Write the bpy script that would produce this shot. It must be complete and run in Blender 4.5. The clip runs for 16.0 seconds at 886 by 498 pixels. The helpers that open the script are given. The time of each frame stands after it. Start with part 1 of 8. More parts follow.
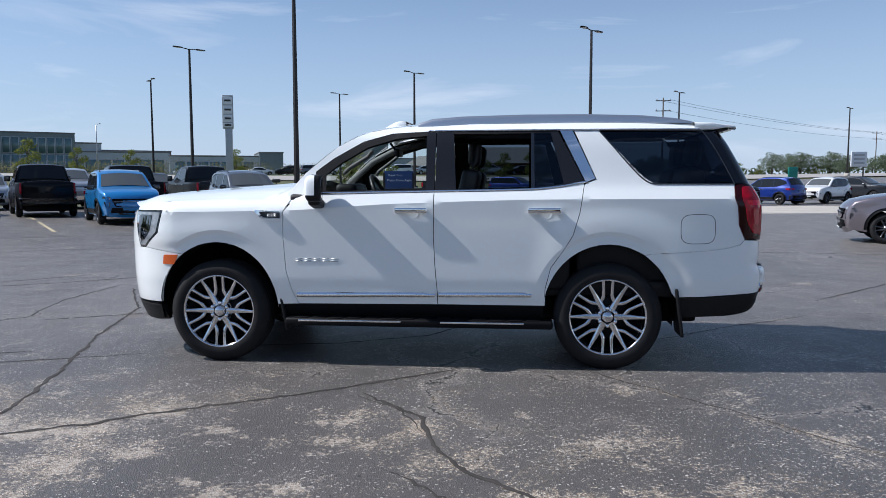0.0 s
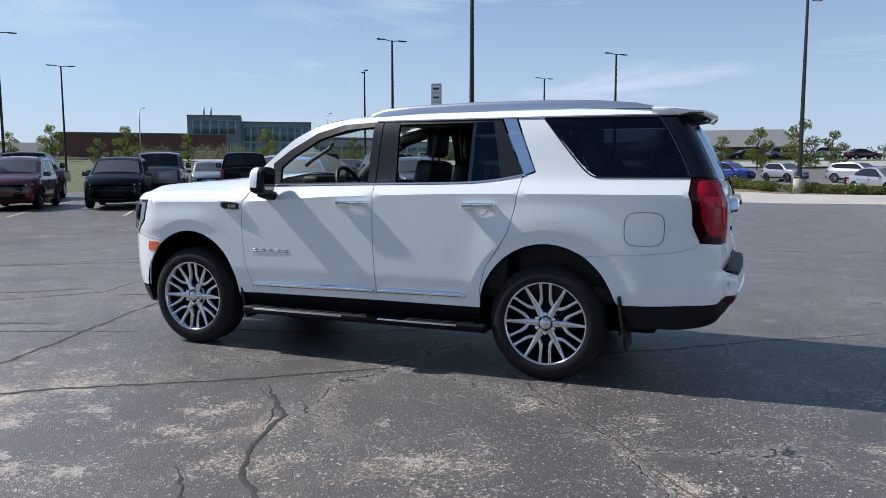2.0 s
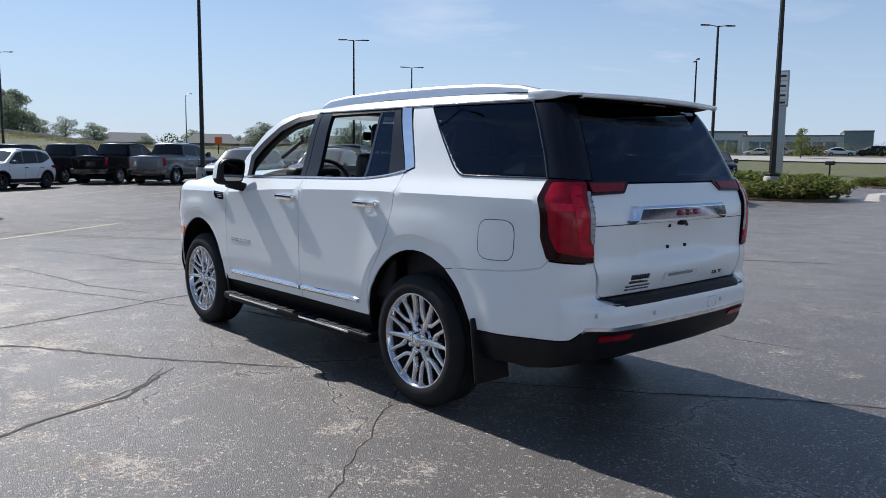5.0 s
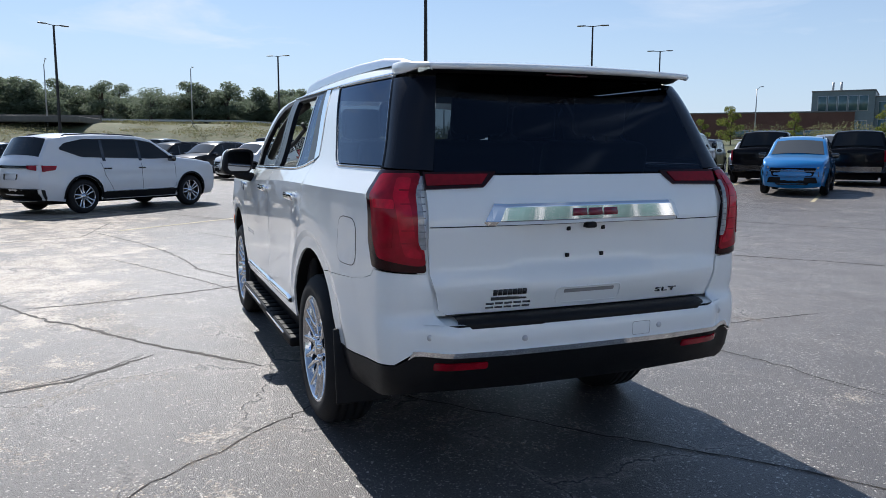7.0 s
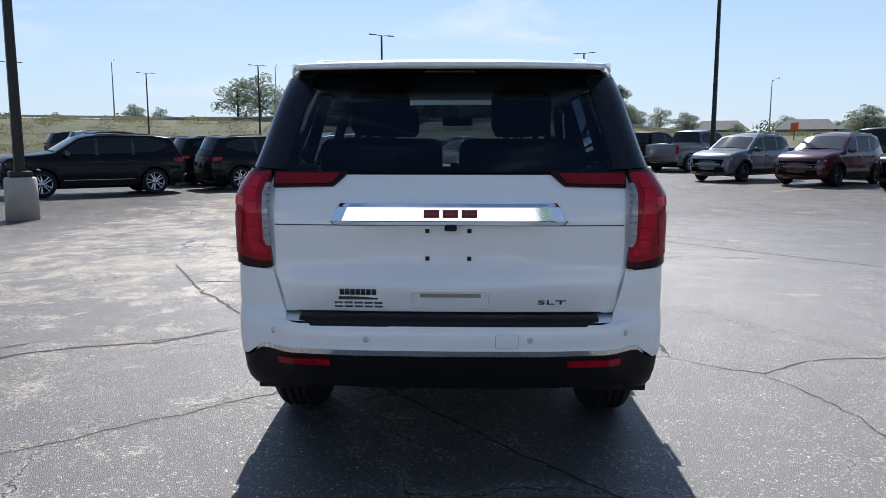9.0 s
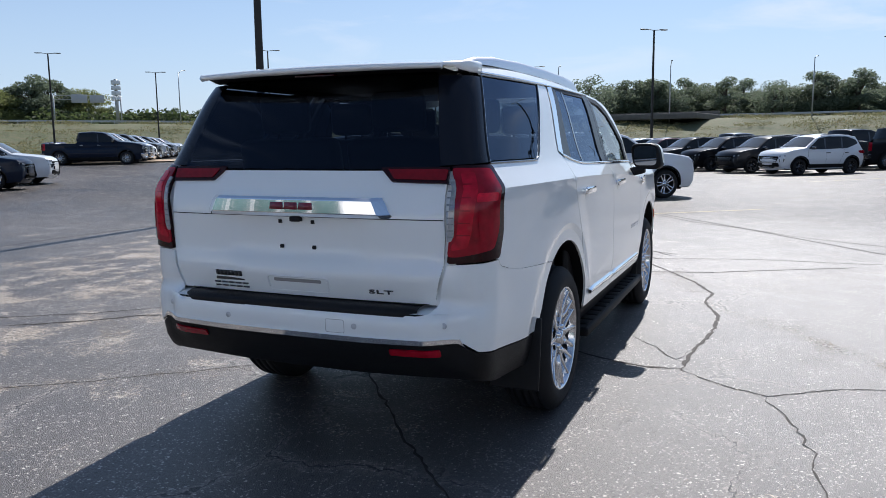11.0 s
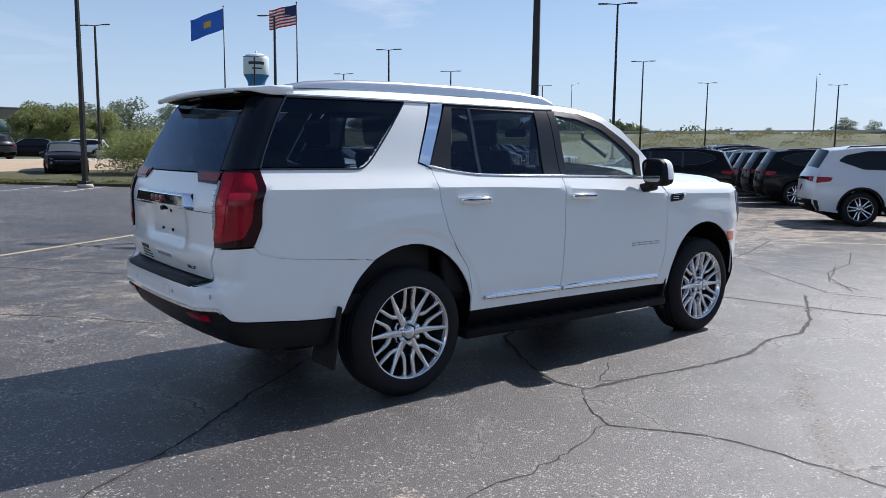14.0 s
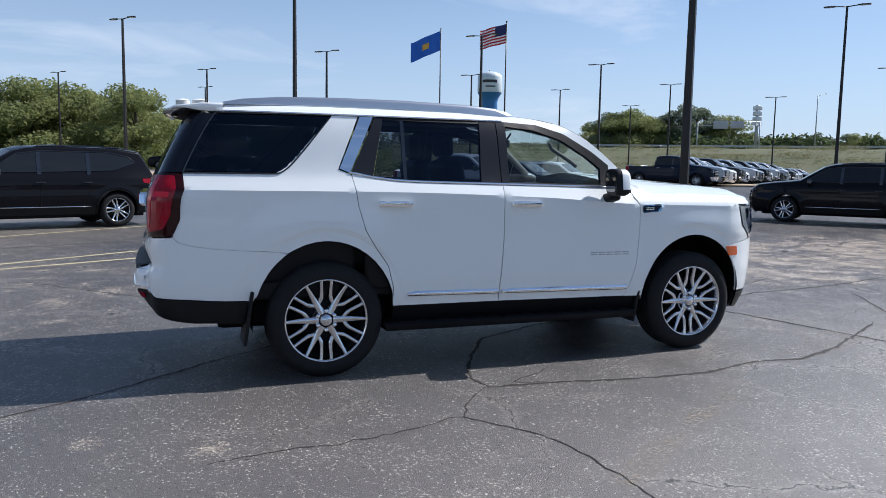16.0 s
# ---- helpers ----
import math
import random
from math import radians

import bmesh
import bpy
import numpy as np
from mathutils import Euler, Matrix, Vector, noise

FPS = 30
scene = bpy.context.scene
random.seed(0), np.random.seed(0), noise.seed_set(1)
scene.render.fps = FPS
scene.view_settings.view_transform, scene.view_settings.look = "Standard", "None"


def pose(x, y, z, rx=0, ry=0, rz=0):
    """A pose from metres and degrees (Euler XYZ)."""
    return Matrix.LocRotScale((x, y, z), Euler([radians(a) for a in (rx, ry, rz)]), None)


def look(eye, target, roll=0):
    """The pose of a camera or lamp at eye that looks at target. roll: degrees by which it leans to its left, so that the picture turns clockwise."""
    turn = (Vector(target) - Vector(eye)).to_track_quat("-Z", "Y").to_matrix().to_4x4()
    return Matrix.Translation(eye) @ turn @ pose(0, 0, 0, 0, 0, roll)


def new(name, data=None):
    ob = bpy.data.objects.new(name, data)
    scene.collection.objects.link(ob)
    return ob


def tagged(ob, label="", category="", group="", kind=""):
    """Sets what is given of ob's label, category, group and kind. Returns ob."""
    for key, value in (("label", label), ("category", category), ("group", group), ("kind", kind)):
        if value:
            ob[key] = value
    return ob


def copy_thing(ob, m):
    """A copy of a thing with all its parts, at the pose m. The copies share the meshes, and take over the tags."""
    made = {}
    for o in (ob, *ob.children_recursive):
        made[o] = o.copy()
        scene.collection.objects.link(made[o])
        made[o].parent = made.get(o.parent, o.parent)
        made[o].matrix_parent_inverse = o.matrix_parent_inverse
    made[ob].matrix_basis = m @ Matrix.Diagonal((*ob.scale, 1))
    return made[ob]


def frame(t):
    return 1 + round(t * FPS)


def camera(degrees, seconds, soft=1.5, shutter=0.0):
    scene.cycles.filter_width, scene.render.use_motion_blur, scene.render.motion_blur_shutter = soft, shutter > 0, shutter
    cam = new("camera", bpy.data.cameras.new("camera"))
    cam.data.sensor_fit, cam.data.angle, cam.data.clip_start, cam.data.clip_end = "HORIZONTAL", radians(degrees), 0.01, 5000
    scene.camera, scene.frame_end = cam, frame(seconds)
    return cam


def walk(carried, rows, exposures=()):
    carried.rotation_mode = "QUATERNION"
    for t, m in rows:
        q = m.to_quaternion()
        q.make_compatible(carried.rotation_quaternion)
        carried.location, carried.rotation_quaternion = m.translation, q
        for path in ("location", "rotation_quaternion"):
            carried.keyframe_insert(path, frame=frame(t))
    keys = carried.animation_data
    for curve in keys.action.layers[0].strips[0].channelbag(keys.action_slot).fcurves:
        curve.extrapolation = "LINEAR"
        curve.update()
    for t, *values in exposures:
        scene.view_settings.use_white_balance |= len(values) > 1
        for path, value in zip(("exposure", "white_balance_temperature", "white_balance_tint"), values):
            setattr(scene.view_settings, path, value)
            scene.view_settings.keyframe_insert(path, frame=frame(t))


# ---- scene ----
cam = camera(60.5, 16.0, soft=0.75)
PATH = [
    (0, (0.883, -6.784, 1.43), (0.676, -4.803, 1.255), -0.1),
    (0.5, (1.395, -6.657, 1.437), (1.048, -4.696, 1.252), 0.0),
    (1, (1.901, -6.488, 1.45), (1.414, -4.558, 1.254), 0.1),
    (1.5, (2.37, -6.263, 1.465), (1.746, -4.374, 1.258), -0.0),
    (2, (2.876, -6.036, 1.482), (2.112, -4.2, 1.269), -0.1),
    (2.5, (3.297, -5.745, 1.489), (2.394, -3.974, 1.273), 0.0),
    (3, (3.757, -5.456, 1.483), (2.717, -3.762, 1.268), 0.1),
    (3.5, (4.11, -5.101, 1.466), (2.943, -3.492, 1.249), 0.3),
    (4, (4.477, -4.731, 1.473), (3.193, -3.214, 1.253), 0.4),
    (4.5, (4.786, -4.3, 1.481), (3.394, -2.882, 1.255), 0.5),
    (5, (5.047, -3.854, 1.503), (3.556, -2.542, 1.269), 0.7),
    (5.2, (5.175, -3.665, 1.508), (3.645, -2.399, 1.269), 0.7),
    (7.3, (5.652, -1.55, 1.501), (3.774, -0.917, 1.234), 0.1),
    (7.5, (5.716, -1.356, 1.498), (3.814, -0.797, 1.23), 0.1),
    (8, (5.781, -0.88, 1.498), (3.832, -0.522, 1.227), 0.1),
    (8.5, (5.83, -0.422, 1.512), (3.854, -0.275, 1.239), 0.1),
    (8.7, (5.892, -0.218, 1.517), (3.911, -0.156, 1.243), 0.1),
    (10.8, (5.688, 1.795, 1.511), (3.841, 1.077, 1.237), -0.7),
    (11, (5.659, 2.021, 1.501), (3.84, 1.237, 1.227), -0.6),
    (11.5, (5.492, 2.509, 1.495), (3.75, 1.565, 1.218), -0.4),
    (12, (5.291, 2.967, 1.503), (3.64, 1.872, 1.225), -0.2),
    (12.5, (5.073, 3.46, 1.516), (3.523, 2.226, 1.241), -0.0),
    (13, (4.793, 3.866, 1.525), (3.352, 2.505, 1.257), 0.2),
    (13.5, (4.52, 4.353, 1.521), (3.194, 2.879, 1.264), 0.5),
    (14, (4.193, 4.755, 1.507), (2.983, 3.182, 1.259), 0.6),
    (14.5, (3.858, 5.189, 1.498), (2.767, 3.53, 1.262), 0.6),
    (15, (3.449, 5.537, 1.479), (2.485, 3.8, 1.252), 0.8),
    (15.5, (3.041, 5.87, 1.483), (2.211, 4.064, 1.262), 0.9),
    (16, (2.597, 6.128, 1.484), (1.904, 4.265, 1.268), 1.0),
]
walk(cam, [(t, look(eye, target, roll)) for t, eye, target, roll in PATH], [(0.0, 0.25, 6000, 12), (4.5, 0.25, 6200, 12), (8.5, 0.42, 6250, 11), (12.5, 0.32, 6250, 13), (16.0, 0.34, 6050, 12)])

# ---------------------------------------------------------------- sky and sun
SUN_ELEVATION, SUN_TOWARDS = 44.5, Vector((-1.0, -0.065, 0))
world = bpy.data.worlds.new("sky")
scene.world = world
world.use_nodes = True
wn, wl = world.node_tree.nodes, world.node_tree.links
sky = wn.new("ShaderNodeTexSky")
sky.sky_type = "NISHITA"
sky.sun_disc = False
sky.sun_elevation = radians(SUN_ELEVATION)
sky.sun_rotation = math.atan2(SUN_TOWARDS.x, SUN_TOWARDS.y)
sky.air_density, sky.dust_density, sky.ozone_density = 1.0, 0.15, 3.0
# thin high cloud, streaked, and the pale haze low down
where = wn.new("ShaderNodeTexCoord").outputs["Generated"]
stretch = wn.new("ShaderNodeMapping")
stretch.inputs["Scale"].default_value = (1.0, 1.6, 6.5)
stretch.inputs["Rotation"].default_value = (0.10, 0.06, 0.3)
wl.new(where, stretch.inputs["Vector"])
wisps, veil = wn.new("ShaderNodeTexNoise"), wn.new("ShaderNodeTexNoise")
wisps.inputs["Scale"].default_value, wisps.inputs["Detail"].default_value, wisps.inputs["Roughness"].default_value, wisps.inputs["Distortion"].default_value = 2.6, 8, 0.58, 0.6
veil.inputs["Scale"].default_value, veil.inputs["Detail"].default_value = 1.1, 3
wl.new(stretch.outputs[0], wisps.inputs["Vector"])
wl.new(stretch.outputs[0], veil.inputs["Vector"])


def sky_range(value, a, b, c, d):
    n = wn.new("ShaderNodeMapRange")
    for k, v in zip(("From Min", "From Max", "To Min", "To Max"), (a, b, c, d)):
        n.inputs[k].default_value = v
    wl.new(value, n.inputs["Value"])
    return n.outputs[0]


def sky_mix(fac, a, colour):
    n = wn.new("ShaderNodeMix")
    n.data_type = "RGBA"
    wl.new(fac, n.inputs["Factor"])
    wl.new(a, [s for s in n.inputs if s.name == "A" and s.type == "RGBA"][0])
    [s for s in n.inputs if s.name == "B" and s.type == "RGBA"][0].default_value = (*colour, 1)
    return [s for s in n.outputs if s.type == "RGBA"][0]


amount = wn.new("ShaderNodeMath")
amount.operation = "MULTIPLY"
wl.new(sky_range(wisps.outputs["Fac"], 0.53, 0.76, 0.0, 0.8), amount.inputs[0])
wl.new(sky_range(veil.outputs["Fac"], 0.40, 0.60, 0.1, 1.0), amount.inputs[1])
height = wn.new("ShaderNodeSeparateXYZ")
wl.new(where, height.inputs[0])
tint = sky_mix(sky_range(height.outputs["Z"], 0.0, 0.30, 0.80, 0.05), sky.outputs[0], (5.0, 6.2, 7.95))
tint = sky_mix(amount.outputs[0], tint, (7.6, 8.2, 9.0))
wl.new(tint, wn["Background"].inputs["Color"])
wn["Background"].inputs["Strength"].default_value = 0.085
sun = new("sun", bpy.data.lights.new("sun", "SUN"))
sun.data.energy, sun.data.angle, sun.data.color = 5.0, radians(0.53), (1.0, 0.96, 0.90)
toward = SUN_TOWARDS.normalized() * math.cos(radians(SUN_ELEVATION)) + Vector((0, 0, math.sin(radians(SUN_ELEVATION))))
sun.matrix_world = look(toward * 80, (0, 0, 0))

# ---------------------------------------------------------------- materials
def material(name, colour, rough=0.5, metal=0.0, coat=0.0, spread=0.0, scale=8.0, bump=0.0, bump_scale=60.0, spec=0.5, emit=0.0):
    """A Principled material with variation of its colour at two scales and a fine relief."""
    m = bpy.data.materials.new(name)
    m.use_nodes = True
    nodes, links = m.node_tree.nodes, m.node_tree.links
    p = nodes["Principled BSDF"]
    p.inputs["Base Color"].default_value = (*colour, 1)
    p.inputs["Roughness"].default_value = rough
    p.inputs["Metallic"].default_value = metal
    p.inputs["Coat Weight"].default_value = coat
    p.inputs["Coat Roughness"].default_value = 0.03
    p.inputs["Specular IOR Level"].default_value = spec
    if emit:
        p.inputs["Emission Color"].default_value = (*colour, 1)
        p.inputs["Emission Strength"].default_value = emit
    if spread or bump:
        where = nodes.new("ShaderNodeTexCoord")
    if spread:
        coarse, fine = nodes.new("ShaderNodeTexNoise"), nodes.new("ShaderNodeTexNoise")
        coarse.inputs["Scale"].default_value, fine.inputs["Scale"].default_value = scale * 0.15, scale
        coarse.inputs["Detail"].default_value = fine.inputs["Detail"].default_value = 4
        both = nodes.new("ShaderNodeMath")
        both.operation = "ADD"
        links.new(where.outputs["Object"], coarse.inputs["Vector"])
        links.new(where.outputs["Object"], fine.inputs["Vector"])
        links.new(coarse.outputs["Fac"], both.inputs[0])
        links.new(fine.outputs["Fac"], both.inputs[1])
        ramp = nodes.new("ShaderNodeMapRange")
        ramp.inputs["From Min"].default_value, ramp.inputs["From Max"].default_value = 0.6, 1.4
        ramp.inputs["To Min"].default_value, ramp.inputs["To Max"].default_value = 1 - spread, 1 + spread
        links.new(both.outputs[0], ramp.inputs["Value"])
        mul = nodes.new("ShaderNodeVectorMath")
        mul.operation = "SCALE"
        mul.inputs[0].default_value = colour
        links.new(ramp.outputs[0], mul.inputs["Scale"])
        links.new(mul.outputs[0], p.inputs["Base Color"])
    if bump:
        grain, b = nodes.new("ShaderNodeTexNoise"), nodes.new("ShaderNodeBump")
        grain.inputs["Scale"].default_value, grain.inputs["Detail"].default_value = bump_scale, 3
        b.inputs["Strength"].default_value, b.inputs["Distance"].default_value = bump, 0.01
        links.new(where.outputs["Object"], grain.inputs["Vector"])
        links.new(grain.outputs["Fac"], b.inputs["Height"])
        links.new(b.outputs[0], p.inputs["Normal"])
    return m


def pane_material(name, tint, gloss=0.02, ior=1.5, coating=(1.0, 1.0, 1.0)):
    """Thin window glass: a clear or tinted pane with Fresnel reflections."""
    m = bpy.data.materials.new(name)
    m.use_nodes = True
    nodes, links = m.node_tree.nodes, m.node_tree.links
    nodes.remove(nodes["Principled BSDF"])
    clear, shine, mix, fres = (nodes.new("ShaderNode" + k) for k in ("BsdfTransparent", "BsdfGlossy", "MixShader", "Fresnel"))
    clear.inputs["Color"].default_value = (*tint, 1)
    shine.inputs["Roughness"].default_value = gloss
    shine.inputs["Color"].default_value = (*coating, 1)
    fres.inputs["IOR"].default_value = ior
    links.new(fres.outputs[0], mix.inputs[0])
    links.new(clear.outputs[0], mix.inputs[1])
    links.new(shine.outputs[0], mix.inputs[2])
    links.new(mix.outputs[0], nodes["Material Output"].inputs["Surface"])
    return m


WHITE = material("white_paint", (0.865, 0.89, 0.875), 0.35, coat=1.0, spec=0.4, bump=0.012, bump_scale=350)
PALE_PAINT = material("pale_grey_paint", (0.55, 0.555, 0.56), 0.4, coat=0.6)
BLACK_GLOSS = material("black_gloss", (0.008, 0.009, 0.012), 0.12, coat=1.0)
BLACK_PLASTIC = material("black_plastic", (0.009, 0.009, 0.010), 0.5, spread=0.2, scale=40, bump=0.15, bump_scale=400, spec=0.22)
RUBBER = material("tyre_rubber", (0.011, 0.011, 0.012), 0.75, spread=0.25, scale=20, bump=0.2, bump_scale=120, spec=0.3)
CHROME = material("chrome", (0.88, 0.89, 0.9), 0.06, metal=1.0)
SILVER = material("polished_alloy", (0.68, 0.68, 0.69), 0.14, metal=1.0, spread=0.06, scale=12)
SATIN = material("satin_silver", (0.62, 0.63, 0.65), 0.3, metal=0.9)
DARK_METAL = material("dark_metal", (0.03, 0.03, 0.032), 0.6, metal=0.6, spread=0.3, scale=15)
RED_LENS = material("red_lens", (0.30, 0.004, 0.016), 0.12, spec=0.3, spread=0.45, scale=25)
BRIGHT_RED = material("bright_red_lens", (0.66, 0.010, 0.034), 0.14, spec=0.25, spread=0.35, scale=45)
MID_RED = material("mid_red_lens", (0.48, 0.006, 0.024), 0.14, spec=0.3, spread=0.5, scale=22)
LAMP_BLACK = material("smoked_red_lens", (0.022, 0.001, 0.002), 0.10, spec=0.3)
DARK_RED = material("dark_red_lens", (0.20, 0.004, 0.010), 0.25, spec=0.2, coat=0.15, spread=0.3, scale=40)
PALE_LENS = material("pale_lens", (0.30, 0.31, 0.32), 0.08, coat=1.0, spread=0.5, scale=40)
HEAD_LENS = material("headlamp_lens", (0.24, 0.26, 0.28), 0.06, coat=1.0, spread=0.6, scale=28)
ORANGE = material("amber_lens", (0.75, 0.13, 0.02), 0.15, coat=1.0)
TINT = pane_material("tinted_glass", (0.12, 0.15, 0.185), 0.02, 1.45, (0.55, 0.67, 0.88))
CLEAR = pane_material("clear_glass", (0.78, 0.84, 0.82))
LEATHER = material("black_leather", (0.016, 0.015, 0.015), 0.45, spread=0.2, scale=30, bump=0.2, bump_scale=150)
TRIM_GREY = material("grey_trim", (0.30, 0.29, 0.28), 0.6, spread=0.1, scale=25)
LETTER_DARK = material("dark_lettering", (0.02, 0.02, 0.022), 0.4)
MIRROR_GLASS = material("dimmed_mirror", (0.22, 0.225, 0.235), 0.03, metal=1.0)
PILLAR_GLOSS = material("gloss_black_pillar", (0.008, 0.010, 0.016), 0.2, spec=0.28)
PILLAR_BLACK = material("black_pillar", (0.012, 0.013, 0.017), 0.32, spec=0.35)
DEEP_BLACK = material("deep_black_plastic", (0.005, 0.005, 0.006), 0.6, spread=0.2, scale=30, spec=0.15)
LINING = material("grey_lining", (0.14, 0.14, 0.135), 0.7, spread=0.1, scale=25)
LETTER_GREY = material("grey_lettering", (0.16, 0.16, 0.17), 0.25, metal=0.7)
LETTER_SATIN = material("satin_lettering", (0.40, 0.41, 0.43), 0.3, metal=0.5)
LETTER_RED = material("red_lettering", (0.20, 0.012, 0.028), 0.25, coat=0.5)

# ---------------------------------------------------------------- mesh tools


def mesh_of(bm, name, mat, smooth=True):
    me = bpy.data.meshes.new(name)
    if smooth:
        for f in bm.faces:
            f.smooth = True
    bm.to_mesh(me)
    bm.free()
    if mat:
        me.materials.append(mat)
    return me


def part(name, bm, mat, parent, label="", smooth=True):
    """Links a bmesh as one mesh object under a thing or under a part."""
    ob = new(name, mesh_of(bm, name, mat, smooth))
    ob.parent = parent
    if label:
        ob["label"] = label
    return ob


def thing(name, label, category, group="", kind="", m=None):
    ob = new(name)
    ob.empty_display_size = 0.2
    if m is not None:
        ob.matrix_basis = m
    return tagged(ob, label, category, group, kind)


def block(bm, x0, y0, z0, x1, y1, z1, bevel=0.0, m=None, seg=2):
    """Adds a box with rounded edges to bm."""
    vs = bmesh.ops.create_cube(bm, size=1)["verts"]
    for v in vs:
        v.co = Vector(((x0 + x1) / 2 + v.co.x * (x1 - x0), (y0 + y1) / 2 + v.co.y * (y1 - y0), (z0 + z1) / 2 + v.co.z * (z1 - z0)))
    if bevel:
        es = {e for v in vs for e in v.link_edges}
        out = bmesh.ops.bevel(bm, geom=list(es), offset=bevel, segments=seg, affect="EDGES", profile=0.6, clamp_overlap=True)
        vs = list({v for f in out["faces"] for v in f.verts} | {v for v in vs if v.is_valid})
    if m is not None:
        bmesh.ops.transform(bm, matrix=m, verts=vs)
    return vs


def tube(bm, points, radius, sides=8, caps=True):
    """Adds a round bar along points; radius is a number or one for each point."""
    pts = [Vector(p) for p in points]
    rings = []
    for i, p in enumerate(pts):
        d = (pts[min(i + 1, len(pts) - 1)] - pts[max(i - 1, 0)]).normalized()
        a = d.cross(Vector((0, 0, 1)) if abs(d.z) < 0.9 else Vector((1, 0, 0))).normalized()
        b = d.cross(a)
        r = radius[i] if isinstance(radius, (list, tuple)) else radius
        rings.append([bm.verts.new(p + r * (math.cos(k * math.tau / sides) * a + math.sin(k * math.tau / sides) * b)) for k in range(sides)])
    for u, v in zip(rings, rings[1:]):
        for k in range(sides):
            bm.faces.new((u[k], v[k], v[(k + 1) % sides], u[(k + 1) % sides]))
    if caps:
        bm.faces.new(rings[0])
        bm.faces.new(rings[-1][::-1])


def lathe(bm, profile, sides, m=None):
    """Adds a body of revolution about y: profile is a list of (radius, y)."""
    rings = []
    for r, y in profile:
        rings.append([bm.verts.new((r * math.cos(k * math.tau / sides), y, r * math.sin(k * math.tau / sides))) for k in range(sides)])
    for u, v in zip(rings, rings[1:]):
        for k in range(sides):
            bm.faces.new((u[k], u[(k + 1) % sides], v[(k + 1) % sides], v[k]))
    if m is not None:
        bmesh.ops.transform(bm, matrix=m, verts=[v for r in rings for v in r])
    return rings


def sheet(bm, rows):
    """Adds a grid of quads through rows of points."""
    vs = [[bm.verts.new(p) for p in row] for row in rows]
    for u, v in zip(vs, vs[1:]):
        for k in range(len(u) - 1):
            bm.faces.new((u[k], u[k + 1], v[k + 1], v[k]))
    return vs


def spline(knots):
    """A smooth curve through (a, b) knots, without overshoot."""
    xs = [k[0] for k in knots]
    ys = [k[1] for k in knots]
    h = [b - a for a, b in zip(xs, xs[1:])]
    d = [(b - a) / k for a, b, k in zip(ys, ys[1:], h)]
    m = [d[0]] + [0 if p * q <= 0 else 2 * p * q / (p + q) for p, q in zip(d, d[1:])] + [d[-1]]

    def at(x):
        if x <= xs[0]:
            return ys[0]
        if x >= xs[-1]:
            return ys[-1]
        i = max(j for j in range(len(h)) if xs[j] <= x)
        t = (x - xs[i]) / h[i]
        a, b = 2 * t**3 - 3 * t * t + 1, t**3 - 2 * t * t + t
        return a * ys[i] + b * h[i] * m[i] + (1 - a) * ys[i + 1] + (t**3 - t * t) * h[i] * m[i + 1]
    return at


def ease(t):
    t = min(1.0, max(0.0, t))
    return t * t * (3 - 2 * t)


def rounded(points, radii):
    """A closed outline with its corners rounded; radii is a number or one for each corner."""
    out, n = [], len(points)
    for i, p in enumerate(points):
        r = radii[i] if isinstance(radii, (list, tuple)) else radii
        p, a, b = Vector(p), Vector(points[i - 1]), Vector(points[(i + 1) % n])
        if r <= 0:
            out.append(tuple(p))
            continue
        ra, rb = min(r, (a - p).length * 0.48), min(r, (b - p).length * 0.48)
        s, e = p + (a - p).normalized() * ra, p + (b - p).normalized() * rb
        for k in range(5):
            t = k / 4
            out.append(tuple((1 - t) ** 2 * s + 2 * t * (1 - t) * p + t * t * e))
    return out


def dense(poly, step):
    out = []
    for i, p in enumerate(poly):
        q = poly[(i + 1) % len(poly)]
        n = max(1, math.ceil(math.hypot(q[0] - p[0], q[1] - p[1]) / step))
        out += [(p[0] + (q[0] - p[0]) * k / n, p[1] + (q[1] - p[1]) * k / n) for k in range(n)]
    return out


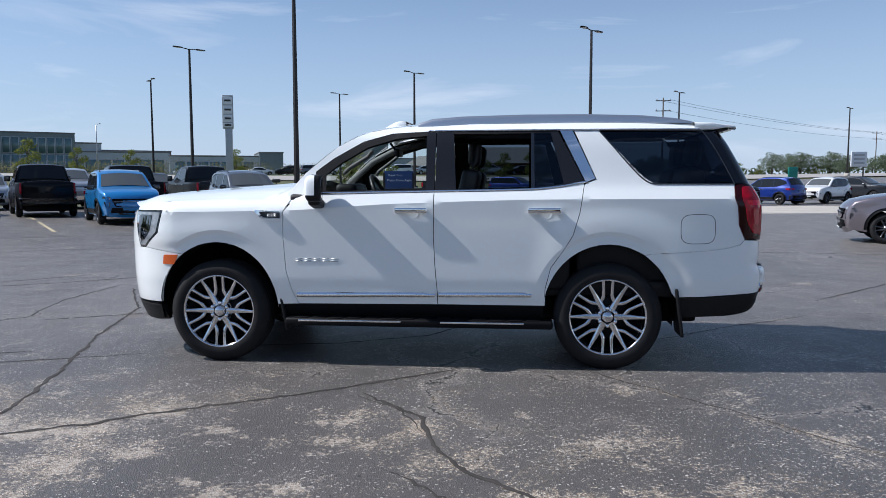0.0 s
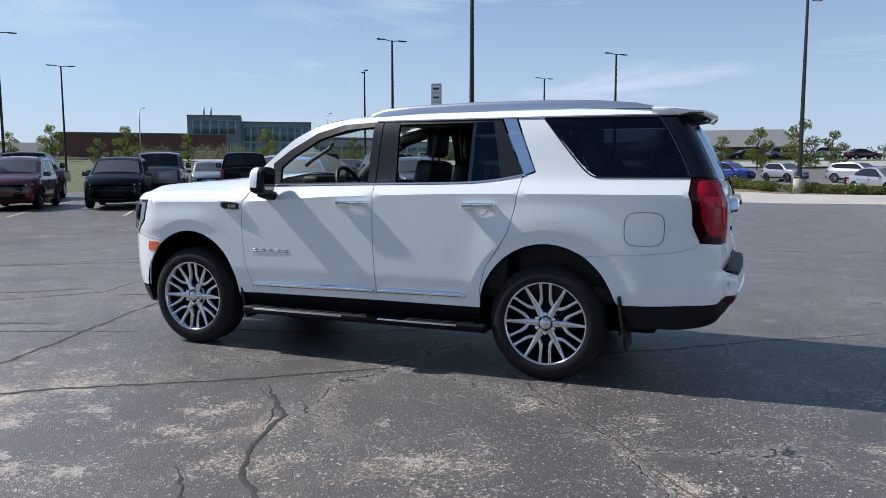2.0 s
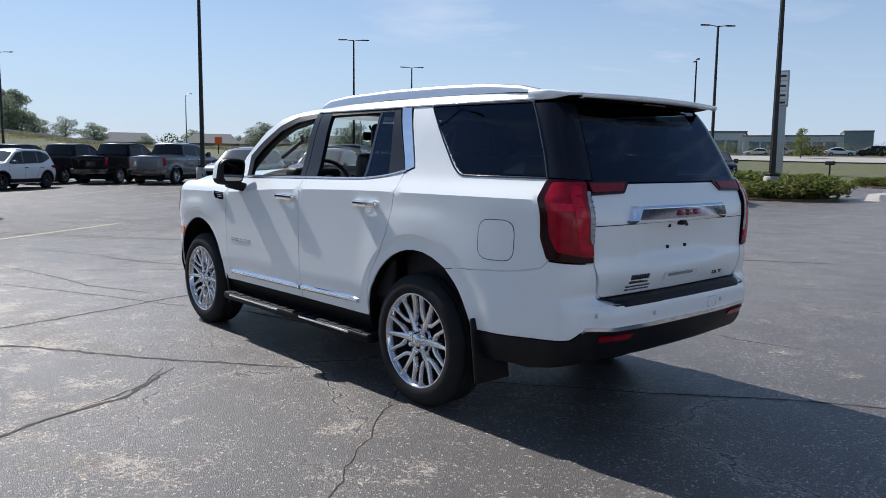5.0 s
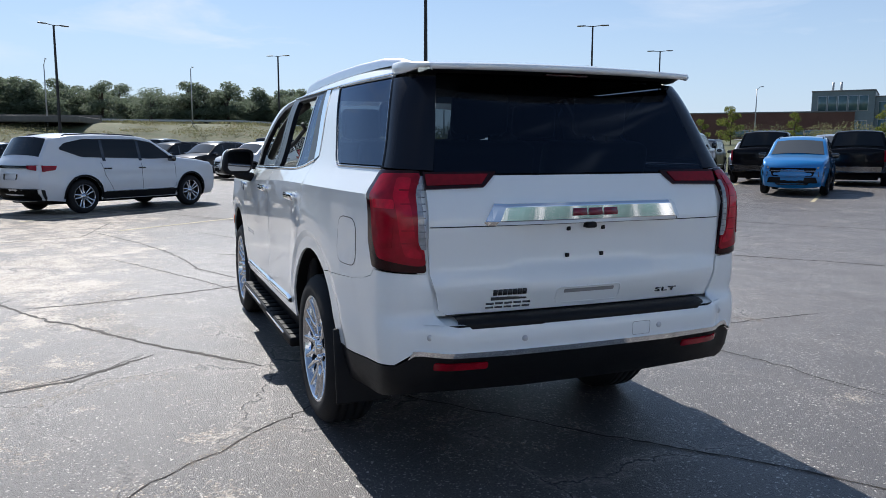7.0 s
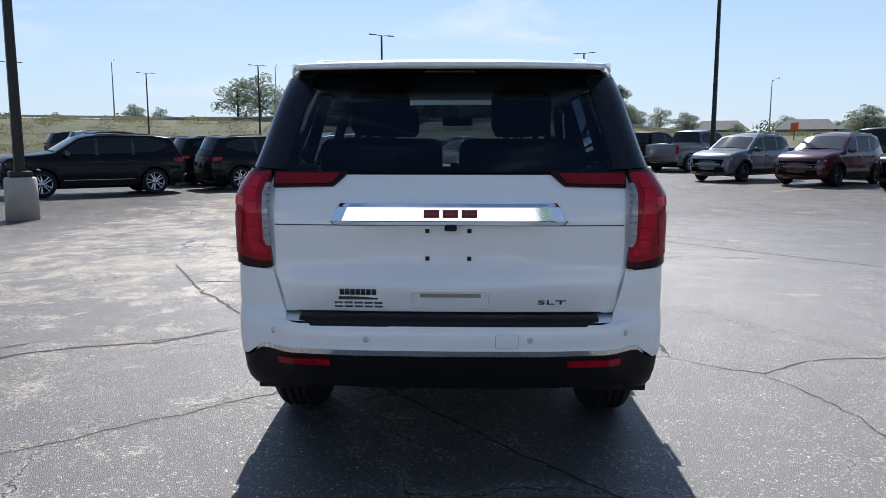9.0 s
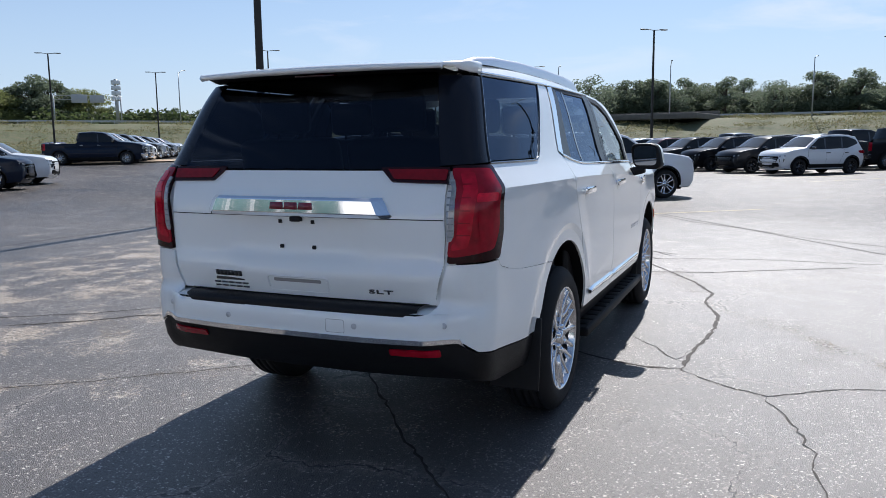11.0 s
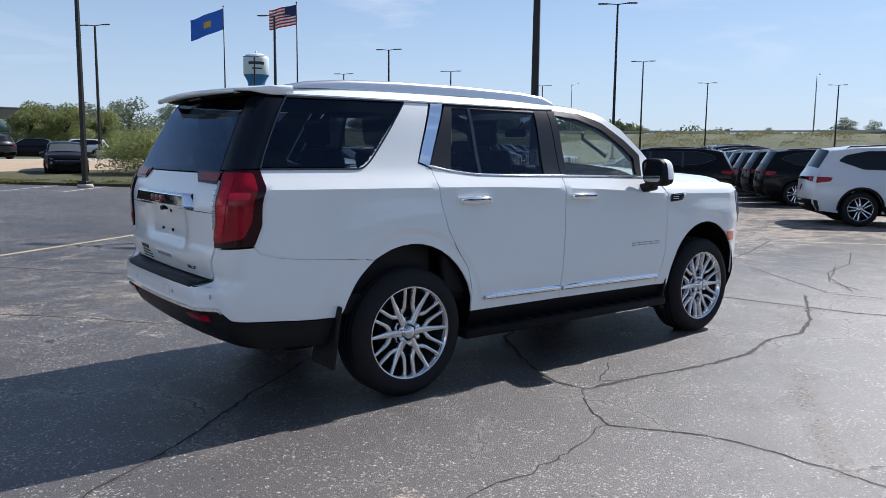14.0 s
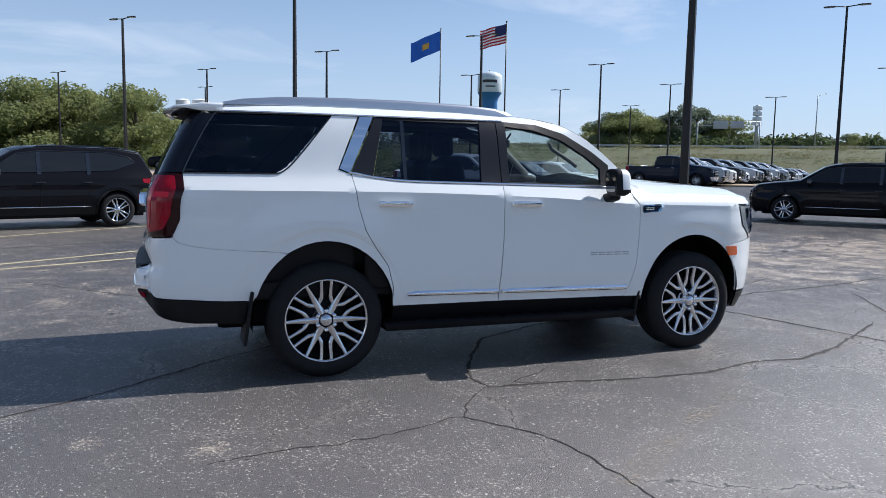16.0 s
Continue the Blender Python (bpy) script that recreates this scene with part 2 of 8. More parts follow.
def patch(bm, poly, fn, step=0.05, thick=0.012, inset=0.0025, flip=False, line=()):
    """Adds a panel: the part of the surface fn(u, v) inside the outline poly, with a turned-in rim of depth thick."""
    poly = dense(poly, step)
    area = sum(p[0] * q[1] - q[0] * p[1] for p, q in zip(poly, poly[1:] + poly[:1]))
    if area < 0:
        poly.reverse()
    n = len(poly)
    if inset:
        moved = []
        for i in range(n):
            a, b = Vector(poly[i - 1]), Vector(poly[(i + 1) % n])
            d = b - a
            d = d.normalized() if d.length else Vector((1, 0))
            moved.append((poly[i][0] - d.y * inset, poly[i][1] + d.x * inset))
        poly = moved
    px, py = np.array([p[0] for p in poly]), np.array([p[1] for p in poly])
    qx, qy = np.roll(px, -1), np.roll(py, -1)
    gx, gy = np.meshgrid(np.arange(px.min(), px.max(), step) + step * 0.31, np.arange(py.min(), py.max(), step) + step * 0.37)
    gx, gy = gx.ravel(), gy.ravel()
    if len(gx):
        crossing = ((py[None] > gy[:, None]) != (qy[None] > gy[:, None])) & (gx[:, None] < (qx - px)[None] * (gy[:, None] - py[None]) / np.where(qy == py, 1e-9, qy - py)[None] + px[None])
        inside = crossing.sum(1) % 2 == 1
        far = ((gx[:, None] - px[None]) ** 2 + (gy[:, None] - py[None]) ** 2).min(1) > (0.45 * step) ** 2
        grid = [(float(a), float(b)) for a, b in zip(gx[inside & far], gy[inside & far])]
    else:
        grid = []
    from mathutils.geometry import delaunay_2d_cdt
    # a crease that runs through the panel is kept as a sharp line
    crease = []
    for a, b in line:
        within = ((py > b) != (qy > b)) & (a < (qx - px) * (b - py) / np.where(qy == py, 1e-9, qy - py) + px)
        if within.sum() % 2 == 1 and ((px - a) ** 2 + (py - b) ** 2).min() > (0.25 * step) ** 2:
            crease.append((a, b))
    if crease:
        grid = [g for g in grid if min((g[0] - a) ** 2 + (g[1] - b) ** 2 for a, b in crease) > (0.45 * step) ** 2]
    links = [(i, (i + 1) % n) for i in range(n)]
    first = n + len(grid)
    links += [(first + i, first + i + 1) for i in range(len(crease) - 1) if math.dist(crease[i], crease[i + 1]) < 0.06]
    vs, _, fs, *_ = delaunay_2d_cdt([Vector(p) for p in poly + grid + crease], links, [], 1, 1e-6)
    made = [bm.verts.new(fn(v.x, v.y)) for v in vs]
    keen = {(round(a, 4), round(b, 4)): i for i, (a, b) in enumerate(crease)}
    keen = {m: keen[round(v.x, 4), round(v.y, 4)] for m, v in zip(made, vs) if (round(v.x, 4), round(v.y, 4)) in keen}
    faces = []
    for f in fs:
        c = [made[i] for i in f]
        try:
            faces.append(bm.faces.new(c[::-1] if flip else c))
        except ValueError:
            pass
    for edge in {e for f in faces for e in f.edges} if keen else ():
        a, b = edge.verts
        if a in keen and b in keen and abs(keen[a] - keen[b]) == 1:
            edge.smooth = False
    if thick:
        e = 0.004
        rim = []
        for u, v in poly:
            o = Vector(fn(u, v))
            nrm = (Vector(fn(u + e, v)) - Vector(fn(u - e, v))).cross(Vector(fn(u, v + e)) - Vector(fn(u, v - e)))
            nrm = nrm.normalized() if nrm.length else Vector((0, 1, 0))
            rim.append((bm.verts.new(o), bm.verts.new(o + nrm * (thick if flip else -thick))))
        for i in range(n):
            a, b = rim[i], rim[(i + 1) % n]
            q = (a[0], a[1], b[1], b[0])
            bm.faces.new(q if not flip else q[::-1])
    return faces


def name_bars(count, width, height, mat, parent, m, depth=0.004, label="", rows=2):
    """A maker's or model's name as plain pairs of short raised bars, centred on m, facing its z."""
    pitch = width / count
    for i in range(count):
        x = -width / 2 + pitch * i
        for z, tall in ((0.0, 0.26), (height * 0.74, 0.26)) if rows == 2 else ((0.0, 0.8),):
            bm = bmesh.new()
            block(bm, x + pitch * 0.09, z, -depth / 2, x + pitch * 0.91, z + height * tall, depth / 2, 0.0)
            part("name_bar", bm, mat, parent, label).matrix_basis = m


def lettering(text, size, mat, parent, m, depth=0.004, label="", squeeze=1.0, name="lettering"):
    """Raised letters from the built-in font as a mesh; m places their baseline's middle, reading along its x, facing its z."""
    cu = bpy.data.curves.new("letters", "FONT")
    cu.body, cu.size, cu.extrude, cu.align_x, cu.resolution_u = text, size, depth / 2, "CENTER", 2
    ob = bpy.data.objects.new("letters", cu)
    me = bpy.data.meshes.new_from_object(ob)
    bpy.data.objects.remove(ob)
    me.transform(Matrix.Diagonal((squeeze, 1, 1, 1)))
    me.materials.clear()
    me.materials.append(mat)
    out = new(name, me)
    out.parent = parent
    out.matrix_basis = m
    if label:
        out["label"] = label
    return out

# ---------------------------------------------------------------- wheels


def spokes_bmesh(count, offs, r0, r1, w0, w1, y0, y1, depth, turn=0.0, bm=None):
    """Straight spokes about y; offs: how far each spoke of a group lies beside its radius at the hub and at the rim."""
    bm = bm or bmesh.new()
    made = []
    for i in range(count):
        a = math.tau * i / count + radians(turn)
        c, s = math.cos(a), math.sin(a)
        for f0, f1 in offs:
            rows = []
            for t in (0, 0.2, 0.5, 0.8, 1):
                r, f, w = r0 + (r1 - r0) * t, f0 + (f1 - f0) * t, w0 + (w1 - w0) * t
                y = y0 + (y1 - y0) * t - 0.014 * math.sin(t * math.pi)
                rows.append([Vector((r * c - (d + f) * s, y + h, r * s + (d + f) * c)) for d, h in ((-w * 0.62, -depth), (-w / 2, -0.005), (-w / 2 + 0.003, 0), (w / 2 - 0.003, 0), (w / 2, -0.005), (w * 0.62, -depth))])
            made += [v for row in sheet(bm, rows) for v in row]
    bmesh.ops.recalc_face_normals(bm, faces=bm.faces)
    return bm


def bent_spoke(bm, angle, line, side, depth=0.05):
    """One spoke of a fork: line holds its distance from the hub, its offset beside the fork's radius, its width and its face's height."""
    c, s = math.cos(angle), math.sin(angle)
    rows = []
    for r, f, w, y in line:
        rows.append([Vector((r * c - (f + d) * side * s, y + h, r * s + (f + d) * side * c)) for d, h in ((-w * 0.6, -depth), (-w / 2, -0.006), (-w / 2 + 0.004, 0), (w / 2 - 0.004, 0), (w / 2, -0.006), (w * 0.6, -depth))])
    sheet(bm, rows)


def wheel(parent, x, y, z, R, width, rim, side, style="twin", alloy=None, lugs=6):
    """A wheel with its outer face to the side (+1 or -1)."""
    alloy = alloy or SILVER
    h = width / 2
    bm = bmesh.new()
    lathe(bm, [(rim * 0.99, h - 0.03), (rim * 0.94, h - 0.05), (rim * 0.92, -h + 0.03), (0.05, -h + 0.06)], 32)
    lathe(bm, [(0.02, h - 0.115), (rim * 0.62, h - 0.115), (rim * 0.62, h - 0.14)], 24)
    w = part("wheel", bm, DARK_METAL, parent, "dark wheel barrel and brake disc")
    w.matrix_basis = pose(x, y, z, 0, 0, 0 if side > 0 else 180)
    bm = bmesh.new()
    prof = [(rim * 0.985, h - 0.012), (rim + 0.012, h - 0.004), (rim + (R - rim) * 0.5, h + 0.003), (R - 0.035, h - 0.012), (R - 0.012, h - 0.03), (R - 0.002, h - 0.05)]
    n = 4
    for i in range(n):
        a, b = h - 0.05 - (2 * h - 0.1) * i / n, h - 0.05 - (2 * h - 0.1) * (i + 1) / n
        m = (a + b) / 2
        prof += [(R, a - 0.004), (R, m + 0.008), (R - 0.009, m + 0.006), (R - 0.009, m - 0.006), (R, m - 0.008)]
    prof += [(R - 0.002, -h + 0.05), (R - 0.03, -h + 0.015), (rim + (R - rim) * 0.5, -h), (rim * 0.97, -h + 0.02)]
    lathe(bm, prof, 48)
    part("tyre", bm, RUBBER, w, "black rubber tyre")
    if style == "twin":
        bm = spokes_bmesh(6, [(0.0, 0.0)], 0.05, rim * 0.975, 0.052, 0.021, h - 0.036, h - 0.014, 0.05, 0)
        for k in range(6):
            for s in (-1, 1):
                bent_spoke(bm, math.tau * (k + 0.5) / 6, [(0.094, -0.054, 0.022, h - 0.046), (0.118, -0.049, 0.028, h - 0.042), (0.146, -0.036, 0.030, h - 0.036), (0.172, -0.031, 0.025, h - 0.032), (0.23, -0.033, 0.023, h - 0.024), (rim * 0.975, -0.036, 0.023, h - 0.016)], s)
        bmesh.ops.recalc_face_normals(bm, faces=bm.faces)
    elif style == "five":
        bm = spokes_bmesh(5, [(-0.02, -0.05), (0.02, 0.05)], 0.05, rim * 0.97, 0.04, 0.032, h - 0.03, h - 0.02, 0.03)
    else:
        bm = spokes_bmesh(10, [(0.0, 0.0)], 0.05, rim * 0.97, 0.04, 0.028, h - 0.03, h - 0.02, 0.03)
    lathe(bm, [(rim * 0.94, h - 0.05), (rim * 0.965, h - 0.02), (rim * 0.99, h - 0.008), (rim * 1.015, h - 0.008), (rim * 1.02, h - 0.018)], 48)
    lathe(bm, [(0.0001, h - 0.014), (0.036, h - 0.016), (0.040, h - 0.022), (0.042, h - 0.042), (0.084, h - 0.046), (0.094, h - 0.07)] if style == "twin" else [(0.0001, h - 0.012), (0.03, h - 0.013), (0.036, h - 0.02), (0.075, h - 0.032), (0.082, h - 0.06)], 32)
    r = part("rim", bm, alloy, w, "bright alloy rim with many slim spokes" if style == "twin" else "alloy rim")
    if style == "twin":
        for k in range(lugs):
            a = math.tau * (k + 0.5) / lugs
            bm = bmesh.new()
            seat = pose(0.067 * math.cos(a), h - 0.0455, 0.067 * math.sin(a))
            lathe(bm, [(0.0155, 0), (0.0155, 0.024), (0.009, 0.031), (0.0001, 0.032)], 8, seat)
            nut = part("lug_nut", bm, CHROME, w, "chrome lug nut")
            bm = bmesh.new()
            lathe(bm, [(0.026, -0.002), (0.025, 0.004), (0.0001, 0.004)], 14, seat)
            part("lug_seat", bm, DEEP_BLACK, w)
    return w


# ---------------------------------------------------------------- the white suv

S_FRONT, S_REAR, CORNER = -1.85, 2.44, 0.17
crease_at = spline([(-2.4, 1.19), (-1.0, 1.212), (-0.1, 1.265), (1.2, 1.30), (2.7, 1.305)])
low_width = spline([(0.28, 0.90), (0.40, 0.955), (0.50, 0.985), (0.60, 0.996), (0.68, 1.004), (0.80, 1.003), (1.0, 1.001), (1.20, 0.997), (1.40, 0.994)])
cab_in = spline([(0.0, 0.0), (0.015, 0.008), (0.05, 0.03), (0.075, 0.044), (0.10, 0.058), (0.52, 0.198), (0.56, 0.228), (0.60, 0.30), (0.63, 0.40)])
hood_in = spline([(0.0, 0.0), (0.03, 0.014), (0.06, 0.04), (0.085, 0.085), (0.10, 0.16)])
plan_width = spline([(-2.4, 0.985), (-1.2, 1.0), (0.5, 1.003), (1.4, 0.996), (2.0, 0.972), (2.44, 0.936)])
rear_line = spline([(0.40, 2.60), (0.47, 2.68), (0.56, 2.745), (0.64, 2.785), (0.72, 2.79), (0.768, 2.775), (0.80, 2.69), (0.88, 2.718), (0.925, 2.728), (0.965, 2.712), (1.03, 2.704), (1.1, 2.706), (1.18, 2.712), (1.28, 2.69), (1.39, 2.645), (1.6, 2.545), (1.81, 2.42), (1.87, 2.35), (1.95, 2.25)])
nose_reach = spline([(0.28, 0.60), (0.45, 0.66), (0.6, 0.68), (0.9, 0.69), (1.1, 0.68), (1.2, 0.65), (1.28, 0.58), (1.35, 0.50)])
AXLES = (-1.53, 1.535)
NOSE_ROUND = 0.8


FLARE = (1.12, 1.185)  # inner and outer edge of the step round the wheel openings


def flare_reach(ax, x, z):
    return math.hypot((x - ax) / 0.49, (z - 0.435) / 0.525)


def half_width(x, z):
    """The car's half width at the length x and height z."""
    c = crease_at(x)
    if z <= c:
        w = low_width(z)
    else:
        f = ease((x + 1.15) / 0.4)
        w = low_width(c) - (f * cab_in(z - c) + (1 - f) * hood_in(z - c))
    w *= plan_width(x)
    for ax in AXLES:
        r = flare_reach(ax, x, z)
        if r < 1.7 and z < c:
            fade = ease((0.46 - (x - ax)) / 0.5) if ax < 0 else ease((x - ax + 0.62) / 0.3)
            w += fade * ease((c - z) / 0.16) * (0.012 * ease((1.7 - r) / 0.5) - 0.012 * max(0.0, min(1.0, (FLARE[1] - r) / (FLARE[1] - FLARE[0]))))
    return w


def skin(s, z):
    """The right flank, the nose's and the tail's half: s runs along the car, round its corners and to its middle line."""
    if s < S_FRONT:
        th = min((S_FRONT - s) / 1.1, 1.0) * math.pi / 2
        return Vector((S_FRONT - nose_reach(z) * math.sin(th) ** 1.1, half_width(S_FRONT, z) * max(math.cos(th), 0) ** NOSE_ROUND, z))
    w = half_width(min(s, S_REAR), z)
    back = rear_line(z)
    beside = back - 0.8 * max(0.0, back - 2.70)
    if s <= S_REAR:
        k = ease((s - 1.5) / (S_REAR - 1.5))
        return Vector((s + k * (beside - CORNER - S_REAR), w, z))
    L = CORNER * math.pi / 2
    d = s - S_REAR
    if d < L:
        a = d / CORNER
        x, y = beside - CORNER + CORNER * math.sin(a), w - CORNER + CORNER * math.cos(a)
    else:
        x, y = beside, w - CORNER - (d - L)
    x += (back - beside) * (1 - ease((abs(y) - 0.66) / 0.14))
    return Vector((x - 0.03 * (min(y, 0.8) / 0.8) ** 2 * ease(d / L), y, z))


def along(x, z):
    """The s at which the flank reaches the length x."""
    a, b = -2.9, S_REAR
    for _ in range(30):
        m = (a + b) / 2
        if skin(m, z).x < x:
            a = m
        else:
            b = m
    return a


def side_outline(points):
    return [(along(x, z), z) for x, z in points]


def flank(sign):
    return (lambda s, z: skin(s, z)) if sign > 0 else (lambda s, z: skin(s, z) * Vector((1, -1, 1)))


def half_turn(z):
    return S_REAR + CORNER * math.pi / 2 + half_width(S_REAR, z) - CORNER


def turn_u(x, z):
    return half_turn(z) - along(x, z)


def side_skin(sign, out=0.0):
    def fn(s, z):
        p = skin(s, z)
        if out:
            e = 0.004
            n = (skin(s + e, z) - skin(s - e, z)).cross(skin(s, z + e) - skin(s, z - e)).normalized()
            p = p - n * out
        return p if sign > 0 else Vector((p.x, -p.y, p.z))
    return fn


def tail_out(out):
    def fn(u, z):
        p, e = tail_skin2(u, z), 0.004
        n = (tail_skin2(u + e, z) - tail_skin2(u - e, z)).cross(tail_skin2(u, z + e) - tail_skin2(u, z - e)).normalized()
        return p + n * out
    return fn


def tail_skin2(u, z):
    p = skin(half_turn(z) - abs(u), z)
    # the shallow recess round the number plate
    p.x -= 0.022 * ease((0.40 - abs(u)) / 0.1) * ease((z - 0.93) / 0.08) * ease((1.20 - z) / 0.05)
    return p if u >= 0 else Vector((p.x, -p.y, p.z))


def arch(ax, a=0.49, b=0.525, z0=0.435, foot=0.47, reverse=False):
    pts = [(ax - a, foot)] + [(ax - a * math.cos(t * math.pi / 20), z0 + b * math.sin(t * math.pi / 20)) for t in range(0, 21)] + [(ax + a, foot)]
    return pts[::-1] if reverse else pts


def shoulder():
    """The crease along the flank."""
    return [(along(x / 25, crease_at(x / 25)), crease_at(x / 25)) for x in range(-56, 64)]


def panel(name, outline, sign, mat, parent, label="", out=0.0, step=0.05, thick=0.012, inset=0.003, line=()):
    bm = bmesh.new()
    patch(bm, outline, side_skin(sign, out), step, thick, inset, flip=sign > 0, line=line)
    return part(name, bm, mat, parent, label)


def tail_panel(name, outline, mat, parent, label="", out=0.0, step=0.05, thick=0.012, inset=0.003):
    bm = bmesh.new()
    patch(bm, outline, tail_out(out), step, thick, inset)
    return part(name, bm, mat, parent, label)


def mirrored(pts):
    return pts + [(-u, z) for u, z in pts[::-1]]


SPLIT = [(0.235, 0.485), (0.235, 0.56), (0.215, 0.8), (0.205, 1.0), (0.205, 1.355)]
REAR_CUT = [(1.055, 0.485), (1.06, 0.62), (1.10, 0.78), (1.20, 0.92), (1.265, 1.03), (1.315, 1.2), (1.34, 1.36), (1.35, 1.41)]
FRONT_CUT = [(-0.87, 0.475), (-0.92, 0.58), (-0.965, 0.74), (-0.985, 1.0), (-0.985, 1.20), (-0.93, 1.31)]
BELT = spline([(-0.9, 1.335), (0.2, 1.355), (0.95, 1.37), (1.2, 1.395), (1.35, 1.425)])
HEAD = [(-0.72, 1.347), (-0.745, 1.515), (-0.60, 1.622), (-0.37, 1.752), (-0.14, 1.815), (0.15, 1.83)]
GLASS = [(-0.655, 1.362), (-0.665, 1.488), (-0.545, 1.58), (-0.335, 1.705), (-0.11, 1.772), (0.14, 1.795)]
CANT = [(-1.0, 1.315), (-0.83, 1.50), (-0.575, 1.71), (-0.36, 1.82), (-0.13, 1.868), (0.19, 1.888), (1.21, 1.89), (1.9, 1.885), (2.28, 1.872)]

SEAM = [(1.80, 0.880), (1.9, 0.893), (2.05, 0.903), (2.25, 0.916), (2.4, 0.935), (2.5, 0.962), (2.548, 0.997)]
SHOULDER = shoulder()
for ax in AXLES:
    for reach in FLARE:
        for t in range(0, 73):
            x, z = ax - 0.49 * reach * math.cos(t * math.pi / 72), 0.435 + 0.525 * reach * math.sin(t * math.pi / 72)
            SHOULDER.append((along(x, z), z))


def build_suv():
    suv = thing("suv", "large white four-door suv with bright alloy wheels on worn asphalt", "suv")
    for sign in (-1, 1):
        left = sign < 0
        # front wing
        wing = [(x, z) for x, z in arch(AXLES[0]) if z > (0.868 if x < AXLES[0] else 0.0)] + FRONT_CUT + [(-0.98, 1.30)]
        wing = [(-1.812, 0.865)] + side_outline(wing)
        wing += [(-1.2, 1.305), (-1.6, 1.297), (-1.95, 1.283), (-2.12, 1.268), (-2.46, 1.24), (-2.43, 1.206), (-2.02, 1.212), (-2.06, 1.03), (-2.21, 0.912)]
        fw = panel("front_wing", wing, sign, WHITE, suv, "", 0, 0.03, 0.012, 0.0015, SHOULDER)
        bm = bmesh.new()
        sheet(bm, [[side_skin(sign, -0.012)(along(x, z + h), z + h) for h in (-0.03, 0.03)] for x, z in ((-1.88, 0.872), (-1.95, 0.88), (-2.16, 0.905))])
        part("wing_flange", bm, WHITE, fw)
        # side vent with its bright surround, and marker lamp
        v = panel("side_vent", rounded(side_outline([(-1.215, 1.212), (-0.998, 1.205), (-0.998, 1.142), (-1.16, 1.152)]), 0.02), sign, CHROME, fw, "chrome vent surround", 0.012, 0.03, 0.014, 0)
        panel("vent_insert", rounded(side_outline([(-1.175, 1.202), (-1.004, 1.197), (-1.004, 1.152), (-1.14, 1.158)]), 0.01), sign, BLACK_GLOSS, fw, "black vent insert", 0.016, 0.03, 0.004, 0)
        name_bars(3, 0.078, 0.020, SATIN, fw, Matrix.Translation(side_skin(sign, 0.018)(along(-1.065, 1.166), 1.166)) @ pose(0, 0, 0, 90, 0, 0 if left else 180), 0.003)
        panel("marker_lamp", rounded(side_outline([(-1.975, 0.856), (-1.85, 0.858), (-1.885, 0.778), (-1.985, 0.782)]), 0.012), sign, ORANGE, suv, "amber marker lamp", 0.006, 0.03, 0.008, 0)
        # headlamp on the corner
        hl = panel("headlamp", rounded([(-2.43, 1.20), (-2.026, 1.206), (-2.065, 1.03), (-2.21, 0.912), (-2.30, 0.91)], 0.012), sign, BLACK_GLOSS, suv, "clear headlamp with dark housing", 0.0, 0.04, 0.03, 0.002)
        panel("lamp_lens", rounded([(-2.415, 1.188), (-2.042, 1.194), (-2.08, 1.036), (-2.215, 0.928), (-2.285, 0.925)], 0.012), sign, HEAD_LENS, hl, "clear lens", 0.004, 0.04, 0.006, 0)
        panel("lamp_insert", rounded([(-2.30, 1.172), (-2.13, 1.172), (-2.15, 1.05), (-2.22, 0.97), (-2.27, 0.965)], 0.02), sign, MIRROR_GLASS, hl, "bright reflector behind the lens", 0.007, 0.04, 0.004, 0)
        panel("lamp_blade", rounded([(-2.36, 1.165), (-2.32, 1.165), (-2.295, 1.03), (-2.262, 0.95), (-2.285, 0.945), (-2.33, 1.03)], 0.008), sign, CHROME, hl, "bright lamp blade", 0.010, 0.04, 0.004, 0)
        # doors
        door = side_outline(FRONT_CUT[:-1] + [(-0.88, 1.335), (-0.75, BELT(-0.75))] + [(x / 10, BELT(x / 10)) for x in range(-7, 2)] + SPLIT[::-1])
        fd = panel("front_door", door, sign, WHITE, suv, "", 0, 0.045, 0.012, 0.003, SHOULDER)
        door = side_outline(SPLIT + [(x / 10, BELT(x / 10)) for x in range(3, 13)] + [(1.345, BELT(1.345))] + REAR_CUT[::-1])
        rd = panel("rear_door", door, sign, WHITE, suv, "", 0, 0.03, 0.012, 0.003, SHOULDER)
        for ob, x0, x1 in ((fd, -0.88, 0.215), (rd, 0.245, 0.955)):
            # bright lower moulding
            bm = bmesh.new()
            rows = []
            for i in range(13):
                x = x0 + (x1 - x0) * i / 12
                zc = 0.552 + 0.022 * (x + 0.9) / 1.9
                k = 1 if i < 12 else 0.4
                rows.append([side_skin(sign, o)(along(x, zc + h), zc + h) for h, o in ((-0.022, -0.004), (-0.02, 0.012), (-0.004, 0.02), (0.010 * k, 0.018), (0.02 * k, -0.004))])
            sheet(bm, rows)
            bmesh.ops.recalc_face_normals(bm, faces=bm.faces)
            part("moulding", bm, CHROME, ob, "bright metal door moulding")
        for ob, x in ((fd, 0.03), (rd, 1.05)):
            bm = bmesh.new()
            zc = 1.215
            base = side_skin(sign)(along(x, zc), zc)
            block(bm, -0.125, -0.012, -0.021, 0.125, 0.012, 0.021, 0.011, pose(base.x, base.y + sign * 0.020, base.z), 3)
            for dx in (-0.095, 0.095):
                block(bm, dx - 0.028, -0.02, -0.015, dx + 0.028, 0.02, 0.015, 0.008, pose(base.x, base.y + sign * 0.004, base.z))
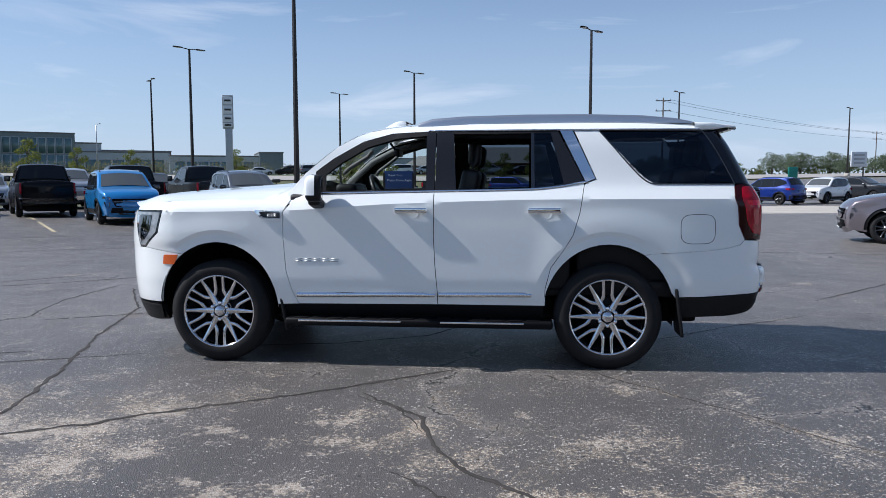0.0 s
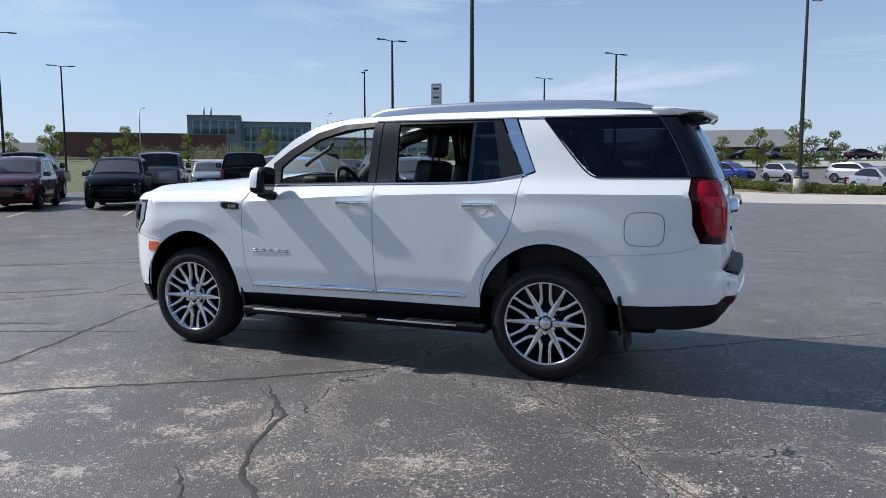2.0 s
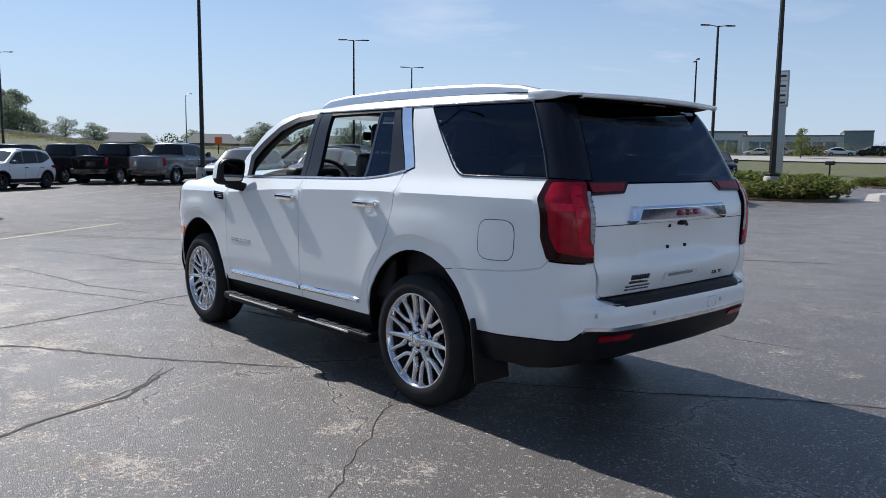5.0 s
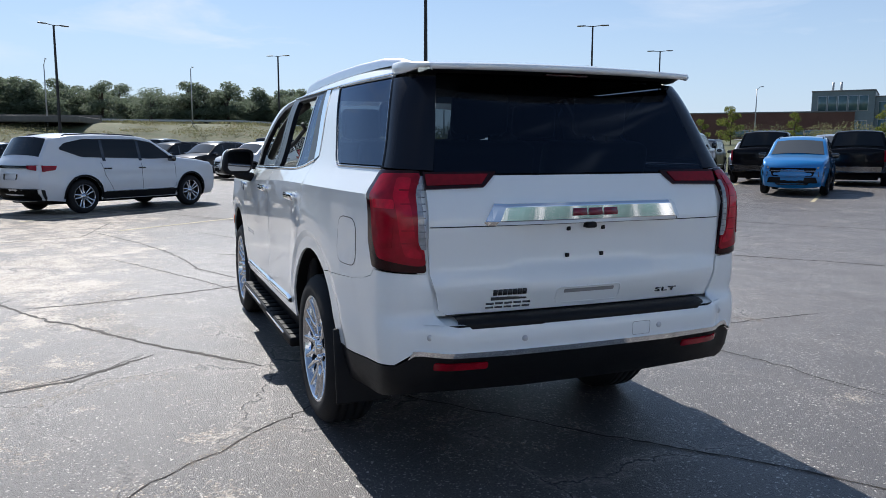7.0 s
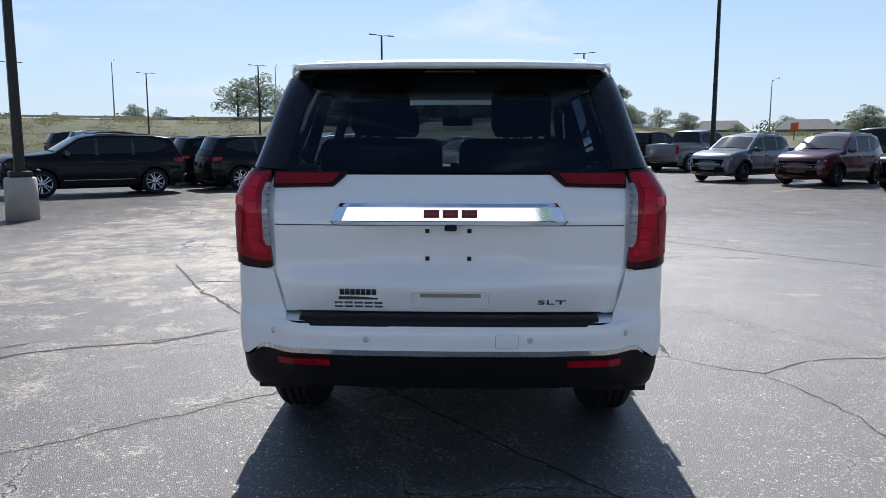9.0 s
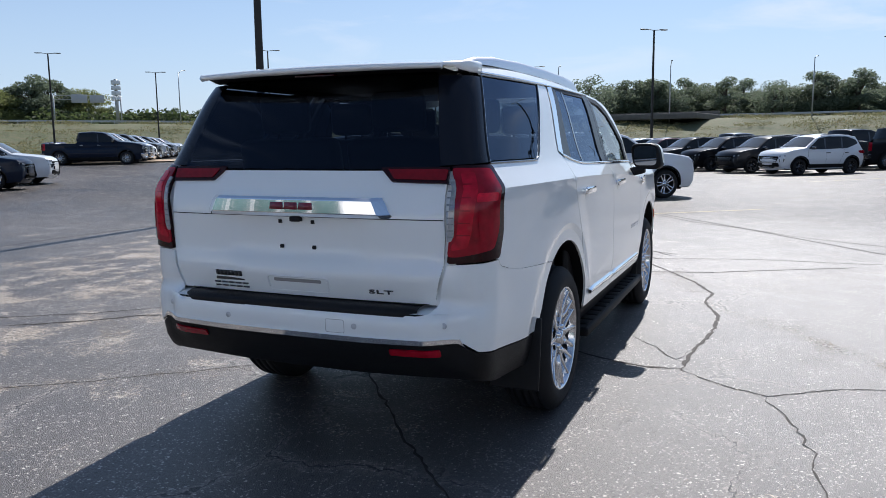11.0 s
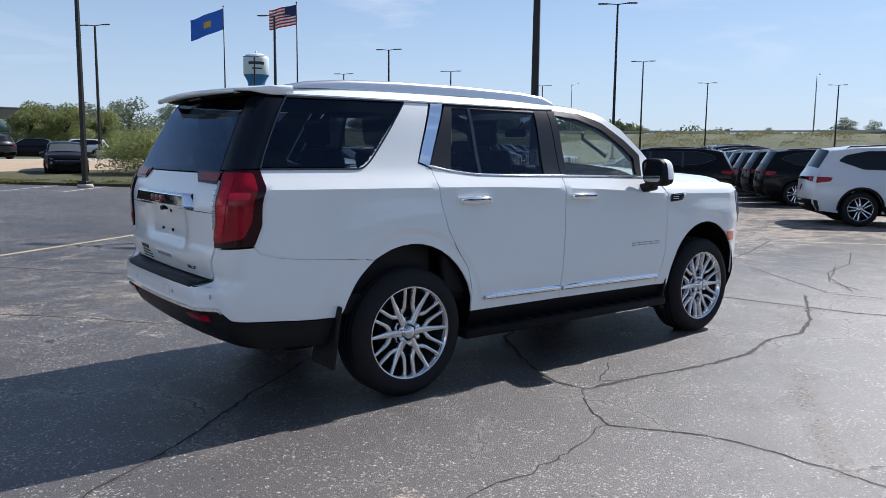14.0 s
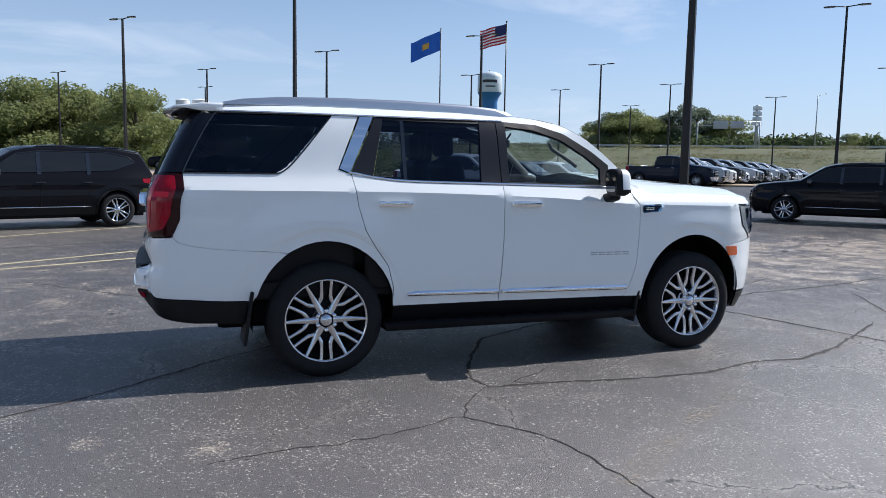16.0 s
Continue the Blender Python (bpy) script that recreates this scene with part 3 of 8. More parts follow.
            part("handle", bm, CHROME, ob, "chrome door handle")
            bm = bmesh.new()
            lathe(bm, [(0.06, 0.0), (0.05, -0.004), (0.025, -0.012), (0.001, -0.014)], 20, pose(base.x - 0.005, base.y - sign * 0.0 + sign * 0.002, base.z - 0.022) @ Matrix.Diagonal((1, sign, 0.75, 1)))
            part("handle_cup", bm, WHITE, ob)
        # belt strip below the windows
        bm = bmesh.new()
        rows = []
        for i in range(41):
            x = -0.76 + 2.13 * i / 40
            z = BELT(x)
            rows.append([side_skin(sign, o)(along(x, z + h), z + h) for h, o in ((0.0, 0.0), (0.002, 0.006), (0.012, 0.006), (0.014, 0.0))])
        sheet(bm, rows)
        bmesh.ops.recalc_face_normals(bm, faces=bm.faces)
        part("belt_strip", bm, CHROME, suv, "slim bright strip below the windows")
        # quarter panel with the wide white pillar
        q = side_outline(REAR_CUT[:] + [(1.37, 1.425), (1.44, 1.45), (1.275, 1.826), (1.465, 1.826), (1.79, 1.475), (1.87, 1.418), (2.505, 1.415), (2.455, 1.31), (2.487, 1.11), (2.545, 1.01)] + SEAM[::-1])
        q += side_outline([p for p in arch(AXLES[1], reverse=True) if p[1] > 0.47 and p[0] < 1.80])
        qp = panel("quarter_panel", q, sign, WHITE, suv, "", 0, 0.03, 0.012, 0.002, SHOULDER)
        bm = bmesh.new()
        sheet(bm, [[side_skin(sign, -0.01)(along(x, z + h), z + h) for h in (-0.03, 0.03)] for x, z in [(1.85, 0.887)] + SEAM[1:]])
        part("quarter_flange", bm, WHITE, qp)
        # fuel flap is only on the left
        if left:
            flap = rounded(side_outline([(2.06, 1.188), (2.318, 1.19), (2.318, 0.968), (2.06, 0.965)]), 0.075)
            panel("fuel_flap_gap", flap, sign, DARK_METAL, suv, "dark gap round the fuel flap", 0.0008, 0.04, 0, 0)
            panel("fuel_flap", flap, sign, WHITE, suv, "white fuel flap", 0.0016, 0.04, 0, 0.004)
        # windows
        panel("window_frame", side_outline(HEAD + GLASS[::-1] + [(0.14, 1.375), (0.14, 1.36)]), sign, BLACK_PLASTIC, fd, "black window frame", 0.0, 0.04, 0.03, 0)
        panel("cowl_side", side_outline([(-1.2, 1.27), (-0.80, 1.27), (-0.70, 1.34), (-0.72, 1.41), (-0.86, 1.41), (-1.2, 1.30)]), sign, WHITE, suv, "", -0.006, 0.04, 0, 0)
        bp = panel("door_pillar", side_outline([(0.14, 1.36), (0.205, 1.36), (0.205, 1.825), (0.13, 1.823)]), sign, PILLAR_BLACK, fd, "satin black pillar", 0.001, 0.05, 0.03, 0.001)
        panel("door_pillar", side_outline([(0.211, 1.36), (0.375, 1.362), (0.345, 1.826), (0.211, 1.825)]), sign, PILLAR_BLACK, rd, "satin black pillar", 0.001, 0.05, 0.03, 0.001)
        panel("window_frame", side_outline([(0.345, 1.826), (1.145, 1.828), (1.135, 1.808), (0.35, 1.806)]), sign, BLACK_PLASTIC, rd, "black window frame", 0.0, 0.05, 0.03, 0)
        panel("divider", side_outline([(0.948, 1.372), (0.975, 1.375), (0.97, 1.81), (0.945, 1.81)]), sign, BLACK_GLOSS, rd, "black window divider", 0.002, 0.05, 0.02, 0)
        panel("fixed_pane", side_outline([(0.975, 1.377), (1.195, 1.402), (1.095, 1.815), (0.97, 1.81)]), sign, TINT, rd, "dark tinted fixed pane", 0.0, 0.05, 0, 0)
        panel("door_pillar", side_outline([(1.197, 1.404), (1.35, 1.435), (1.15, 1.827), (1.095, 1.816)]), sign, PILLAR_BLACK, rd, "satin black corner", 0.001, 0.05, 0.02, 0.001)
        panel("pillar_trim", side_outline([(1.36, 1.425), (1.435, 1.455), (1.265, 1.826), (1.165, 1.827)]), sign, CHROME, suv, "broad polished metal pillar trim", 0.004, 0.04, 0.012, 0.002)
        if not left:
            panel("window_pane", side_outline(GLASS + [(0.14, 1.375)]), sign, CLEAR, fd, "clear door glass", -0.008, 0.06, 0, 0)
            panel("window_pane", side_outline([(0.375, 1.365), (0.948, 1.374), (0.945, 1.808), (0.347, 1.806)]), sign, TINT, rd, "dark tinted door glass", -0.006, 0.06, 0, 0)
        panel("quarter_window", rounded(side_outline([(1.47, 1.818), (2.325, 1.812), (2.497, 1.423), (1.845, 1.424), (1.785, 1.465)]), [0.015, 0.01, 0.01, 0.04, 0.03]), sign, TINT, suv, "dark tinted quarter window", 0.0, 0.06, 0.006, 0.002)
        fr = rounded(side_outline([(1.463, 1.826), (2.33, 1.82), (2.507, 1.414), (1.842, 1.415), (1.776, 1.462)]), [0.015, 0.01, 0.01, 0.04, 0.03])
        bm = bmesh.new()
        tube(bm, [side_skin(sign, 0.001)(*p) for p in dense(fr, 0.06) + [fr[0]]], 0.006, 6, False)
        part("window_seal", bm, BLACK_GLOSS, suv, "black window seal")
        # pillar at the tail, black, round to the rear window
        L = lambda y, z: half_turn(z) - y
        dp = [(along(2.345, 1.812), 1.812), (along(2.515, 1.418), 1.418), (L(0.70, 1.405), 1.405), (L(0.60, 1.815), 1.815)]
        panel("tail_pillar", dp, sign, PILLAR_GLOSS, suv, "black tail pillar", 0.0005, 0.025, 0.015, 0.002)
        # white rail above the windows
        cant = [(along(x, z) if x > -1.85 else x, z) for x, z in CANT]
        head = [(along(x, z), z) for x, z in HEAD + [(1.26, 1.833), (2.30, 1.827)]]
        panel("roof_rail_panel", cant + head[::-1], sign, WHITE, suv, "white roof side and windscreen pillar", 0.0, 0.035, 0.012, 0)
        panel("roof_lining", cant + head[::-1], sign, BLACK_PLASTIC, suv, "dark roof lining", -0.03, 0.05, 0, 0)
        bm = bmesh.new()
        tube(bm, [side_skin(sign, 0.004)(along(x, 1.831), 1.831) for x in np.linspace(0.15, 2.32, 24)], 0.006, 6)
        part("drip_strip", bm, CHROME, suv, "slim bright strip above the windows")
        # tail lamp round the corner, and its inner tip on the tailgate
        T = lambda y, z: half_turn(z) - y
        lamp = [(along(2.507, 1.408), 1.408), (along(2.452, 1.315), 1.315), (along(2.485, 1.115), 1.115), (along(2.545, 1.005), 1.005), (T(0.752, 0.985), 0.985), (T(0.752, 1.405), 1.405)]
        tl = panel("tail_lamp", rounded(lamp, 0.02), sign, LAMP_BLACK, suv, "red tail lamp with dark border and clear strip", 0.010, 0.035, 0.03, 0.002)
        panel("lamp_field", rounded([(T(0.756, 1.392), 1.392), (T(0.95, 1.388), 1.388), (T(1.035, 1.305), 1.305), (T(1.02, 1.14), 1.14), (T(0.975, 1.05), 1.05), (T(0.80, 1.018), 1.018), (T(0.757, 1.018), 1.018)], 0.02), sign, RED_LENS, tl, "red lamp glass", 0.014, 0.03, 0.006, 0)
        panel("lamp_blade", rounded([(T(0.797, 1.372), 1.372), (T(0.86, 1.372), 1.372), (T(0.862, 1.12), 1.12), (T(0.845, 1.06), 1.06), (T(0.775, 1.045), 1.045), (T(0.775, 1.07), 1.07), (T(0.797, 1.09), 1.09)], 0.014), sign, MID_RED, tl, "bright red lamp blade", 0.0165, 0.03, 0.004, 0)
        for k in range(5):
            z = 1.325 - 0.052 * k
            panel("lamp_rib", [(T(0.80, z), z), (T(0.858, z), z), (T(0.858, z - 0.006), z - 0.006), (T(0.80, z - 0.006), z - 0.006)], sign, RED_LENS, tl, "", 0.0171, 0.03, 0.0, 0)
        panel("lamp_step", rounded([(T(0.885, 1.288), 1.288), (T(1.0, 1.292), 1.292), (T(1.002, 1.256), 1.256), (T(0.885, 1.250), 1.250)], 0.01), sign, BRIGHT_RED, tl, "bright red bar in the lamp", 0.0165, 0.03, 0.004, 0)
        panel("lamp_step", rounded([(T(0.89, 1.222), 1.222), (T(0.985, 1.226), 1.226), (T(0.955, 1.10), 1.10), (T(0.90, 1.085), 1.085)], 0.02), sign, RED_LENS, tl, "dark red panel in the lamp", 0.0165, 0.03, 0.004, 0)
        panel("reversing_lens", rounded([(T(0.757, 1.345), 1.345), (T(0.780, 1.345), 1.345), (T(0.789, 1.315), 1.315), (T(0.789, 1.115), 1.115), (T(0.776, 1.085), 1.085), (T(0.757, 1.085), 1.085)], 0.008), sign, PALE_LENS, tl, "clear reversing lens", 0.0175, 0.03, 0.005, 0)
        for k in range(9):
            z = 1.325 - 0.027 * k
            panel("lens_rib", [(T(0.759, z), z), (T(0.787, z), z), (T(0.787, z - 0.005), z - 0.005), (T(0.759, z - 0.005), z - 0.005)], sign, HEAD_LENS, tl, "", 0.0181, 0.03, 0.0, 0)
        bm = bmesh.new()
        patch(bm, rounded([(sign * 0.749, 1.398), (sign * 0.425, 1.398), (sign * 0.44, 1.378), (sign * 0.49, 1.334), (sign * 0.749, 1.328)], 0.006), tail_out(0.010), 0.035, 0.02, 0.0)
        tip = part("lamp_tip", bm, LAMP_BLACK, suv, "dark red inner lamp on the tailgate")
        bm = bmesh.new()
        patch(bm, rounded([(sign * 0.742, 1.388), (sign * 0.462, 1.388), (sign * 0.50, 1.346), (sign * 0.742, 1.342)], 0.006), tail_out(0.014), 0.035, 0.004, 0.0)
        part("lamp_field", bm, DARK_RED, tip)
        # mud flaps
        for ax, w in ((AXLES[0] + 0.50, 0.24), (AXLES[1] + 0.50, 0.26)):
            bm = bmesh.new()
            block(bm, -0.012, -w / 2, -0.17, 0.012, w / 2, 0.2, 0.01, pose(ax + 0.03, sign * 0.868, 0.43, 0, -10 if ax < 0 else -8, 0))
            part("mud_flap", bm, BLACK_PLASTIC, suv, "black mud flap")
        # dark lining of the wheel arches
        for ax in AXLES:
            bm = bmesh.new()
            rows = []
            for x, z in arch(ax, 0.493, 0.528, 0.435, 0.33):
                rows.append([(ax, sign * 0.48, 0.40), (x, sign * 0.5, z), (x, sign * 0.8, z), (x, sign * (half_width(x, z) - 0.012), z)])
            sheet(bm, rows)
            part("wheel_arch", bm, DEEP_BLACK, suv, "black wheel arch lining")
        # running board with bright strips
        bm = bmesh.new()
        block(bm, -0.97, -0.085 if left else -0.13, -0.035, 1.12, 0.13 if left else 0.075, 0.025, 0.018, pose(0, sign * 0.955, 0.345))
        rb = part("running_board", bm, DEEP_BLACK, suv, "black running board")
        for x0, x1 in ((-0.86, -0.05), (0.26, 0.9)) if left else ():
            bm = bmesh.new()
            block(bm, x0, -0.006, -0.006, x1, 0.006, 0.008, 0.003, pose(0, sign * 1.0385, 0.352))
            part("step_strip", bm, CHROME, rb, "bright strip")
        for i in range(14):
            bm = bmesh.new()
            block(bm, -0.9 + i * 0.14, -0.07, 0, -0.79 + i * 0.14, 0.05, 0.006, 0.002, pose(0, sign * 0.96, 0.369))
            part("tread_rib", bm, DEEP_BLACK, rb)
        bm = bmesh.new()
        sheet(bm, [[side_skin(sign, -0.012)(along(x, z), z) for x in np.linspace(-1.03, 1.05, 12)] for z in (0.34, 0.40, 0.46, 0.50)])
        part("sill", bm, DEEP_BLACK, suv, "black sill")
        # wheels
        for ax in AXLES:
            wheel(suv, ax, sign * 0.857, 0.404, 0.408, 0.275, 0.288, sign)
        # door mirror: white cap over a black shell
        def pillow(grow, keep, hx=0.072, hy=0.12, hz=0.105):
            bm = bmesh.new()
            pw = lambda v, e: math.copysign(abs(v) ** e, v)
            rows = []
            for i in range(13):
                la = math.pi * (i / 12 - 0.5)
                row = []
                for k in range(25):
                    lo = math.tau * k / 24
                    c = pw(math.cos(la), 0.55)
                    x, y, z = hx * c * pw(math.cos(lo), 0.6), hy * c * pw(math.sin(lo), 0.6), hz * pw(math.sin(la), 0.55)
                    x = min(x, 0.045) - 0.02 * (y / hy) ** 2 * (x < 0)
                    row.append(Vector((x, y - 0.02 * z / hz, z)) * grow)
                rows.append(row)
            sheet(bm, rows)
            bmesh.ops.remove_doubles(bm, verts=bm.verts, dist=0.0005)
            gone = [f for f in bm.faces if not keep(f.calc_center_median())]
            bmesh.ops.delete(bm, geom=gone, context="FACES")
            bmesh.ops.recalc_face_normals(bm, faces=bm.faces)
            bmesh.ops.transform(bm, matrix=pose(-0.69, sign * 1.095, 1.385, 0, 0, -sign * 10) @ Matrix.Diagonal((1, sign, 1, 1)), verts=bm.verts)
            return bm
        mi = part("door_mirror", pillow(1.0, lambda c: True), BLACK_PLASTIC, suv, "gloss black door mirror with white cap")
        part("mirror_cap", pillow(1.025, lambda c: c.x < -0.018 and c.z > -0.03), WHITE, mi, "white mirror cap")
        bm = bmesh.new()
        patch(bm, rounded([(-0.088, -0.072), (0.092, -0.072), (0.088, 0.080), (-0.095, 0.080)], 0.04), lambda u, v: Vector((0.048, u * sign, v)), 0.05, 0.004, 0, flip=sign < 0)
        bmesh.ops.transform(bm, matrix=pose(-0.69, sign * 1.095, 1.385, 0, 0, -sign * 10), verts=bm.verts)
        part("mirror_glass", bm, MIRROR_GLASS, mi, "mirror glass")
        bm = bmesh.new()
        block(bm, -0.05, -0.10, -0.04, 0.05, 0.06, 0.03, 0.028, pose(-0.70, sign * 1.02, 1.275, sign * 14, 0, 0), 3)
        part("mirror_arm", bm, BLACK_PLASTIC, mi)
        bm = bmesh.new()
        runs = []
        for x, y, z in ((0.05, 0.665, 1.876), (0.16, 0.665, 1.912), (0.4, 0.662, 1.930), (0.9, 0.657, 1.941), (1.4, 0.652, 1.939), (1.8, 0.647, 1.927), (2.06, 0.642, 1.903), (2.19, 0.64, 1.876)):
            runs.append([(x, sign * (y + dy), z + 0.005 + dz) for dy, dz in ((0.030, -0.050), (0.026, -0.004), (0.016, 0.014), (0.0, 0.018), (-0.016, 0.014), (-0.026, -0.004), (-0.030, -0.050))])
        sheet(bm, runs)
        bmesh.ops.recalc_face_normals(bm, faces=bm.faces)
        part("roof_rail", bm, SATIN, suv, "silver roof rail")
        # door name badge
        m = Matrix.Translation(side_skin(sign, 0.0012)(along(-0.715, 0.815), 0.815)) @ pose(0, 0, 0, 90, 0, 0 if left else 180)
        name_bars(5, 0.36, 0.024, LETTER_SATIN, fd, m, 0.003, "satin model name")
    # bonnet
    bm = bmesh.new()
    rows = []
    for i in range(22):
        t = i / 21
        x = -0.86 - 1.58 * t
        row = []
        for k in range(-10, 11):
            v = k / 10
            edge_z = 1.305 - 0.025 * t * t - 0.012 * t
            y_edge = 0.855 - 0.10 * max(0, (t - 0.55) / 0.45) ** 2
            crown = (0.105 - 0.055 * t) * (1 - abs(v) ** 2.4) + 0.012 * ease((abs(v) - 0.45) / 0.2) * ease((0.95 - abs(v)) / 0.2)
            z = edge_z + crown + 0.035 * (1 - t) * (1 - abs(v)) - 0.05 * ease((t - 0.82) / 0.18)
            row.append((x - 0.10 * (1 - abs(v) ** 2) * t + 0.16 * abs(v) ** 3 * t * 1.2, v * y_edge, z))
        rows.append(row)
    sheet(bm, rows)
    part("bonnet", bm, WHITE, suv, "white bonnet")
    # roof
    bm = bmesh.new()
    rows = []
    edge = spline([(x, z) for x, z in CANT[2:]])
    for i in range(30):
        x = -0.40 + 2.70 * i / 29
        z0 = edge(x)
        w = half_width(x, z0) + 0.004
        crown = 0.03 + 0.022 * ease((x + 0.4) / 0.6) - 0.026 * ease((x - 1.7) / 0.6)
        rows.append([(x - 0.11 * (1 - (k / 10) ** 2) * (1 - ease((x + 0.40) / 0.8)), w * k / 10, z0 + crown * (1 - abs(k / 10) ** 2.2)) for k in range(-10, 11)])
    sheet(bm, rows[::-1])
    part("roof", bm, WHITE, suv, "white roof")
    bm = bmesh.new()
    sheet(bm, [[(x, y, 1.845) for y in (-0.72, 0, 0.72)] for x in (-0.05, 1.0, 2.2)])
    part("headliner", bm, BLACK_PLASTIC, suv, "dark headliner")
    bm = bmesh.new()
    rows = []
    front_edge = spline([(x, z) for x, z in CANT[:5]])
    for i in range(10):
        t = i / 9
        x = -0.98 + 0.58 * t
        z = front_edge(x)
        w = half_width(x, z) - 0.004
        rows.append([(x - (0.14 - 0.03 * t) * (1 - (k / 8) ** 2), w * k / 8, z + 0.035 * t * (1 - (k / 8) ** 2)) for k in range(-8, 9)])
    sheet(bm, rows)
    part("windscreen", bm, CLEAR, suv, "clear windscreen")
    # shark fin aerial
    bm = bmesh.new()
    sheet(bm, [[(-0.34 + 0.28 * a / 6, s * 0.04 * math.sin(math.pi * min(1, (a + 1) / 5)) , 1.915 + 0.055 * math.sin(math.pi * a / 6) * (1 - abs(s)) + 0.012 * a / 6) for a in range(7)] for s in (-1, -0.5, 0, 0.5, 1)])
    bmesh.ops.recalc_face_normals(bm, faces=bm.faces)
    part("aerial", bm, WHITE, suv, "white shark fin aerial")
    # spoiler above the rear window: a deep white lip whose sides run on from the roof
    bm = bmesh.new()
    rows = []
    for x, w, top_z, drop, low in ((2.19, 0.739, 1.910, 0.022, 1.829), (2.28, 0.738, 1.908, 0.020, 1.828), (2.37, 0.729, 1.904, 0.016, 1.830), (2.43, 0.714, 1.893, 0.012, 1.836), (2.49, 0.697, 1.884, 0.009, 1.846), (2.555, 0.681, 1.875, 0.007, 1.844), (2.570, 0.675, 1.865, 0.006, 1.840)):
        row = []
        for k in range(-12, 13):
            v = k / 12
            row.append((x - 0.055 * v * v * ease((x - 2.25) / 0.2), w * v * 0.975, top_z - 0.008 * ease((x - 2.2) / 0.15) - drop * v * v))
        side = x - 0.055 * ease((x - 2.25) / 0.2)
        for sg_, at in ((1, len(row)), (-1, 0)):
            edge = [(side, sg_ * w * 0.992, top_z - drop - 0.006), (side, sg_ * w, top_z - drop - 0.016), (side, sg_ * w * 0.998, low + 0.004), (side, sg_ * w * 0.99, low)]
            row = row + edge if at else edge[::-1] + row
        rows.append(row)
    sheet(bm, rows)
    lip = rows[-1]
    sheet(bm, [lip, [(x - 0.004, y * 0.99, min(z - 0.014, 1.845)) for x, y, z in lip], [(x - 0.05, y * 0.97, 1.838) for x, y, z in lip]])
    bmesh.ops.remove_doubles(bm, verts=bm.verts, dist=0.0005)
    bmesh.ops.recalc_face_normals(bm, faces=bm.faces)
    sp = part("spoiler", bm, WHITE, suv, "white roof spoiler")
    bm = bmesh.new()
    sheet(bm, [[(2.515 - 0.055 * (k / 8) ** 2, 0.66 * k / 8, 1.838), (2.45 - 0.05 * (k / 8) ** 2, 0.675 * k / 8, 1.838 - 0.008 * (k / 8) ** 2), (2.33, 0.70 * k / 8, 1.826)] for k in range(-8, 9)])
    part("spoiler_underside", bm, DEEP_BLACK, sp, "black spoiler underside")
    bm = bmesh.new()
    block(bm, -0.02, -0.11, -0.006, 0.012, 0.11, 0.006, 0.004, pose(2.49, 0, 1.829))
    part("stop_lamp", bm, LAMP_BLACK, sp, "slim dark high stop lamp")
    # rear window
    tail_panel("rear_window", rounded(mirrored([(0.705, 1.392), (0.60, 1.835)]), 0.03), TINT, suv, "dark tinted rear window", 0.003, 0.06, 0.01, 0)
    # tailgate
    gate = [(0.0, 0.795), (0.66, 0.798), (0.70, 0.82), (0.742, 0.98), (0.748, 1.1), (0.745, 1.388)]
    tg = tail_panel("tailgate", gate[1:] + [(-u, z) for u, z in gate[1:]][::-1], WHITE, suv, "white tailgate", 0.0, 0.04)
    for s in (-1, 1):
        bm = bmesh.new()
        sheet(bm, [[tail_out(-0.014)(s * u, z) for u in (0.66, 0.70, 0.74, 0.79)] for z in (0.80, 0.85, 0.95, 1.1, 1.25, 1.39)])
        part("gate_channel", bm, WHITE, tg)
    # thin seam across the gate
    bm = bmesh.new()
    tube(bm, [tail_out(0.0005)(u, 1.175) for u in np.linspace(-0.74, 0.74, 30)], 0.0022, 5)
    part("seam", bm, DARK_METAL, tg, "dark seam across the tailgate")
    # chrome bar with the maker's name
    bm = bmesh.new()
    rows = []
    for k in range(-20, 21):
        v = k / 20
        p = tail_out(0.0)(0.47 * v, 1.22)
        f = 1 - ease((abs(v) - 0.90) / 0.10)
        o = 0.006 + 0.034 * f
        hi, lo = 1.27, 1.178
        rows.append([(p.x - 0.02, 0.455 * v, hi), (p.x + o - 0.008, 0.455 * v, hi - 0.001), (p.x + o, 0.462 * v, hi - 0.012), (p.x + o + 0.001, 0.468 * v, hi - 0.016), (p.x + o + 0.0035, 0.495 * v, lo + 0.020), (p.x + o + 0.002, 0.50 * v, lo + 0.016), (p.x + o - 0.016, 0.51 * v, lo), (p.x - 0.02, 0.51 * v, lo)])
    vs = sheet(bm, rows)
    bm.faces.new(vs[0])
    bm.faces.new(vs[-1][::-1])
    bmesh.ops.recalc_face_normals(bm, faces=bm.faces)
    bar = part("chrome_bar", bm, CHROME, tg, "broad chrome bar", False)

    def rear(y, z, out):
        q, e = tail_out(0.0), 0.05
        yaw = math.degrees(math.atan((q(y + e, z).x - q(y - e, z).x) / (2 * e)))
        lean = math.degrees(math.atan((q(y, z + 0.04).x - q(y, z).x) / 0.04))
        return Matrix.Translation((q(y, z).x + out, y, z)) @ pose(0, 0, 0, 90 + lean, 0, 90 - yaw)

    name_bars(3, 0.235, 0.040, LETTER_RED, tg, rear(0.01, 1.212, 0.046), 0.012, "red maker's name on the chrome bar", 1)
    bm = bmesh.new()
    block(bm, -0.02, -0.026, -0.012, 0.03, 0.026, 0.012, 0.008, pose(2.70, 0.01, 1.164))
    part("reversing_camera", bm, BLACK_PLASTIC, tg, "black reversing camera")
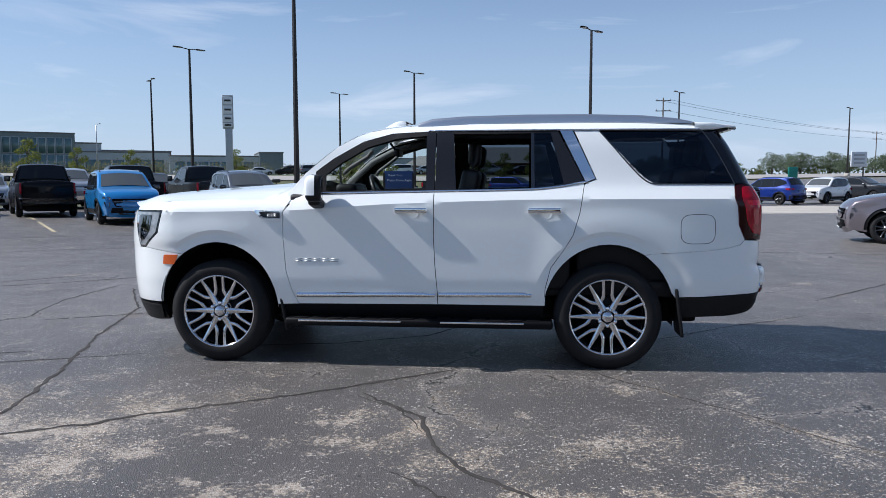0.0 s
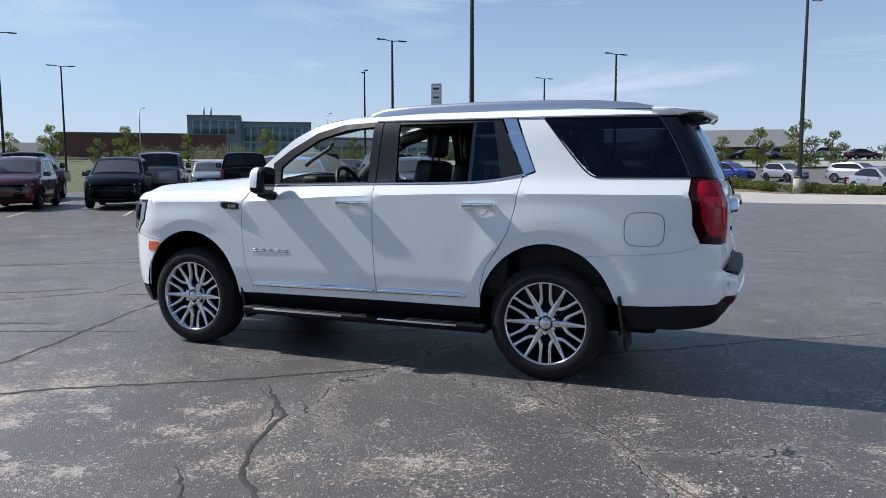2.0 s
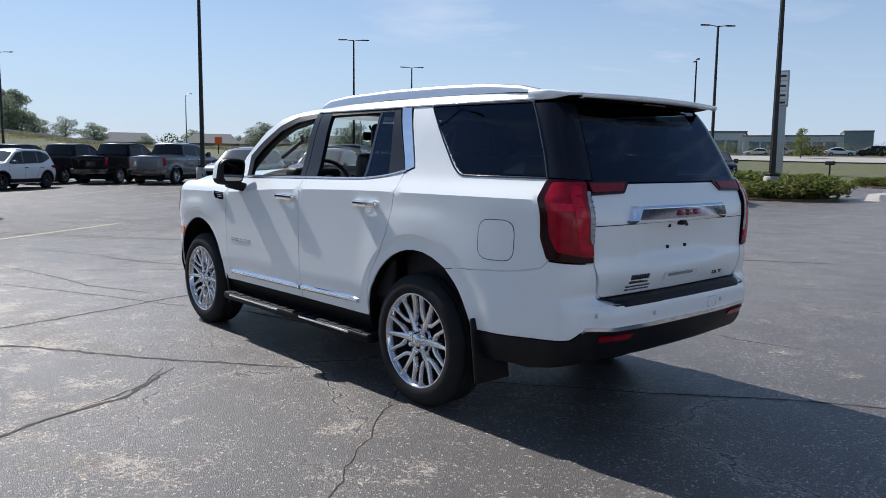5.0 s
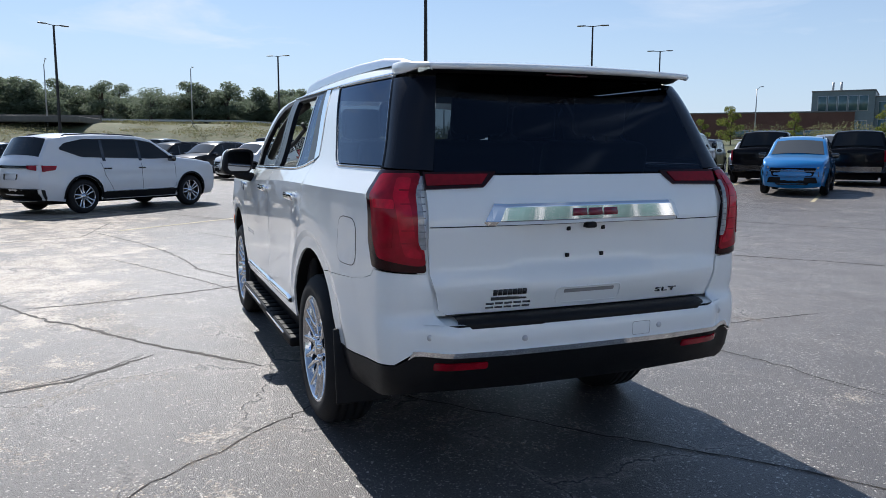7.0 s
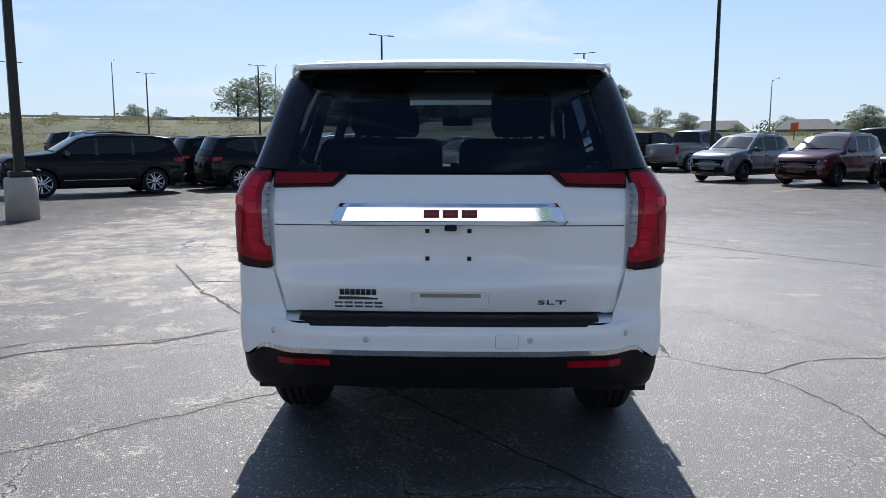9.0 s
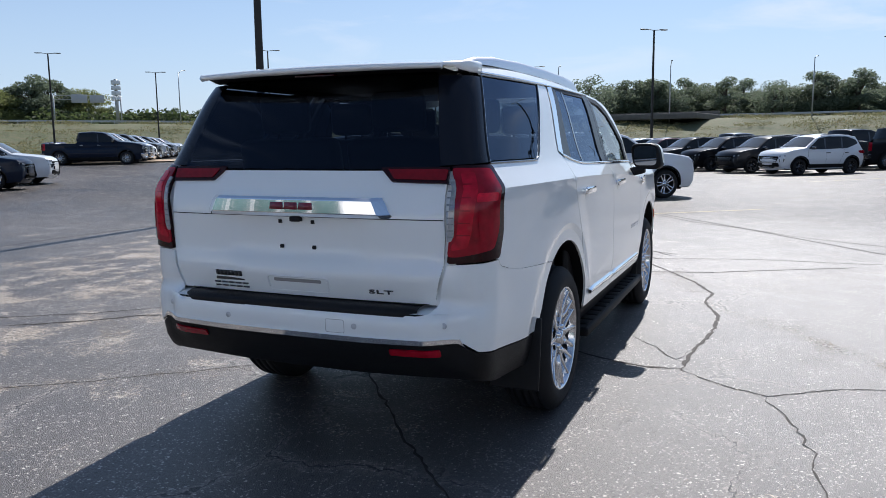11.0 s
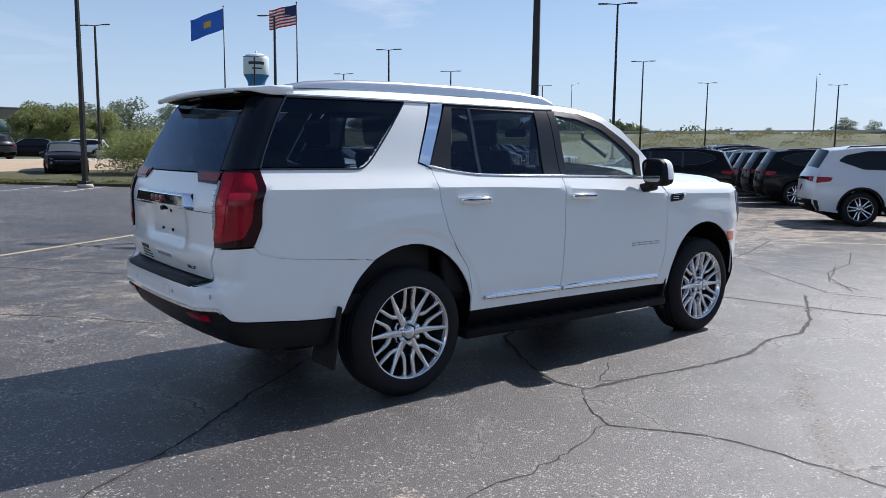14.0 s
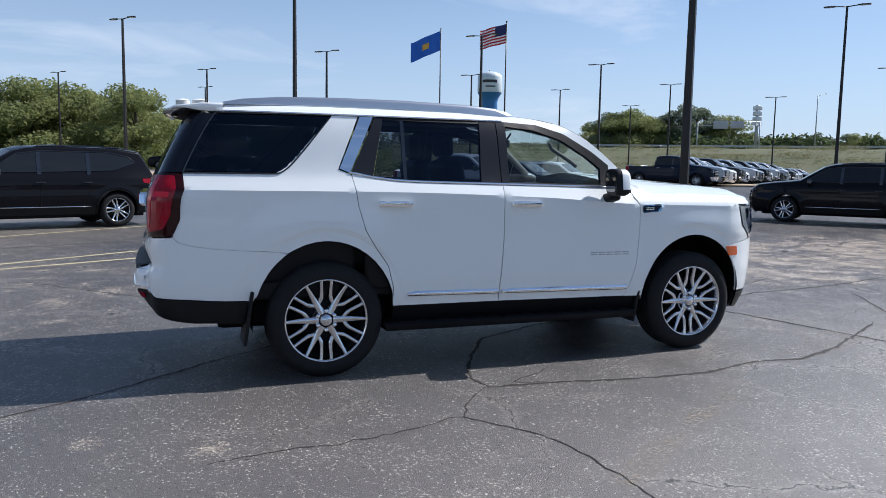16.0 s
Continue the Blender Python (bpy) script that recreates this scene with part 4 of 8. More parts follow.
    for y in (-0.089, 0.089):
        for z in (1.031, 1.15):
            bm = bmesh.new()
            block(bm, -0.012, -0.009, -0.009, 0.01, 0.009, 0.009, 0.003, pose(tail_out(0)(y, z).x, y, z))
            part("plate_clip", bm, BLACK_PLASTIC, tg, "black plate clip")
    name_bars(7, 0.16, 0.032, LETTER_DARK, tg, rear(-0.385, 0.878, 0.003), 0.004, "dark dealer name", 1)
    bm = bmesh.new()
    block(bm, -0.003, -0.085, -0.007, 0.003, 0.085, 0.007, 0.002, pose(tail_out(0)(-0.385, 0.86).x, -0.385, 0.862))
    part("emblem_bar", bm, LETTER_DARK, tg, "dark bar below the dealer lettering")
    name_bars(5, 0.215, 0.026, LETTER_GREY, tg, rear(-0.385, 0.82, 0.003), 0.008, "chrome model name")
    lettering("SLT", 0.028, LETTER_GREY, tg, rear(0.44, 0.838, 0.003), 0.008, "chrome lettering", 2.9)
    # pull recess
    ring = rounded([(-0.155, 0.895), (0.175, 0.895), (0.175, 0.822), (-0.155, 0.822)], 0.02)
    bm = bmesh.new()
    tube(bm, [tail_out(0.001)(*p) for p in dense(ring, 0.04) + [ring[0]]], 0.004, 6, False)
    part("pull_frame", bm, WHITE, tg)
    bm = bmesh.new()
    patch(bm, rounded([(-0.12, 0.885), (0.14, 0.885), (0.14, 0.868), (-0.12, 0.868)], 0.006), tail_out(0.001), 0.03, 0, 0)
    part("pull_slot", bm, TRIM_GREY, tg, "grey pull slot")
    # bumper
    edge = [(turn_u(x, z), z) for x, z in arch(AXLES[1], reverse=True) if x > 1.805 and z > 0.57]
    seam = edge + [(turn_u(x, z), z) for x, z in SEAM] + [(0.80, 0.985), (0.752, 0.982), (0.712, 0.81), (0.69, 0.775), (0.64, 0.765)]
    low = [(turn_u(2.03, 0.56), 0.56), (turn_u(2.3, 0.572), 0.572), (0.90, 0.60), (0.815, 0.648), (0.4, 0.636), (0.0, 0.632)]
    low_r = low[:5]
    outline = seam + [(-u, z) for u, z in seam[::-1]] + [(-u, z) for u, z in low_r] + [(u, z) for u, z in low_r[::-1]]
    rb = tail_panel("rear_bumper", outline, WHITE, suv, "white rear bumper", 0.0, 0.03, 0.012, 0.002)
    strip = [(0.84, 0.625), (0.815, 0.662), (0.4, 0.655), (-0.4, 0.655), (-0.815, 0.662), (-0.84, 0.625), (-0.81, 0.642), (-0.4, 0.632), (0.4, 0.632), (0.81, 0.642)]
    tail_panel("bumper_strip", strip, CHROME, rb, "bright strip across the bumper", 0.008, 0.04, 0.012, 0)
    val = [(turn_u(2.04, 0.555), 0.555), (turn_u(2.3, 0.567), 0.567), (0.90, 0.595), (0.815, 0.635), (-0.815, 0.635), (-0.90, 0.595), (-turn_u(2.3, 0.567), 0.567), (-turn_u(2.04, 0.555), 0.555), (-turn_u(2.06, 0.40), 0.40), (-turn_u(2.4, 0.41), 0.41), (-0.78, 0.46), (-0.3, 0.44), (0.3, 0.44), (0.78, 0.46), (turn_u(2.4, 0.41), 0.41), (turn_u(2.06, 0.40), 0.40)]
    va = tail_panel("valance", val, BLACK_PLASTIC, rb, "black lower bumper", -0.004, 0.05, 0.04)
    for s in (-1, 1):
        tail_panel("reflector", rounded([(s * 0.735, 0.612), (s * 0.505, 0.605), (s * 0.505, 0.575), (s * 0.735, 0.58)], 0.008), RED_LENS, rb, "red reflector", 0.004, 0.04, 0.008, 0)
        for y, z in ((0.345, 0.70), (0.75, 0.72)):
            bm = bmesh.new()
            o = tail_out(0.001)(s * y, z)
            lathe(bm, [(0.014, -0.002), (0.013, 0.002), (0.0001, 0.002)], 14, Matrix.Translation(o) @ pose(0, 0, 0, 0, 0, -90))
            part("parking_sensor", bm, PALE_PAINT, rb)
    tow = rounded([(0.20, 0.725), (0.295, 0.725), (0.295, 0.665), (0.20, 0.665)], 0.01)
    bm = bmesh.new()
    tube(bm, [tail_out(0.0)(*p) for p in dense(tow, 0.03) + [tow[0]]], 0.0011, 5, False)
    part("tow_cover_seam", bm, TRIM_GREY, rb)
    bm = bmesh.new()
    rows = []
    for k in range(-12, 13):
        y = 0.635 * k / 12
        f = 0.03 * ease((abs(y) - 0.58) / 0.07)
        xo = tail_out(0.0)(y, 0.768).x
        rows.append([(2.66, y, 0.793), (xo - 0.03 - f, y, 0.793), (xo + 0.004 - f, y, 0.783), (xo + 0.008 - f, y, 0.765), (xo + 0.002 - f, y, 0.735 + f)])
    sheet(bm, rows)
    part("step_pad", bm, BLACK_PLASTIC, rb, "ribbed black step pad")
    bm = bmesh.new()
    sheet(bm, [[(2.62, y, 0.786), (tail_out(0)(y, 0.768).x - 0.004, y, 0.77)] for y in np.linspace(-0.78, 0.78, 20)])
    part("bumper_top", bm, WHITE, rb)
    # nose: bumper, dark valance, grille and a lower lip, all facing away
    for sign in (-1, 1):
        nose = side_outline([(x, z) for x, z in arch(AXLES[0]) if x < AXLES[0] and 0.44 < z <= 0.862]) + [(-1.812, 0.863), (-2.21, 0.908), (-2.30, 0.906), (-2.43, 1.196), (-2.6, 1.20), (-2.6, 0.80), (-2.94, 0.80), (-2.94, 0.45)]
        panel("front_bumper", nose, sign, WHITE, suv, "white front bumper", 0, 0.03, 0.012, 0.0005)
        panel("front_valance", [(-2.94, 0.445), (-2.05, 0.44), (-2.02, 0.317), (-2.2, 0.30), (-2.94, 0.30)], sign, BLACK_PLASTIC, suv, "black lower front", 0, 0.06, 0.03)
        gr = panel("grille", [(-2.6, 1.22), (-2.95, 1.22), (-2.95, 0.80), (-2.6, 0.80)], sign, BLACK_GLOSS, suv, "dark grille", -0.01, 0.06, 0)
        for k in range(5):
            bm = bmesh.new()
            z = 0.85 + 0.08 * k
            tube(bm, [side_skin(sign, 0.0)(s, z) for s in np.linspace(-2.62, -2.94, 8)], 0.014, 6)
            part("grille_bar", bm, CHROME, gr, "chrome grille bar")
    # underside, floor and axles
    bm = bmesh.new()
    block(bm, -1.9, -0.72, 0.33, 2.25, 0.72, 0.52, 0.04)
    part("underbody", bm, DEEP_BLACK, suv, "dark underbody")
    for ax in AXLES:
        bm = bmesh.new()
        tube(bm, [(ax, -0.8, 0.40), (ax, 0.8, 0.40)], 0.06, 10)
        part("axle", bm, DARK_METAL, suv)
    # inside
    bm = bmesh.new()
    block(bm, -1.0, -0.90, 0.55, 2.55, 0.90, 0.68, 0.02)
    part("cabin_floor", bm, BLACK_PLASTIC, suv, "dark carpet")
    for sign in (-1, 1):
        for x0, x1 in ((-0.95, 0.19), (0.22, 1.25)):
            bm = bmesh.new()
            block(bm, x0, sign * 0.90 - 0.03, 0.6, x1, sign * 0.90 + 0.03, 1.34, 0.03)
            part("door_trim", bm, BLACK_PLASTIC, suv, "dark inner door trim")
        bm = bmesh.new()
        block(bm, 1.3, sign * 0.84 - 0.03, 0.6, 2.5, sign * 0.84 + 0.03, 1.40, 0.03)
        part("side_trim", bm, BLACK_PLASTIC, suv, "dark inner side trim")
        bm = bmesh.new()
        tube(bm, [(-0.86, sign * 0.80, 1.42), (-0.60, sign * 0.745, 1.63), (-0.36, sign * 0.70, 1.745), (-0.06, sign * 0.66, 1.81)], 0.032, 8)
        part("pillar_lining", bm, LINING, suv, "dark pillar lining")
        bm = bmesh.new()
        tube(bm, [(-0.56, sign * 0.70, 1.50), (-0.53, sign * 0.66, 1.54), (-0.38, sign * 0.61, 1.64), (-0.34, sign * 0.64, 1.68)], 0.016, 8)
        part("grab_handle", bm, LINING, suv, "grey grab handle")
    bm = bmesh.new()
    block(bm, -1.02, -0.84, 0.95, -0.55, 0.84, 1.34, 0.09, None, 4)
    block(bm, -0.66, -0.62, 1.30, -0.48, -0.16, 1.42, 0.05, None, 3)
    dash = part("dashboard", bm, BLACK_PLASTIC, suv, "black dashboard")
    bm = bmesh.new()
    block(bm, -0.51, -0.06, 1.18, -0.49, 0.18, 1.36, 0.008)
    part("screen", bm, BLACK_GLOSS, dash, "dark centre screen")
    bm = bmesh.new()
    ring = [(0.19 * math.cos(a), 0.19 * math.sin(a), 0) for a in np.linspace(0, math.tau, 25)]
    tube(bm, ring, 0.017, 8, False)
    for a in (0.1, math.pi - 0.1, -math.pi / 2):
        tube(bm, [(0, 0, -0.02), (0.18 * math.cos(a), 0.18 * math.sin(a), 0)], 0.018, 6)
    lathe(bm, [(0.001, 0.01), (0.06, 0.005), (0.065, -0.03)], 16, pose(0, 0, 0, 90))
    bmesh.ops.transform(bm, matrix=pose(-0.31, -0.39, 1.31, 0, 65, 0) @ pose(0, 0, 0, 0, 0, 90), verts=bm.verts)
    part("steering_wheel", bm, LEATHER, suv, "black steering wheel")
    bm = bmesh.new()
    block(bm, -0.02, -0.12, -0.035, 0.02, 0.12, 0.035, 0.018, pose(-0.22, 0.0, 1.69))
    tube(bm, [(-0.24, 0, 1.70), (-0.3, 0, 1.78)], 0.01)
    part("inner_mirror", bm, BLACK_PLASTIC, suv, "black inner mirror")
    for x, ys, w in ((0.12, (-0.40, 0.40), 0.25), (1.05, (-0.42, 0.42), 0.26), (1.9, (-0.33, 0.33), 0.3)):
        for y in ys:
            bm = bmesh.new()
            block(bm, x - 0.30, y - w, 0.70, x + 0.24, y + w, 0.98, 0.07, None, 3)
            seat = part("seat", bm, LEATHER, suv, "black leather seat")
            bm = bmesh.new()
            block(bm, -0.07, -w + 0.01, 0.0, 0.08, w - 0.01, 0.62, 0.06, pose(x + 0.22, y, 0.93, 0, 12, 0), 3)
            part("backrest", bm, LEATHER, seat)
            bm = bmesh.new()
            block(bm, -0.05, -0.14, 0.0, 0.05, 0.14, 0.2, 0.05, pose(x + 0.36, y, 1.56, 0, 5, 0), 3)
            for d in (-0.06, 0.06):
                tube(bm, [(x + 0.34, y + d, 1.48), (x + 0.36, y + d, 1.6)], 0.008)
            part("headrest", bm, LEATHER, seat)
    return suv


SUV = build_suv()

# ---------------------------------------------------------------- ground
U, V = Vector((0.784, 0.621, 0)), Vector((-0.621, 0.784, 0))  # along and across the rows of parked cars


def at_uv(u, v, z=0.0):
    return U * u + V * v + Vector((0, 0, z))


def rise(x, y):
    """The height of the land: flat where the lot lies, a lawn that climbs to the north, a highway bank to the west and south."""
    r, a = math.hypot(x, y), math.degrees(math.atan2(y, x))
    north = ease((a - 5) / 20) * ease((174 - a) / 14)
    z = 2.6 * ease((r - 62) / 60) * north
    bank = (1 - north) if a > 90 or a < -60 else 0.35 * (1 - north)
    z += bank * (5.8 * ease((r - 112) / 34))
    # the lot climbs a little to the south-west
    z += 0.45 * ease((r - 30) / 14) * ease((a + 165) / 12) * ease((-100 - a) / 12) * ease((100 - r) / 20)
    z += 0.16 * ease((r - 9) / 17) * ease((a - 78) / 22) * ease((178 - a) / 18)
    # a low bank with a drive beyond the south end
    z += 0.75 * ease((-36 - y) / 9) * ease((x + 26) / 8) * ease((24 - x) / 8) * ease((120 + y) / 20)
    return z


def ground_sheet(name, xs, ys, mat, lift, keep=None):
    bm = bmesh.new()
    vs = {}
    for i, x in enumerate(xs):
        for j, y in enumerate(ys):
            vs[i, j] = bm.verts.new((x, y, rise(x, y) + lift))
    for i in range(len(xs) - 1):
        for j in range(len(ys) - 1):
            if keep is None or keep((xs[i] + xs[i + 1]) / 2, (ys[j] + ys[j + 1]) / 2):
                bm.faces.new((vs[i, j], vs[i + 1, j], vs[i + 1, j + 1], vs[i, j + 1]))
    bmesh.ops.delete(bm, geom=[v for v in bm.verts if not v.link_faces], context="VERTS")
    ob = new(name, mesh_of(bm, name, mat))
    return tagged(ob, kind="structure")


def mapped_noise(nodes, links, where, scale, detail=4.0, rough=0.55, kind="ShaderNodeTexNoise"):
    n = nodes.new(kind)
    n.inputs["Scale"].default_value = scale
    if kind == "ShaderNodeTexNoise":
        n.inputs["Detail"].default_value, n.inputs["Roughness"].default_value = detail, rough
    links.new(where, n.inputs["Vector"])
    return n


def ranged(nodes, links, value, a, b, c, d):
    n = nodes.new("ShaderNodeMapRange")
    n.clamp = True
    for k, v in zip(("From Min", "From Max", "To Min", "To Max"), (a, b, c, d)):
        n.inputs[k].default_value = v
    links.new(value, n.inputs["Value"])
    return n.outputs[0]


def math_node(nodes, links, op, a, b):
    n = nodes.new("ShaderNodeMath")
    n.operation = op
    for i, v in enumerate((a, b)):
        if isinstance(v, (int, float)):
            n.inputs[i].default_value = v
        else:
            links.new(v, n.inputs[i])
    return n.outputs[0]


def mixed(nodes, links, fac, a, b):
    n = nodes.new("ShaderNodeMix")
    n.data_type = "RGBA"
    links.new(fac, n.inputs["Factor"])
    for k, v in (("A", a), ("B", b)):
        sock = [s for s in n.inputs if s.name == k and s.type == "RGBA"][0]
        if isinstance(v, tuple):
            sock.default_value = (*v, 1)
        else:
            links.new(v, sock)
    return [s for s in n.outputs if s.type == "RGBA"][0]


def asphalt_material():
    """Worn sealed asphalt: dark sealer, grey bare aggregate, sandy stripped patches, fine grit; some sun glare is
    painted into its colour.
    """
    m = bpy.data.materials.new("asphalt")
    m.use_nodes = True
    nodes, links = m.node_tree.nodes, m.node_tree.links
    p = nodes["Principled BSDF"]
    where = nodes.new("ShaderNodeTexCoord").outputs["Object"]
    sep = nodes.new("ShaderNodeSeparateXYZ")
    links.new(where, sep.inputs[0])
    N = lambda scale, detail=4, rough=0.55: mapped_noise(nodes, links, where, scale, detail, rough).outputs["Fac"]
    R = lambda v, a, b, c, d: ranged(nodes, links, v, a, b, c, d)
    M = lambda op, a, b: math_node(nodes, links, op, a, b)
    broad, mid, patchy = N(0.22, 3), N(1.6, 6, 0.65), N(0.75, 6, 0.62)
    grain, fine, flake = N(32, 5, 0.8), N(130, 2, 0.6), N(2.4, 8, 0.72)
    stones = mapped_noise(nodes, links, where, 150, kind="ShaderNodeTexVoronoi").outputs["Distance"]
    bend = nodes.new("ShaderNodeVectorMath")
    bend.operation = "MULTIPLY_ADD"
    links.new(mapped_noise(nodes, links, where, 40, 3, 0.6).outputs["Color"], bend.inputs[0])
    bend.inputs[1].default_value = (0.03, 0.03, 0.0)
    links.new(where, bend.inputs[2])
    wobble = bend.outputs[0]
    # dark sealer over grey, worn in blotches, paler ahead of the car, on its right and behind it
    base = mixed(nodes, links, R(broad, 0.38, 0.62, 0, 1), (0.034, 0.035, 0.038), (0.074, 0.066, 0.060))
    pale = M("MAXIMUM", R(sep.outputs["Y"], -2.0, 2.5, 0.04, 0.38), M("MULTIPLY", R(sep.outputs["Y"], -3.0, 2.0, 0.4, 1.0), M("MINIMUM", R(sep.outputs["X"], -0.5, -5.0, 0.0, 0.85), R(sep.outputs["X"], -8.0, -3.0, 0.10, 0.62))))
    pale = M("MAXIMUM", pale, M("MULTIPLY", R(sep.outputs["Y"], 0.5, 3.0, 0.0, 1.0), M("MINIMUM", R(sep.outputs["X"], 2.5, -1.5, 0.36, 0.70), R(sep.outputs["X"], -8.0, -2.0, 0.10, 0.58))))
    # sun glare on the ground behind the car, painted in as paler colour
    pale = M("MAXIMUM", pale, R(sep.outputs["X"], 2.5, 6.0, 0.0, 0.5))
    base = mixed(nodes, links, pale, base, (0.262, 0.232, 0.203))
    base = mixed(nodes, links, R(mid, 0.44, 0.66, 0, 0.45), base, (0.11, 0.10, 0.094))
    base = mixed(nodes, links, R(N(0.12, 4, 0.6), 0.48, 0.66, 0, 0.35), base, (0.17, 0.155, 0.14))
    # bare sandy aggregate showing through in grains, thickest beside the car's left flank and by its nose
    side = M("MULTIPLY", R(sep.outputs["Y"], -2.4, -0.9, 1.0, 0.0), R(sep.outputs["Y"], -8.5, -6.0, 0.0, 1.0))
    nose = R(sep.outputs["X"], -3.2, 3.0, 1.15, 0.4)
    near = M("MULTIPLY", side, nose)
    base = mixed(nodes, links, M("MULTIPLY", side, R(sep.outputs["X"], 1.2, -2.5, 0.0, 0.30)), base, (0.20, 0.172, 0.148))
    worn = M("ADD", M("MULTIPLY", patchy, 0.8), M("MULTIPLY", flake, 0.95))
    worn = M("ADD", worn, M("MULTIPLY", near, 0.205))
    grains = M("ADD", grain, M("SUBTRACT", worn, 0.985))
    bare = R(grains, 0.59, 0.615, 0, 0.95)
    # the bare aggregate is a bed of single stones, tan, grey and dark, with black binder between them
    bed_ = mapped_noise(nodes, links, wobble, 95, kind="ShaderNodeTexVoronoi")
    hue = nodes.new("ShaderNodeSeparateColor")
    links.new(bed_.outputs["Color"], hue.inputs[0])
    gravel = mixed(nodes, links, R(hue.outputs[0], 0.1, 0.9, 0, 1), (0.26, 0.20, 0.145), (0.82, 0.69, 0.53))
    gravel = mixed(nodes, links, R(bed_.outputs["Distance"], 0.35, 0.6, 0, 0.6), gravel, (0.05, 0.045, 0.04))
    base = mixed(nodes, links, bare, base, gravel)
    solid = R(M("ADD", flake, M("MULTIPLY", near, 0.115)), 0.675, 0.69, 0, 0.85)
    base = mixed(nodes, links, M("MULTIPLY", solid, R(grain, 0.35, 0.55, 0.35, 0.9)), base, mixed(nodes, links, R(hue.outputs[1], 0, 1, 0, 1), (0.36, 0.29, 0.22), (0.58, 0.50, 0.41)))
    # pale and dark grit strewn about
    clump = R(flake, 0.40, 0.64, -0.07, 0.06)
    base = mixed(nodes, links, R(M("ADD", N(50, 3, 0.65), clump), 0.62, 0.645, 0, 0.9), base, (0.56, 0.52, 0.46))
    base = mixed(nodes, links, R(N(44, 3, 0.65), 0.63, 0.66, 0, 0.85), base, (0.016, 0.016, 0.017))
    base = mixed(nodes, links, R(fine, 0.40, 0.62, 0, 0.36), base, (0.03, 0.03, 0.032))
    # stone chips laid bare one by one, here many and there few
    for scale, size, share in ((26, 0.26, 0.955), (48, 0.34, 0.90), (90, 0.40, 0.84)):
        chip = mapped_noise(nodes, links, wobble, scale, kind="ShaderNodeTexVoronoi")
        pick = nodes.new("ShaderNodeSeparateColor")
        links.new(chip.outputs["Color"], pick.inputs[0])
        lot = M("ADD", pick.outputs[0], R(N(0.9, 4, 0.6), 0.38, 0.62, -0.10, 0.05))
        there = M("MULTIPLY", R(chip.outputs["Distance"], size * 0.8, size, 1, 0), R(lot, share, share + 0.02, 0, 0.9))
        base = mixed(nodes, links, there, base, mixed(nodes, links, pick.outputs[1], (0.36, 0.33, 0.29), (0.66, 0.62, 0.56)))
    # small dark pits where stones have come out
    for scale, size, share in ((17, 0.17, 0.86), (31, 0.20, 0.86)):
        pit = mapped_noise(nodes, links, wobble, scale, kind="ShaderNodeTexVoronoi")
        pick = nodes.new("ShaderNodeSeparateColor")
        links.new(pit.outputs["Color"], pick.inputs[0])
        base = mixed(nodes, links, M("MULTIPLY", R(pit.outputs["Distance"], size * 0.75, size, 1, 0), R(pick.outputs[0], share, share + 0.02, 0, 0.9)), base, (0.014, 0.013, 0.013))
    # a net of hairline cracks, open in some places and healed in others
    wander = nodes.new("ShaderNodeVectorMath")
    wander.operation = "MULTIPLY_ADD"
    curl = mapped_noise(nodes, links, where, 1.3, 5, 0.65)
    links.new(curl.outputs["Color"], wander.inputs[0])
    wander.inputs[1].default_value = (0.9, 0.9, 0.0)
    links.new(where, wander.inputs[2])
    cell = nodes.new("ShaderNodeTexVoronoi")
    cell.feature = "DISTANCE_TO_EDGE"
    cell.inputs["Scale"].default_value = 0.75
    links.new(wander.outputs[0], cell.inputs["Vector"])
    open_here = R(N(0.5, 3, 0.6), 0.46, 0.56, 0.0, 1.0)
    fissure = M("MULTIPLY", R(cell.outputs["Distance"], 0.003, 0.008, 1.0, 0.0), open_here)
    base = mixed(nodes, links, M("MULTIPLY", M("MULTIPLY", R(cell.outputs["Distance"], 0.01, 0.05, 0.6, 0.0), open_here), R(grain, 0.45, 0.55, 0.0, 1.0)), base, (0.36, 0.32, 0.28))
    base = mixed(nodes, links, fissure, base, (0.02, 0.019, 0.018))
    links.new(base, p.inputs["Base Color"])
    links.new(R(mid, 0.3, 0.7, 0.40, 0.50), p.inputs["Roughness"])
    links.new(M("MULTIPLY", R(sep.outputs["X"], -11.0, -1.5, 0.14, 0.62), R(sep.outputs["Y"], -4.0, 4.0, 0.6, 1.2)), p.inputs["Specular IOR Level"])
    b = nodes.new("ShaderNodeBump")
    b.inputs["Strength"].default_value, b.inputs["Distance"].default_value = 0.65, 0.006
    h = M("ADD", fine, M("MULTIPLY", stones, -0.8))
    h = M("ADD", h, M("MULTIPLY", grain, 0.35))
    h = M("ADD", h, M("MULTIPLY", flake, 0.35))
    h = M("ADD", h, M("MULTIPLY", bare, 0.25))
    h = M("SUBTRACT", h, M("MULTIPLY", fissure, 1.2))
    links.new(h, b.inputs["Height"])
    links.new(b.outputs[0], p.inputs["Normal"])
    return m


